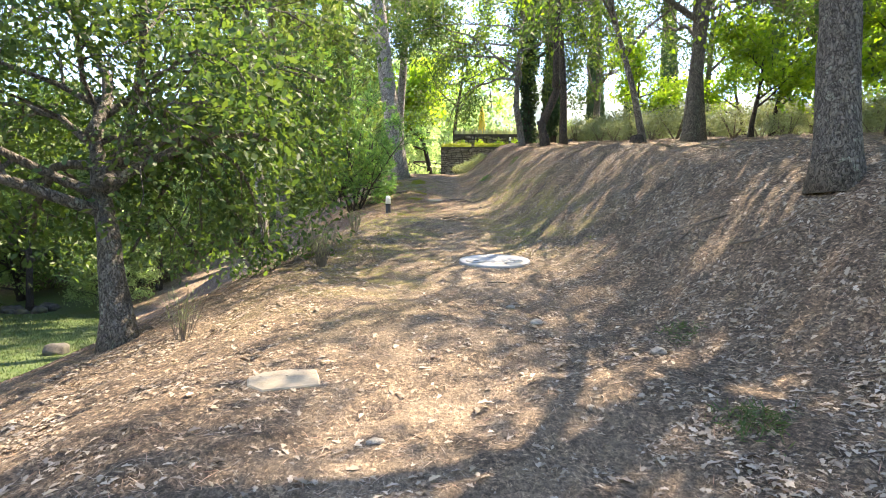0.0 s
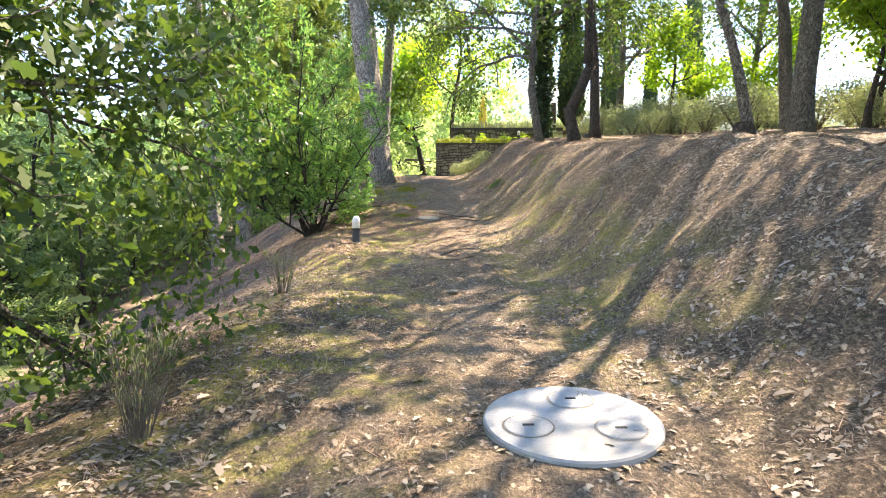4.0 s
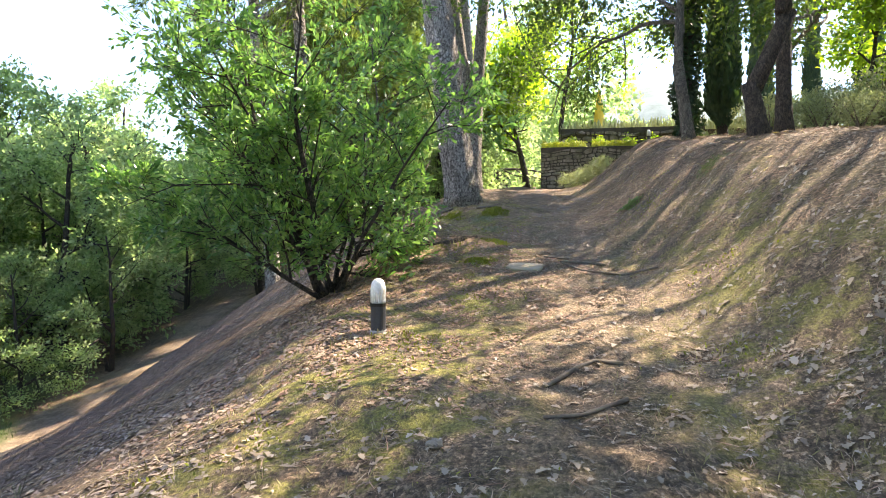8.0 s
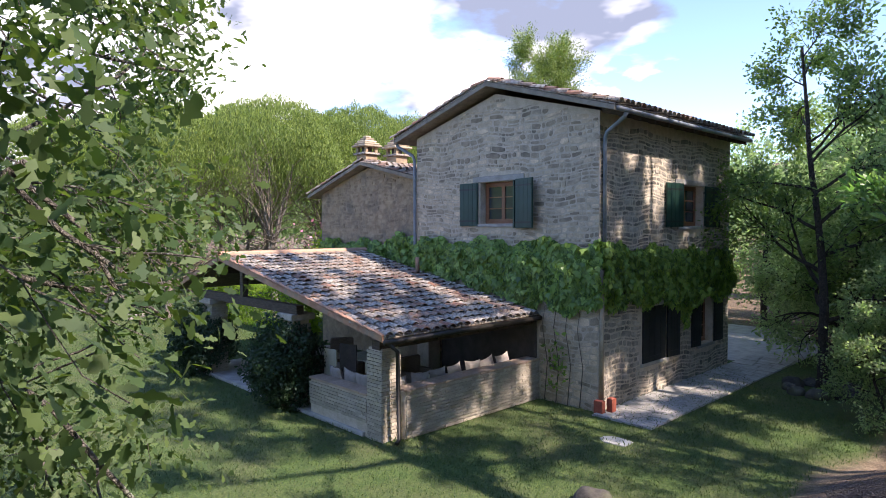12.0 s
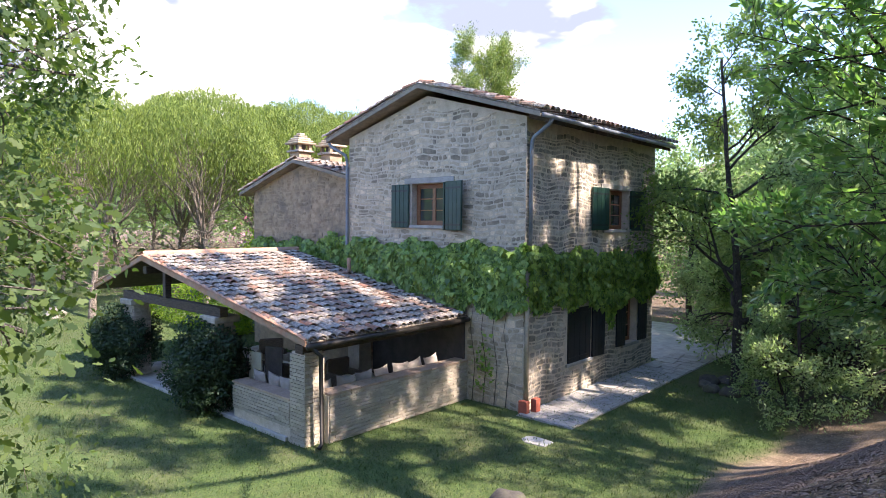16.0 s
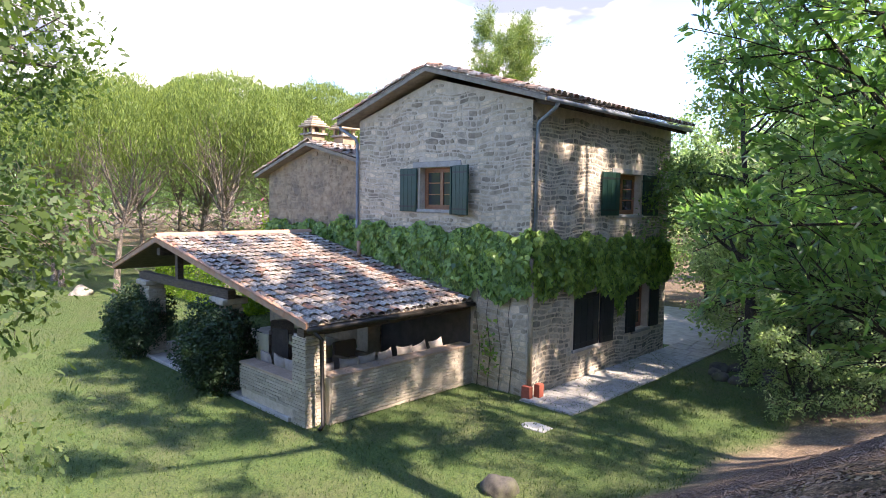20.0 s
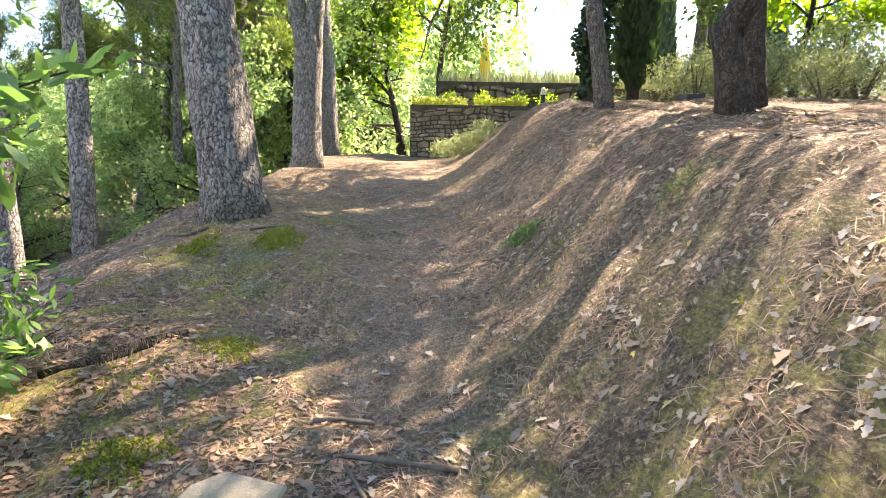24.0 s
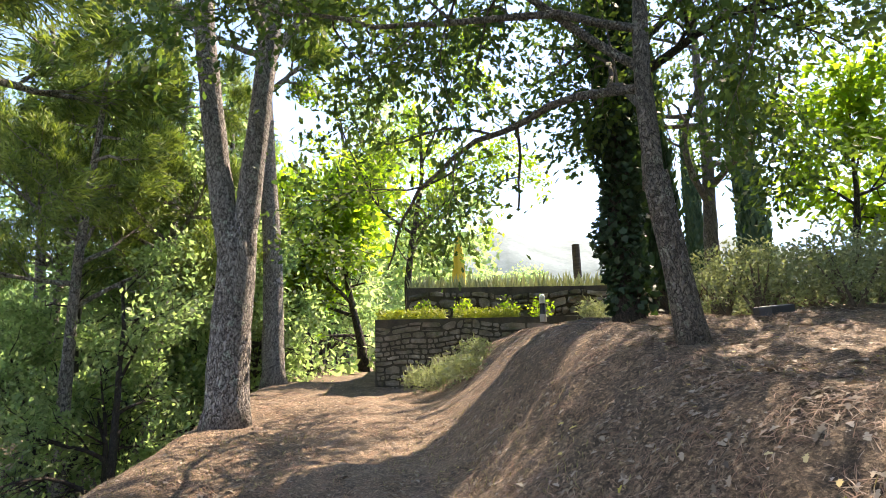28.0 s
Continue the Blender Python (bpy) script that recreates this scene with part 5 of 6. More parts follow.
# ---- round the house ----
clump("ivy_bush", tuple(HOUSE @ Vector((-5.6, -5.12, 0))), "dark clipped evergreen bush before the portico", 81, 0.92, 2.15, 17000, LEAF_DARK, 0.09, group="portico bushes", ball=0.5)
clump("ivy_bush", tuple(HOUSE @ Vector((-10.5, -5.1, 0))), "dark clipped evergreen bush before the portico", 82, 0.98, 2.08, 17000, LEAF_DARK, 0.09, group="portico bushes", ball=0.5)
s = thing("hedge", pose(-29.0, 5.6, -1.1, 0, 0, 38), "clipped green hedge behind the portico", "hedge")
hp = rng.uniform(-1, 1, (9000, 3))
face = rng.integers(0, 3, 9000)
hp[np.arange(9000), face] = np.sign(hp[np.arange(9000), face])
part("foliage", leaves("foliage", hp * np.array([4.5, 0.5, 0.85]) + np.array([0, 0, 0.9]) + rng.normal(0, 0.05, (9000, 3)), 0.13, rng, LEAF_LIME, DIAMOND), LEAF_LIME, s)
ol = clump("oleander", (-27.2, 9.6, -1.1), "tall oleander flowering in pink", 84, 1.5, 4.6, 4200, LEAF_LIME, 0.18)
part("blossom", leaves("blossom", np.stack([rng.normal(0, 0.9, 160), rng.normal(0, 0.9, 160), rng.uniform(3.2, 4.7, 160)], -1), 0.16, rng, PINK, DIAMOND), PINK, ol)
tree("acacia", (-15.5, 23.3, -1.15), "tall slender acacia with feathery foliage", "tree", seeded(85), [((0, 0, 0), (-0.02, 0.03, 1), 9.6, 0.13)],
     [(17, 0.36, 66, 0.0, 0.03, 0.18), (6, 0.55, 50, 0.0, 0.13, 0.2), (4, 0.5, 50, -0.02, 0.16, 0.2), (0, 0, 0, -0.03, 0.15, 0)], LEAF_ACACIA, 0.13, 9, BARK_DARK, DIAMOND, 0.16)

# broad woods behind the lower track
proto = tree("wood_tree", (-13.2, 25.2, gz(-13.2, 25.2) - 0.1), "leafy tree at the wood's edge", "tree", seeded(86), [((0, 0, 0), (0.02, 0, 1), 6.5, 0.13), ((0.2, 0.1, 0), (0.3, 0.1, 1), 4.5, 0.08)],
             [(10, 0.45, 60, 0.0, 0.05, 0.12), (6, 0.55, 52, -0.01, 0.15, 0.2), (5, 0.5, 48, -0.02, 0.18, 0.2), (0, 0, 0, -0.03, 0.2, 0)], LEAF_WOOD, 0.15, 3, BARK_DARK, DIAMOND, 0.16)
proto["group"] = "wood edge trees"
for i, (x, y, k) in enumerate([(-13.8, 27.0, 0.75), (-11.6, 28.6, 0.5), (-15.5, 29.0, 1.1), (-18.5, 27.4, 1.1), (-13.0, 32.5, 0.75), (-17.0, 33.0, 0.85), (-5.2, 31.0, 0.8), (-7.2, 33.6, 0.9), (-9.4, 29.4, 0.6), (-4.4, 36.0, 1.0), (-21.5, 33.0, 1.2), (-12.0, 37.0, 0.85), (-16.0, 39.5, 0.9), (-22.0, 40.0, 1.3), (-8.0, 45.0, 1.2), (-3.0, 46.5, 1.3), (-17.5, 25.8, 0.95), (-14.6, 26.2, 0.8), (-20.0, 29.5, 1.05), (-27.5, 33.5, 1.3), (-33.0, 37.0, 1.3), (-11.0, 24.2, 0.55), (-12.2, 22.6, 0.5), (-23.5, 29.5, 1.0), (-25.5, 28.0, 1.1), (-22.0, 31.0, 1.1), (-27.5, 26.5, 1.2), (-4.8, 40.5, 1.8), (-8.5, 38.5, 1.7), (-12.5, 44.0, 2.0), (-2.5, 52.0, 2.2)]):
    ob = copy_thing(proto, pose(x, y, gz(x, y) - 0.1, 0, 0, 75 * i))
    ob.scale = (k, k, k)


def umbrella_pine(at, n, h, r, label):
    """A stone pine: bare pale trunk, forking limbs, a dome of needles."""
    rr = seeded(n)
    ob = thing("umbrella_pine", pose(*at), label, "tree", "umbrella pines")
    tubes, tips = [], []
    grow(rr, (0, 0, -0.1), (0.03, 0.02, 1), h * 0.42, 0.19, 0, [(0, 0, 0, 0, 0.03, 0)], tubes, [])
    top = tubes[0][0][-1]
    for i in range(9):
        a = i * 0.7 + rr.uniform(0, 0.4)
        sp = rr.uniform(0.35, 1.0)
        grow(rr, top - Vector((0, 0, rr.uniform(0, h * 0.1))), (math.cos(a) * sp, math.sin(a) * sp, 1), h * rr.uniform(0.38, 0.5), 0.075, 0, [(7, 0.42, 45, 0.03, 0.1, 0.25), (5, 0.5, 45, 0.05, 0.12, 0.3), (0, 0, 0, 0.1, 0.1, 0)], tubes, tips)
    for i in range(22):
        a, hb = i * 2.4 + rr.uniform(0, 0.5), h * rr.uniform(0.12, 0.45)
        grow(rr, (0.03 * hb, 0.02 * hb, hb), (math.cos(a), math.sin(a), 0.35), h * rr.uniform(0.12, 0.26), 0.03, 0, [(5, 0.5, 50, 0.0, 0.12, 0.25), (0, 0, 0, 0.0, 0.2, 0)], tubes, [])
    tr, br = Shape(), Shape()
    tr.tube(tubes[0][0], [0.24, *tubes[0][1][1:]], 10, True, 0.05, rr)
    for pts, rad, lev in tubes[1:]:
        br.tube(pts, rad, 5 if lev == 0 else 3, False)
    part("trunk", tr, BARK_PALE, ob, smooth=True)
    part("limb_work", br, BARK_PALE, ob, smooth=True)
    c = 42000
    a, q = rr.uniform(0, 6.28, c), rr.uniform(0, 1, c) ** 0.5
    ph = rr.uniform(0, 6.28)
    lump = 0.6 * np.sin(3.3 * a + ph) * np.sin(9 * q + ph) + 0.4 * np.sin(7 * a) * np.sin(13 * q + 1)
    zt = h * 0.62 + (h * 0.38) * np.sqrt(np.clip(1 - q ** 2.2, 0, 1)) * (1 + 0.12 * lump)
    zz = zt - rr.exponential(0.6, c) * (1 + 0.7 * lump)
    rad = r * q * (1 + 0.08 * np.sin(3 * a + ph))
    cp = np.stack([rad * np.cos(a), rad * np.sin(a), zz], -1)
    part("crown", leaves("crown", cp, 0.17, rr, LEAF_STONE_PINE, NEEDLES * np.array([1.5, 1]), np.tile([0, 0, 1.0], (c, 1)), None, 0.2, 0.7), LEAF_STONE_PINE, ob)
    return ob


pa = umbrella_pine((-31.0, 1.0, -1.15), 91, 10.5, 3.6, "umbrella pine with a pale trunk and domed crown")
pb = umbrella_pine((-31.5, 6.0, -1.15), 92, 10.8, 3.8, "umbrella pine with a pale trunk and domed crown")
for i, (x, y, k) in enumerate([(-37, -4.5, 1.0), (-38, 3.0, 1.1), (-36.5, 10.0, 1.05), (-44, -2.0, 1.12), (-45, 7.0, 1.15), (-42, 13.5, 1.12), (-52, 1.5, 1.2), (-54, 12.0, 1.2), (-48, 18.0, 1.2), (-34.5, 15.5, 0.95), (-51, -8, 1.2), (-42, -10, 1.1), (-60, 6, 1.3), (-60, 20, 1.3), (-47, 2.5, 1.1), (-40.5, 7.5, 1.0), (-41, -6, 1.05), (-49, 9.5, 1.15), (-56, -3, 1.2), (-57, 16, 1.2), (-46, 23, 1.15), (-39.5, 19, 1.0), (-34.5, -3.0, 0.95), (-35, 8.0, 0.95)]):
    ob = copy_thing(pa if i % 2 else pb, pose(x, y, -1.15, 0, 0, 50 * i))
    ob.scale = (k, k, k)


tree("pine_tree", (-37.7, 20.8, -1.2), "slim pine standing clear above the roof ridge", "tree", seeded(95), [((0, 0, 0), (0.0, 0.0, 1), 14.8, 0.2)], [(30, 0.26, 60, 0.03, 0.018, 0.5), (8, 0.5, 48, 0.04, 0.1, 0.2), (0, 0, 0, 0.1, 0.1, 0)], LEAF_PINE, 0.2, 34, BARK_PINE, NEEDLES * np.array([1.6, 1]), 0.2, loose=0.9)


def far_woods():
    """Woods on the hills all round, in crowns of many small clumps."""
    rr = seeded(99)
    pts = []
    spots = [(x, y) for x in np.arange(-150, 120, 5.5) for y in np.arange(-110, 175, 5.5)]
    for x, y in spots:
        x, y = x + rr.normal(0, 1.6), y + rr.normal(0, 1.6)
        d = math.hypot(x + 14, y - 14)
        if d < 44 and not (y > 50 and x < 4):
            continue
        if d > 130 or (x > 4 and 24 < y < 110) or x > 25:
            if not (d < 110 and y < 0):
                continue
        if x < -62 and -25 < y < 25 and d < 52:
            continue
        h, r = rr.uniform(7, 11), rr.uniform(2.6, 3.8)
        c = int(620 * min(1, 60 / d))
        a, q = rr.uniform(0, 6.28, c), rr.uniform(0, 1, c) ** 0.5
        z = gz(x, y) + h * 0.5 + h * 0.5 * np.sqrt(1 - q ** 2) * (1 + 0.15 * np.sin(4 * a + x)) - rr.exponential(0.9, c)
        pts.append(np.stack([x + r * q * np.cos(a), y + r * q * np.sin(a), z], -1))
    p = np.concatenate(pts)
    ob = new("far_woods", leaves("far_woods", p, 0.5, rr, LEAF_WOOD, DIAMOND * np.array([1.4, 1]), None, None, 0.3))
    tagged(ob, "distant pine woods on the surrounding hills", "woods", kind="stuff")


far_woods()

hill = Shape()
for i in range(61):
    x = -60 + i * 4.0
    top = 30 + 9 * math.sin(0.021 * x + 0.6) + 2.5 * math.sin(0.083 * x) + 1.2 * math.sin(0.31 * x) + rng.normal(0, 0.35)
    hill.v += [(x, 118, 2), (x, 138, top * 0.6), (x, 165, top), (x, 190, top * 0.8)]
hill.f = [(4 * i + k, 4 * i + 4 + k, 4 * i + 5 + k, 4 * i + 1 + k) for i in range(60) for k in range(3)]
tagged(part("backdrop", hill, HILL, smooth=True), "distant wooded hill with haze painted in as blue-green", "hill", kind="structure")

# ---- ground litter ----
def scatter(name, label, count, box, size, material, outline, seed, keep=None, lift=0.003, tilt=0.34, kind="stuff", along=None, grade=0.35):
    rr = seeded(seed)
    x, y = rr.uniform(box[0], box[1], count), rr.uniform(box[2], box[3], count)
    if keep is not None:
        ok = rr.uniform(0, 1, count) < keep(x, y)
        x, y = x[ok], y[ok]
    p = np.stack([x, y, ground_height(x, y) + lift], -1)
    e = 0.1
    nrm = np.stack([-(ground_height(x + e, y) - p[:, 2]) / e, -(ground_height(x, y + e) - p[:, 2]) / e, np.ones_like(x)], -1)
    if along is None:
        a = rr.uniform(0, 6.28, len(x))
        al = np.stack([np.cos(a), np.sin(a), 0 * a], -1)
        al[:, 2] = -(al[:, 0] * nrm[:, 0] + al[:, 1] * nrm[:, 1])
        me = leaves(name, p, size, rr, material, outline, al * 3.0, nrm * 3.0, 0.5, tilt, grade)
    else:
        me = leaves(name, p, size, rr, material, outline, np.tile(along, (len(x), 1)), None, 0.1, 0.45, grade)
    return tagged(new(name, me), label, "ground cover", kind=kind)


def litter_keep(x, y):
    path = np.exp(-((x + 0.3) / 1.2) ** 2)
    clumpy = 0.5 + 0.5 * np.sin(1.3 * x + 2.1 * y) * np.sin(2.3 * x - 0.9 * y + 1)
    return np.clip((1 - 0.75 * path) * (0.35 + 0.65 * clumpy), 0, 1) * (1 - lawn_mask(x, y))


scatter("fallen_leaves", "pale dry oak leaves strewn over the ground", 105000, (-3.5, 5.5, -1, 15), 0.038, LEAF_FALLEN, LOBED, 101, litter_keep, grade=0.75)
scatter("fallen_leaves", "pale dry oak leaves strewn over the ground", 46000, (-3.5, 6.5, 15, 30), 0.046, LEAF_FALLEN, LOBED, 102, lambda x, y: np.clip(litter_keep(x, y) * 0.75 + 0.1, 0, 1), grade=0.55)
scatter("russet_litter", "purplish-brown leaf litter on the slope", 120000, (-10.6, -1.2, 6, 23), 0.042, LEAF_MAUVE, DIAMOND, 103, lambda x, y: np.clip(step(-1.4 - x, -0.3, 0.8), 0, 1) * (1 - lawn_mask(x - 0.75, y)) * step(9 - np.abs(y - 15.5), 0, 3))
scatter("russet_litter", "reddish-brown leaf litter below the shrub", 26000, (-2.6, 0.6, 12.8, 19.2), 0.04, LEAF_RUSSET, OVAL * np.array([1.6, 1]), 109, lambda x, y: np.clip(1.25 - np.hypot((x + 1.5) / 1.9, (y - 16.0) / 2.9), 0, 1))
scatter("pine_needles", "dry pine needles on the path and bank", 420000, (-4.2, 5.5, 2, 30.5), 0.115, NEEDLE_LITTER, NEEDLES * np.array([0.4, 1]), 104, lambda x, y: 0.12 + 0.88 * step(y, 12.5, 18))
scatter("dry_needles", "pale dry needles and stalks on the path", 130000, (-3.0, 4.5, -1, 29), 0.065, LEAF_FALLEN, NEEDLES * np.array([0.5, 1]), 108)
scatter("dry_grass", "short dry grass on the bank and path edge", 20000, (-3.2, 4.5, 8.5, 26), 0.055, STRAW, NEEDLES, 105, lambda x, y: 0.08 + 0.9 * np.clip(step(0.7 - np.abs(x - 1.7 + 0.03 * y), -0.4, 0.5) + step(0.8 - np.abs(x + 1.4), -0.4, 0.5), 0, 1), along=(0.0, 0.0, 0.55))
scatter("moss_patch", "yellow-green moss cushions on the path edge", 26000, (-2.2, 2.4, 8, 21), 0.026, MOSS, DIAMOND, 106,
        lambda x, y: np.clip(np.sin(1.9 * x + 1.1 * y + 0.5) * np.sin(2.7 * y - 1.2 * x) * 2.2 - 0.5, 0, 1) * np.clip(np.exp(-((x + 0.95) / 0.5) ** 2) + 0.7 * np.exp(-((x - 1.45) / 0.4) ** 2), 0, 1), along=(0.0, 0.0, 0.5))
scatter("lawn_grass", "short mown lawn grass", 190000, (-31, -6.5, -3, 22), 0.06, BLADE, NEEDLES * np.array([2.4, 1]), 107, lambda x, y: lawn_mask(x, y), along=(0.0, 0.0, 0.6))

# ---- bollards, covers, stones ----
def bollard(at, label):
    ob = thing("bollard_lamp", pose(*at), label, "bollard", "bollard lamps")
    part("foot", Shape().tube([(0, 0, -0.1), (0, 0, 0.05)], [0.068, 0.068], 16), CONCRETE, ob)
    part("post", Shape().tube([(0, 0, 0.05), (0, 0, 0.235), (0, 0, 0.24)], [0.058, 0.058, 0.054], 20), GRAPHITE, ob, smooth=False)
    part("collar", Shape().tube([(0, 0, 0.235), (0, 0, 0.26)], [0.062, 0.062], 20), DARK_METAL, ob)
    prof = [(0.26, 0.057), (0.38, 0.057), (0.41, 0.052), (0.43, 0.043), (0.445, 0.028), (0.45, 0.008)]
    part("lens", Shape().tube([(0, 0, z) for z, _ in prof], [r for _, r in prof], 20), WHITE_LAMP, ob, "frosted white dome lens", smooth=True)
    for k in range(20):
        a = k * 2 * math.pi / 20
        part("rib", Shape().box(-0.003, 0.055, 0.265, 0.003, 0.0595, 0.375, Matrix.Rotation(a, 4, "Z")), WHITE_LAMP, ob)
    return ob


bollard((-1.27, 14.45, gz(-1.27, 14.45) - 0.04), "short graphite bollard lamp with a white domed lens")
bollard((3.25, 30.2, gz(3.25, 30.2) + 0.3), "short bollard lamp beside the terrace wall")


def flat_stone(name, at, w, d, h, n, label, material, category, turn=0, rough_edge=0.12):
    rr = seeded(n)
    k = 9
    ang = [2 * math.pi * i / k for i in range(k)]
    ol = [(math.cos(a) / max(abs(math.cos(a)), abs(math.sin(a))) * w / 2 * (1 - rr.uniform(0, rough_edge)), math.sin(a) / max(abs(math.cos(a)), abs(math.sin(a))) * d / 2 * (1 - rr.uniform(0, rough_edge))) for a in ang]
    s = Shape()
    s.v = [(x, y, -0.05) for x, y in ol] + [(x, y, h - 0.008) for x, y in ol] + [(x * 0.95, y * 0.95, h) for x, y in ol]
    s.f = [tuple(range(k - 1, -1, -1)), tuple(range(2 * k, 3 * k))] + [(j * k + i, j * k + (i + 1) % k, (j + 1) * k + (i + 1) % k, (j + 1) * k + i) for j in range(2) for i in range(k)]
    ob = part(name, s, material)
    x, y, z = at
    e = 0.45
    ob.matrix_basis = Matrix.Translation(at) @ Matrix.Rotation(math.atan((gz(x, y + e) - gz(x, y - e)) / (2 * e)), 4, "X") @ Matrix.Rotation(-math.atan((gz(x + e, y) - gz(x - e, y)) / (2 * e)), 4, "Y") @ Matrix.Rotation(radians(turn), 4, "Z")
    return tagged(ob, label, category)


flat_stone("stone_slab", (-1.02, 3.95, gz(-1.02, 3.95) - 0.013), 0.46, 0.36, 0.02, 111, "pale flat stone slab set in the path edge", PALE_SLAB, "stone slab", 15)
flat_stone("stone_slab", (-0.21, 16.64, gz(-0.21, 16.64)), 0.4, 0.34, 0.022, 112, "pale flat stone slab on the path", PALE_SLAB, "stone slab", -12)
flat_stone("drain_cover", (-12.1, 16.3, -1.1), 0.62, 0.42, 0.025, 113, "square concrete drain cover in the lawn", CONCRETE, "drain cover", 40, 0.01)
flat_stone("black_box", (5.0, 25.4, gz(5.0, 25.4)), 0.46, 0.3, 0.1, 114, "low dark green box on the bank", GRAPHITE, "box", 8, 0.03)

cz = gz(0.68, 8.24) - 0.008
cover_thing = thing("tank_cover", Matrix.Translation((0.68, 8.24, cz)) @ Matrix.Rotation(radians(7.2), 4, "X"), "round pale concrete tank cover with three lids", "cover")
part("slab", Shape().tube([(0, 0, -0.08), (0, 0, 0.02), (0, 0, 0.03)], [0.47, 0.47, 0.46], 48), CONCRETE, cover_thing)
for a, rr_ in ((200, 0.29), (80, 0.29), (330, 0.29)):
    x, y = 0.26 * math.cos(radians(a)), 0.26 * math.sin(radians(a))
    lid = part("lid", Shape().tube([(x, y, 0.0), (x, y, 0.034), (x, y, 0.038)], [0.125, 0.125, 0.12], 28), CONCRETE, cover_thing)
    s = Shape()
    for j in range(28):
        t0, t1 = 2 * math.pi * j / 28, 2 * math.pi * (j + 1) / 28
        b = len(s.v)
        s.v += [(x + r * math.cos(t), y + r * math.sin(t), 0.0325) for t in (t0, t1) for r in (0.127, 0.137)]
        s.f.append((b, b + 1, b + 3, b + 2))
    part("joint", s, STONE_GREY, lid)
    part("grip", Shape().box(x - 0.03, y - 0.008, 0.034, x + 0.03, y + 0.008, 0.042), DARK_METAL, lid)


def boulder(at, r, n, label, material=STONE_GREY, squash=0.75, name="boulder"):
    bm = bmesh.new()
    bmesh.ops.create_icosphere(bm, subdivisions=3, radius=r)
    o = Vector((n * 1.7, n * 0.3, 0))
    for v in bm.verts:
        v.co *= 1 + 0.35 * noise.noise(v.co / r * 1.1 + o) + 0.12 * noise.noise(v.co / r * 3.3 + o)
        v.co.z *= squash
    me = bpy.data.meshes.new(name)
    bm.to_mesh(me)
    bm.free()
    me.shade_smooth()
    me.materials.append(material)
    ob = new(name, me)
    ob.matrix_basis = pose(*at, 0, 0, n * 40)
    return tagged(ob, label, "boulder")


boulder((-9.3, 14.9, -1.06), 0.29, 3, "dark grey boulder on the lawn", STONE_DARK)
for i in range(9):
    a = i * 0.7
    boulder((-15.3 + 0.75 * math.cos(a), 23.1 + 0.75 * math.sin(a), -1.05), 0.17 + 0.05 * (i % 3), 20 + i, "grey field stone in a ring round the tree foot", STONE_DARK)
boulder((-31.5, -0.8, -1.05), 0.5, 8, "grey boulder on the far lawn", STONE_GREY)
boulder((-5.65, 27.7, gz(-5.65, 27.7) + 0.2), 0.62, 5, "mossy boulder on the slope", STONE_MOSSY, 0.75)
flat_stone("stone_block", (-5.5, 26.3, gz(-5.5, 26.3)), 0.75, 0.6, 0.5, 6, "squared pale lichened stone block on the slope", STONE_MOSSY, "stone block", 20, 0.1)


def stick(pts, r, n, label):
    rr = seeded(n)
    p = [(x, y, gz(x, y) + 0.012) for x, y in pts]
    ob = part("fallen_stick", Shape().tube(p, [r * rr.uniform(0.7, 1.1) for _ in p], 6), TWIG, smooth=True)
    return tagged(ob, label, "stick")


stick([(0.02, 13.45), (0.2, 13.75), (0.33, 13.9), (0.5, 13.85)], 0.016, 1, "crooked fallen stick on the path")
stick([(0.0, 12.95), (0.2, 13.05), (0.45, 13.25)], 0.014, 2, "crooked fallen stick on the path")
stick([(0.2, 16.9), (0.4, 16.5), (0.8, 16.35), (1.1, 16.1)], 0.012, 3, "bare root crossing the path")
stick([(2.6, 6.9), (2.8, 7.0), (2.9, 7.2)], 0.008, 4, "bare root on the bank")
stick([(2.5, 8.6), (2.9, 8.7), (3.2, 8.65)], 0.008, 5, "bare root on the bank")
stick([(0.5, 7.0), (0.7, 6.95)], 0.008, 6, "small twig on the path")

stick([(2.6, 7.56), (2.75, 7.2), (2.9, 6.95), (3.05, 6.7)], 0.013, 7, "long bare root on the bank")
stick([(2.8, 6.1), (2.95, 5.9), (3.2, 5.6)], 0.011, 8, "bare root on the bank")
stick([(0.0, 17.25), (0.12, 17.3), (0.29, 17.28)], 0.014, 9, "pale worn root on the path")
stick([(1.22, 18.86), (1.3, 19.0), (1.44, 19.14)], 0.012, 10, "pale broken stick at the foot of the bank")
stick([(0.18, 16.97), (0.4, 16.93), (0.68, 16.9)], 0.015, 11, "bare root crossing the path")
stick([(1.9, 13.2), (2.2, 13.5), (2.35, 13.9)], 0.012, 12, "bare root on the bank")
stick([(-1.1, 20.0), (-0.95, 20.05), (-0.75, 20.02)], 0.02, 13, "bare root at the pine's foot")
stick([(-1.9, 20.15), (-1.7, 20.05), (-1.5, 20.1)], 0.022, 14, "bare root at the pine's foot")
fallen_log = part("fallen_log", Shape().tube([(x, y, gz(x, y) + 0.008) for x, y in ((-1.45, 17.5), (-1.24, 17.68), (-1.05, 17.86), (-0.88, 18.0))], [0.03, 0.045, 0.042, 0.022], 10, True, 0.18, rng), BARK_DARK, smooth=True)
tagged(fallen_log, "short dark rotting log with moss on it", "log")


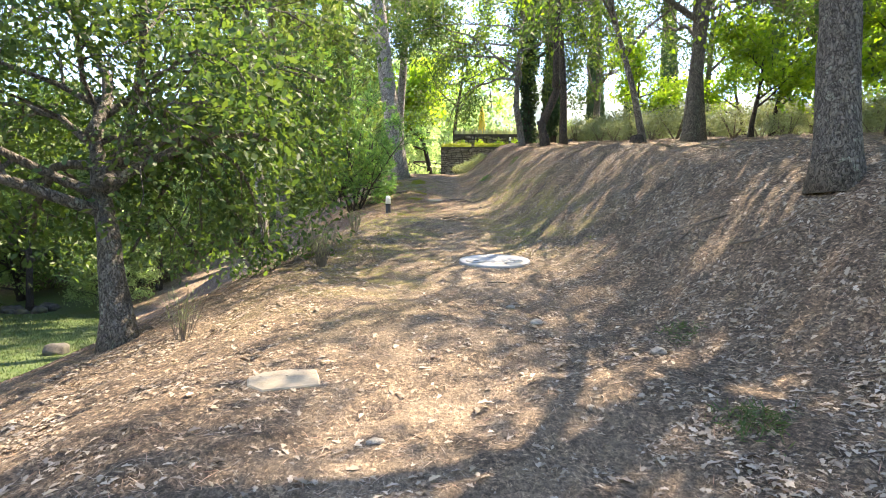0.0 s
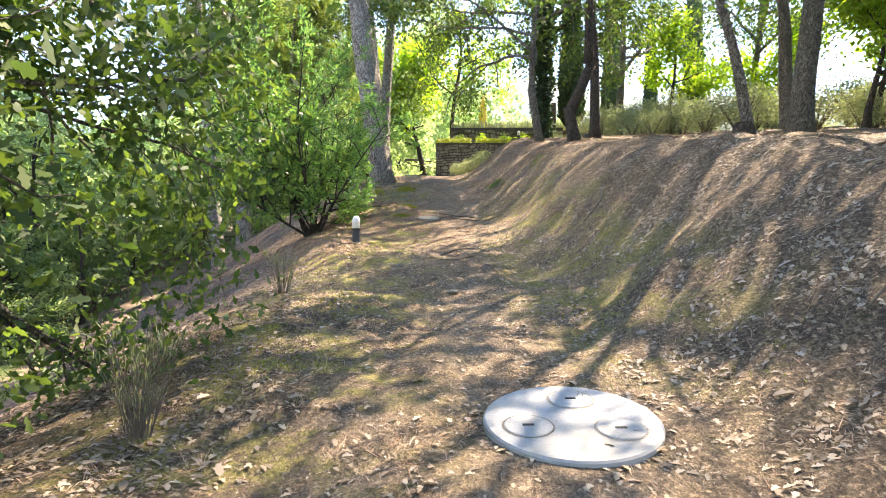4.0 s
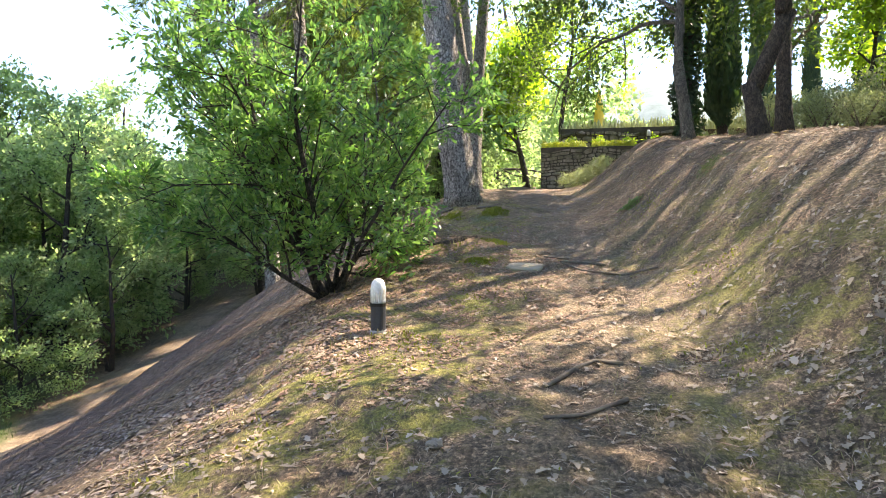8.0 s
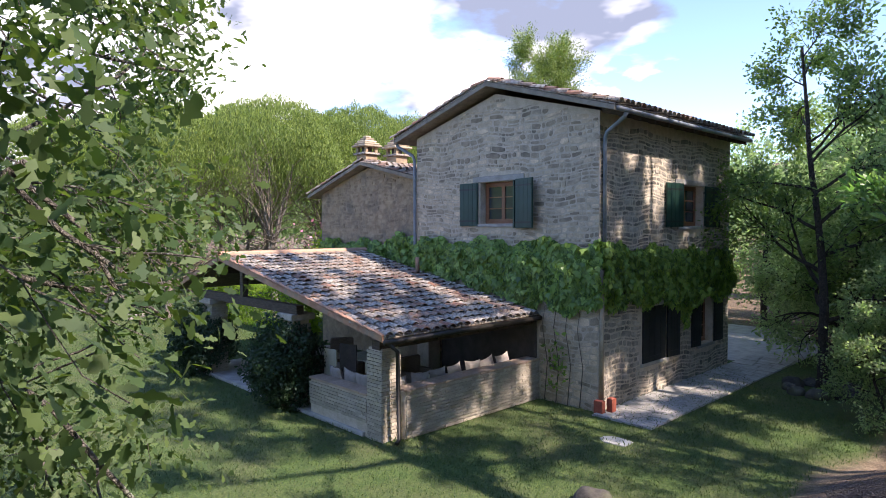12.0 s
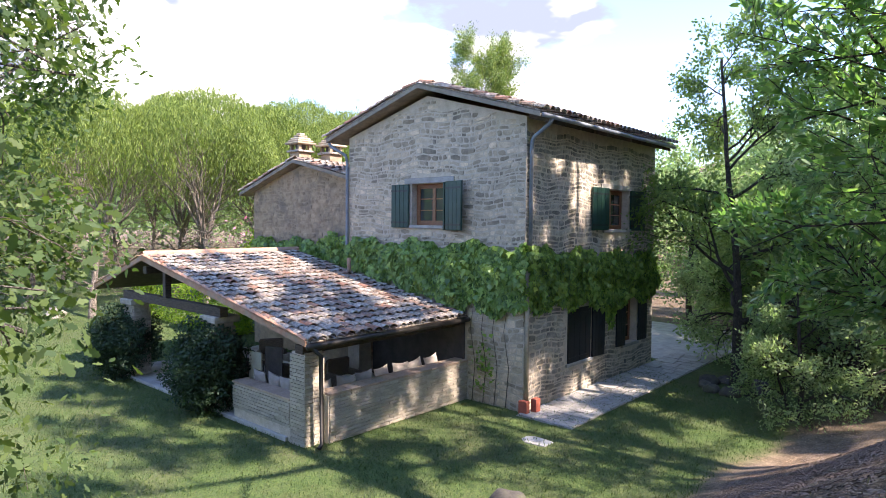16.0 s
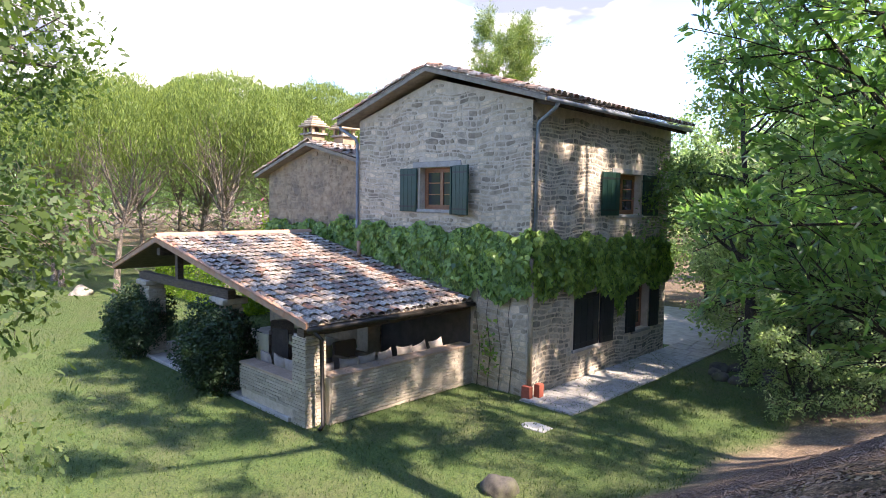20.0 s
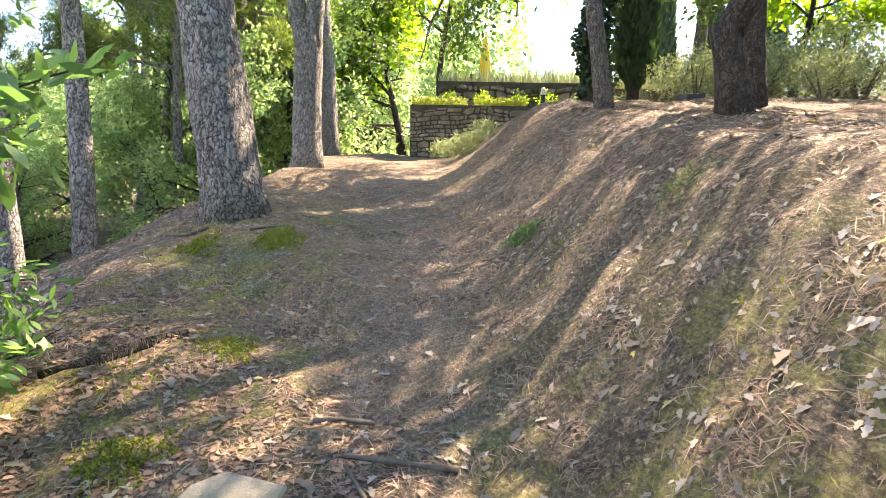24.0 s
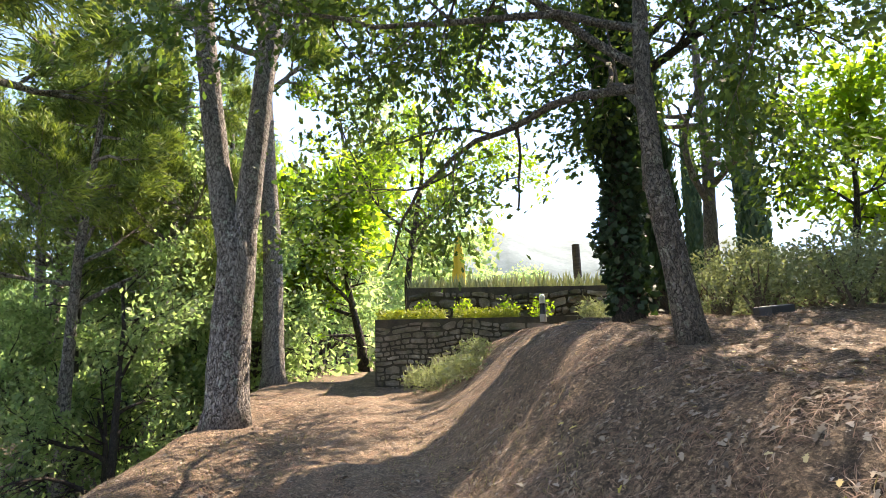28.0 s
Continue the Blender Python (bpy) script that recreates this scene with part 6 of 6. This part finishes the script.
def ground_tuft(name, at, r, h, count, leaf, size, n, label, category, outline=OVAL):
    """A low patch of small leaves that follows the ground."""
    rr = seeded(n)
    a, q = rr.uniform(0, 6.28, count), rr.uniform(0, 1, count) ** 0.6
    q = q * (1 + 0.3 * np.sin(3 * a + n) + 0.15 * np.sin(7 * a))
    x, y = at[0] + r * q * np.cos(a), at[1] + r * q * np.sin(a)
    z = ground_height(x, y) + 0.005 + rr.uniform(0, h, count) * np.clip(1.15 - q, 0.1, 1)
    me = leaves(name, np.stack([x, y, z], -1), size, rr, leaf, outline, None, np.tile([0.0, 0.0, 0.8], (count, 1)), 0.25, 0.8)
    return tagged(new(name, me), label, category)


ground_tuft("clover_patch", (1.29, 19.5), 0.16, 0.09, 420, LEAF_HERB, 0.026, 31, "small green clover tuft at the foot of the bank", "herb", OVAL * np.array([2.2, 1]))
ground_tuft("thyme_patch", (-0.95, 19.45), 0.24, 0.05, 900, LEAF_THYME, 0.022, 32, "low grey-green thyme patch beside the pine", "herb")
ground_tuft("thyme_patch", (-0.75, 18.9), 0.2, 0.04, 520, LEAF_THYME, 0.022, 33, "low grey-green thyme patch on the path edge", "herb")
ground_tuft("moss_cushion", (-0.8, 19.8), 0.22, 0.022, 2600, MOSS, 0.022, 34, "bright yellow-green moss cushion at the pine's roots", "moss", DIAMOND)
ground_tuft("moss_cushion", (-1.45, 19.75), 0.2, 0.022, 1800, MOSS, 0.022, 35, "yellow-green moss cushion at the pine's roots", "moss", DIAMOND)
ground_tuft("moss_cushion", (-0.6, 17.9), 0.16, 0.03, 900, MOSS, 0.02, 36, "yellow-green moss cushion on the path edge", "moss", DIAMOND)
ground_tuft("moss_cushion", (-0.75, 16.9), 0.2, 0.03, 1400, MOSS, 0.02, 37, "yellow-green moss cushion on the path edge", "moss", DIAMOND)
ground_tuft("grass_tuft", (1.64, 3.25), 0.2, 0.1, 380, BLADE, 0.07, 38, "thin green grass tuft in the leaf litter", "grass", NEEDLES)
ground_tuft("grass_tuft", (1.9, 5.0), 0.16, 0.08, 240, BLADE, 0.06, 39, "thin green grass tuft in the leaf litter", "grass", NEEDLES)
ground_tuft("grass_tuft", (2.1, 18.2), 0.2, 0.1, 260, BLADE, 0.07, 40, "thin green grass tuft on the bank", "grass", NEEDLES)
scatter("yellow_leaves", "freshly fallen yellow oak leaves on the ground", 260, (-1.5, 4.0, 15.5, 24), 0.056, LEAF_YELLOW, LOBED, 141, lambda x, y: 0.25 + 0.75 * step(x, 0.6, 1.4), lift=0.012)
scatter("large_oak_leaves", "large pale curled oak leaves on the litter", 900, (-3, 4.5, 0.5, 24), 0.085, LEAF_FALLEN, LOBED, 142, lift=0.012, grade=0.3)
for i, (x, y, r) in enumerate(((0.83, 5.53, 0.055), (0.65, 5.98, 0.045), (0.13, 11.44, 0.05), (-0.35, 3.2, 0.045), (1.6, 4.6, 0.06), (0.9, 14.9, 0.04), (-0.5, 12.6, 0.04), (1.5, 9.6, 0.045))):
    boulder((x, y, gz(x, y) + 0.005), r, 60 + i, "small pale stone lying on the path", STONE_GREY, 0.5, "small_stone")

tree_stump = part("tree_stump", Shape().tube([(0, 0, -0.1), (0, 0, 0.05), (0.01, 0, 0.2), (0.01, 0.01, 0.26)], [0.22, 0.17, 0.14, 0.12], 12, True, 0.1, rng), BARK_DARK, m=pose(4.23, 13.65, gz(4.23, 13.65)))
tagged(tree_stump, "low dark weathered tree stump on the bank", "stump")
post = part("timber_post", Shape().tube([(0, 0, 0), (0, 0, 1.75)], [0.13, 0.12], 10), BEAM, m=pose(5.75, 36.0, 6.95))
tagged(post, "dark upright timber post on the terrace", "post")

# ---- terrace wall ----
tw = thing("terrace_wall", pose(0, 0, 0), "two-tier dry stone terrace wall with planted ledge", "wall", kind="structure")
part("lower_wall", Shape().box(-0.1, 31.0, 4.5, 4.4, 31.5, 6.05), DRY_CORE, tw)
part("lower_return", Shape().box(-0.1, 31.5, 4.5, 0.35, 34, 6.05), DRY_CORE, tw)
part("upper_wall", Shape().box(0.6, 33.0, 5.5, 5.6, 33.5, 7.0), DRY_CORE, tw)
part("ledge_soil", Shape().box(0.35, 31.5, 4.5, 5.4, 33.0, 6.0), EARTH, tw)
part("upper_soil", Shape().box(0.6, 33.5, 4.5, 12, 44, 6.95), EARTH, tw)
for i, (x0, x1) in enumerate(((-0.05, 1.4), (1.6, 3.0))):
    hd = thing("box_hedge", pose((x0 + x1) / 2, 31.4, 6.02), "low clipped yellow-green hedge on the wall", "hedge", "low hedges")
    hp = rng.uniform(-1, 1, (2500, 3)) * np.array([(x1 - x0) / 2, 0.28, 0.12]) + np.array([0, 0, 0.13])
    part("foliage", leaves("foliage", hp, 0.06, rng, LEAF_HEDGE, DIAMOND), LEAF_HEDGE, hd)
for i, x in enumerate((1.0, 1.9, 2.9, 3.7)):
    clump("small_shrub", (x, 32.3, 6.0), "small yellowing shrub on the ledge", 120 + i, 0.28, 0.65, 260, LEAF_LIME, 0.08, group="ledge shrubs")
for i, (x, y) in enumerate([(0.75, 29.6), (1.1, 29.0), (1.45, 28.4), (1.3, 30.1), (1.75, 29.3), (4.3, 30.3), (4.9, 30.9), (5.4, 29.6), (4.6, 29.4)]):
    clump("lavender", (x, y, gz(x, y)), "low grey-green lavender clump by the wall", 130 + i, 0.34, 0.5, 700, LEAF_GREY, 0.1, outline=NEEDLES * np.array([2, 1]), group="lavender clumps", wood=False)
mp = np.stack([rng.uniform(0.7, 9, 7000), rng.uniform(33.2, 38, 7000), np.full(7000, 6.93)], -1)
tagged(new("meadow_grass", leaves("meadow_grass", mp, 0.42, rng, MEADOW, NEEDLES * np.array([0.9, 1]), np.tile([0.0, 0.0, 1.2], (7000, 1)), None, 0.1, 0.4)), "tall pale meadow grass on the upper terrace", "grass", kind="stuff")
um = thing("parasol", pose(2.35, 37.5, 6.95), "closed yellow parasol on the terrace", "parasol")
part("pole", Shape().tube([(0, 0, 0), (0, 0, 2.5)], [0.025, 0.025], 8), BEAM, um)
prof = [(0.75, 0.2), (0.9, 0.24), (1.4, 0.2), (2.0, 0.13), (2.4, 0.05), (2.5, 0.015)]
part("canopy", Shape().tube([(0, 0, z) for z, _ in prof], [r for _, r in prof], 10, True, 0.12, rng), CLOTH_YELLOW, um)

# ---- tiles, bricks, stones ----
tile_rows(portico, PE - 0.0, PEZ + 0.01, PX, PZ + 0.01, PV, -0.02, 300)
tile_rows(portico, PLX, PLZ + 0.01, PX, PZ + 0.01, PV, -0.02, 0)
tile_rows(house, 0.7, 7.14, -W / 2, RH + 0.31, -0.44, D + 0.04, 0)
tile_rows(house, -W - 0.7, 7.14, -W / 2, RH + 0.31, -0.44, D + 0.04, 0)
tile_rows(annex, AL - 0.15, AE - 0.08, AX, AZ + 0.11, AV - 0.36, 7.1, 0)
tile_rows(annex, AR - 0.05, AE + 0.22, AX, AZ + 0.11, AV - 0.36, 7.1, 0)
RIDGE_MESH = tile_mesh("ridge_tile", 0.46, 0.14, 0.12, TERRACOTTA)
for i in range(13):
    part("ridge_tile", RIDGE_MESH, TERRACOTTA, portico, m=pose(PX, PV - 0.03 + i * 0.39, PZ + 0.06, 0, -3, 90 + rng.normal(0, 1.5)))
BARGE_MESH = Shape().box(0, -0.12, 0, 0.36, 0.12, 0.022, bevel=0.006).mesh("barge_tile", TERRACOTTA)
for ex, ez in ((PE, PEZ), (PLX, PLZ)):
    run = math.hypot(PX - ex, PZ - ez)
    for i in range(int(run / 0.3)):
        f = i * 0.3 / run
        part("barge_tile", BARGE_MESH, TERRACOTTA, portico, m=Matrix.Translation((ex + (PX - ex) * f, PV + 0.05, ez + (PZ - ez) * f + 0.07)) @ pose(0, 0, 0, rng.normal(0, 1.5), -math.degrees(math.atan2(PZ - ez, abs(PX - ex))) - 3, 180 if PX < ex else 0))
brick_face(portico, (-2.39, -4.985, 0), (-1.9, -4.985, 0), 0.0, 1.93, None, (0, -1, 0), rng, BRICK_MESH, length=0.245)
brick_face(portico, (-1.905, -5.0, 0), (-1.905, -4.5, 0), 0.0, 1.93, None, (1, 0, 0), rng, BRICK_MESH, length=0.25)
brick_face(portico, (-4.62, -4.985, 0), (-2.4, -4.985, 0), 0.3, 0.88, None, (0, -1, 0), rng, BRICK_MESH)
brick_face(portico, (-1.725, -4.5, 0), (-1.725, -0.03, 0), 0.02, 1.0, None, (1, 0, 0), rng, BRICK_MESH, length=0.28)
CAP_MESH = Shape().box(-0.5, -0.02, -0.5, 0.5, 0.02, 0.5, bevel=0.006).mesh("cap_brick", CAP_BRICK)
for i in range(16):
    part("cap_brick", CAP_MESH, CAP_BRICK, portico, m=Matrix.Translation((-1.9, -4.37 + i * 0.28, 1.025)) @ pose(0, 0, 0, 90, 0, 0) @ Matrix.Diagonal((0.42, 1.2, 0.27, 1)))
for i in range(8):
    part("cap_brick", CAP_MESH, CAP_BRICK, portico, m=Matrix.Translation((-4.48 + i * 0.28, -4.82, 0.905)) @ pose(0, 0, 0, 90, 0, 0) @ Matrix.Diagonal((0.27, 1.2, 0.4, 1)))
for (x0, y0, x1, y1, h) in ((-5.9, -5.0, -5.35, -4.5, 2.12), (-10.6, -5.0, -10.0, -4.5, 2.12)):
    brick_face(portico, (x0, y0, 0), (x1, y0, 0), 0.1, h, None, (0, -1, 0), rng, BRICK_MESH)
    brick_face(portico, (x1, y0, 0), (x1, y1, 0), 0.1, h, None, (1, 0, 0), rng, BRICK_MESH)


def rubble(parent, width, z0, top_of, holes, put, limit, single, joined, rng, skip=None, hmin=0.1, hmax=0.27, gap=0.009):
    """Random rubble: rough courses of uneven height that wander up and down, stones of many lengths, some split in two, each with a worn face."""
    rest, count, z = Shape(), 0, z0
    wave = rng.uniform(0, 6.28, 4)
    warp = lambda x, q: (x + 0.03 * math.sin(3.7 * q + wave[2]), q + 0.045 * math.sin(1.9 * x + 0.6 * q + wave[0]) + 0.025 * math.sin(5.3 * x - 2.1 * q + wave[1]))
    while True:
        h = rng.uniform(hmin, hmax)
        x, any_in = 0.0, False
        while x < width - 0.02:
            w = min(h * rng.choice([0.8, 1.1, 1.5, 2.0, 2.9]) * rng.uniform(0.85, 1.2), width - x)
            if width - x - w < 0.12:
                w = width - x
            cells = [(x, z, x + w, z + h)]
            if h > 0.17 and rng.uniform() < 0.4:
                cut = z + h * rng.uniform(0.35, 0.65)
                if rng.uniform() < 0.5 and w > 0.3:
                    k = x + w * rng.uniform(0.35, 0.65)
                    cells = [(x, z, x + w, cut), (x, cut, k, z + h), (k, cut, x + w, z + h)]
                else:
                    cells = [(x, z, x + w, cut), (x, cut, x + w, z + h)]
            x += w
            for c0, d0, c1, d1 in cells:
                a0, a1, b0, b1 = c0 + gap, c1 - gap, d0 + gap, d1 - gap
                if b1 + 0.07 > min(top_of(a0), top_of(a1)):
                    continue
                any_in = True
                if any(a1 > q[0] - 0.02 and a0 < q[2] + 0.02 and b1 > q[1] - 0.14 and b0 < q[3] + 0.2 for q in holes):
                    continue
                mid = ((a0 + a1) / 2, (b0 + b1) / 2)
                if skip and skip(*mid):
                    continue
                e = min(a1 - a0, b1 - b0) * 0.17
                j = lambda s=1.0: rng.normal(0, 0.55 * e * s)
                c = [(a0 + abs(j(1.5)), b0 + abs(j(1.5))), (mid[0] + j(2), b0 + j(0.4)), (a1 - abs(j(1.5)), b0 + abs(j(1.5))), (a1 + j(0.3), mid[1] + j()), (a1 - abs(j(1.5)), b1 - abs(j(1.5))), (mid[0] + j(2), b1 + j(0.4)), (a0 + abs(j(1.5)), b1 - abs(j(1.5))), (a0 + j(0.3), mid[1] + j())]
                c = [(min(max(p, 0.0), width), q) for p, q in (warp(*p) for p in c)]
                mid = warp(*mid)
                d = rng.uniform(0.002, 0.018)
                s = Shape()
                s.v = [put(p, q, -0.02) for p, q in c] + [put(mid[0] + (p - mid[0]) * 0.93, mid[1] + (q - mid[1]) * 0.9, d + rng.normal(0, 0.003)) for p, q in c]
                s.f = [tuple(range(8, 16))] + [(i, (i + 1) % 8, 8 + (i + 1) % 8, 8 + i) for i in range(8)]
                if count < limit:
                    me = bpy.data.meshes.new("stone")
                    me.from_pydata(s.v, [], s.f)
                    me.materials.append(single)
                    part("stone", me, single, parent)
                    count += 1
                else:
                    b = len(rest.v)
                    rest.v += s.v
                    rest.f += [tuple(b + i for i in f) for f in s.f]
        z += h
        if not any_in:
            break
    if rest.v:
        me = bpy.data.meshes.new("stone_field")
        me.from_pydata(rest.v, [], rest.f)
        me.materials.append(joined)
        part("stone_field", me, joined, parent)["kind"] = "stuff"


def gable_top(x):
    return EH + (RH - EH) * (1 - abs(x - W / 2) / (W / 2)) - 0.02


def behind_ivy(lo, hi):
    return lambda x, z: lo < z < hi


holes_local = [(h[0] + W, h[1], h[2] + W, h[3]) for h in GABLE_HOLES]
rubble(house, W, 3.75, gable_top, holes_local, lambda x, z, o: (x - W, -o, z), 300, STONE, STONE_JOINED, rng, None, 0.06, 0.19, 0.012)
rubble(house, 1.75, 0.0, lambda x: 2.75, [], lambda x, z, o: (x - 1.75, -o, z), 0, STONE, STONE_JOINED, rng)
rubble(house, 4.6, 0.1, lambda x: 2.6, [], lambda x, z, o: (x - W, -o, z), 0, STONE, STONE_JOINED, rng)
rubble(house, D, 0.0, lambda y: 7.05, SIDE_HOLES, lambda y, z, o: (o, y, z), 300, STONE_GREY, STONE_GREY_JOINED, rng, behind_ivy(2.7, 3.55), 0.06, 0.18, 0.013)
rubble(annex, AR - AL - 0.35, 3.3, lambda x: AE + min(0.85, 0.3 * min(x, 2.9), 0.85 - max(0, x - 2.9) * 0.2), [], lambda x, z, o: (AL + 0.35 + x, AV - o, z), 0, STONE, STONE_BROWN, rng, None, 0.09, 0.24, 0.014)
rubble(tw, 4.5, 4.6, lambda x: 6.05, [], lambda x, z, o: (-0.1 + x, 31.0 - o * 3.5, z), 150, STONE_MOSSY, STONE_MOSSY, rng, None, 0.09, 0.2, 0.008)
rubble(tw, 5.0, 6.0, lambda x: 7.02, [], lambda x, z, o: (0.6 + x, 33.0 - o * 5.5, z), 150, STONE_MOSSY, STONE_MOSSY, rng, None, 0.12, 0.27, 0.013)

# ---- ivy ----
iv = thing("virginia_creeper", HOUSE, "bright green creeper covering the wall between the storeys", "climbing plant")


def creeper(n, place, out, seed, top, bottom, a0, a1):
    rr = seeded(seed)
    a, t = rr.uniform(a0, a1, n), rr.uniform(0, 1, n)
    hi = top(a) + 0.1 * np.sin(3.1 * a) + 0.06 * np.sin(8.3 * a + 1)
    lo = bottom(a) + 0.12 * np.sin(4.3 * a + 2) + 0.07 * np.sin(11 * a)
    z = lo + (hi - lo) * t ** 0.9
    swell = 0.6 + 0.4 * np.sin(2.9 * a + 3.1 * z + seed) * np.sin(4.7 * z - 1.9 * a) + 0.25 * np.sin(7.3 * a + 6.1 * z)
    o = 0.05 + rr.uniform(0.35, 1.0, n) * np.clip(swell, 0.15, 1.2) * 0.27 * (0.45 + 0.55 * np.sin(np.pi * np.clip(t, 0.06, 0.94)))
    pts = place(a, z, o)
    down = np.tile(np.array([0, 0, -1.1]), (n, 1))
    nrm = np.tile(np.array(out, float) * 1.5 + np.array([0, 0, 0.5]), (n, 1))
    return leaves("foliage", pts, 0.155, rr, LEAF_IVY, IVY_LEAF, down, nrm, 0.35, 0.5)


part("foliage", creeper(10500, lambda a, z, o: np.stack([a, -o, z], -1), (0, -1, 0), 141, lambda a: 4.05 + 0 * a, lambda a: np.where(a < -1.75, 2.35 - 0.19 * (a + 1.75), 2.45 + 0.0 * a), -6.4, 0.1), LEAF_IVY, iv)
part("foliage", creeper(3800, lambda a, z, o: np.stack([a, AV - o - 0.3 * (a > -7.5), z], -1), (0, -1, 0), 142, lambda a: 3.95 + 0.25 * step(a, -9.5, -6.5), lambda a: np.full_like(a, 3.2), -12.4, -6.3), LEAF_IVY, iv)
part("foliage", creeper(9000, lambda a, z, o: np.stack([o, a, z], -1), (1, 0, 0), 143, lambda a: 4.0 - 0.05 * a, lambda a: 2.55 - 0.04 * a - 0.9 * np.exp(-((a - 4.3) / 0.35) ** 2), -0.05, 7.5), LEAF_IVY, iv)
s = Shape()
for k in range(5):
    x = -0.5 - 0.35 * k
    s.tube([(x, -0.03, 0.0), (x + 0.1, -0.05, 1.0), (x - 0.06, -0.05, 1.9), (x + 0.05, -0.05, 2.6)], [0.016, 0.012, 0.01, 0.007], 4)
part("stem", s, TWIG, iv)
vp = rng.normal(0, 1, (90, 3)) * np.array([0.16, 0.05, 0.42]) + np.array([-1.15, -0.1, 0.9])
part("foliage", leaves("foliage", vp, 0.11, rng, LEAF_IVY, IVY_LEAF), LEAF_IVY, iv)

# ---- paving round the house ----
paving = thing("house_paving", HOUSE, "pale flagstone paving along the house wall", "paving", kind="structure")
part("bed", Shape().box(0.02, -0.3, -0.05, 1.5, 16, 0.02).box(-10, 8.2, -0.05, 0.02, 16, 0.018), FLAG, paving)
FLAG_MESH = Shape().box(-0.5, -0.5, -0.02, 0.5, 0.5, 0.02, bevel=0.006).mesh("flag", FLAG)
y = -0.3
while y < 9:
    h = rng.uniform(0.35, 0.6)
    x = 0.03
    while x < 1.45:
        w = min(rng.uniform(0.35, 0.7), 1.5 - x)
        part("flag", FLAG_MESH, FLAG, paving, m=pose(x + w / 2, y + h / 2, 0.02 + rng.normal(0, 0.003), 0, 0, rng.normal(0, 1)) @ Matrix.Diagonal((w - 0.02, h - 0.02, 1, 1)))
        x += w
    y += h
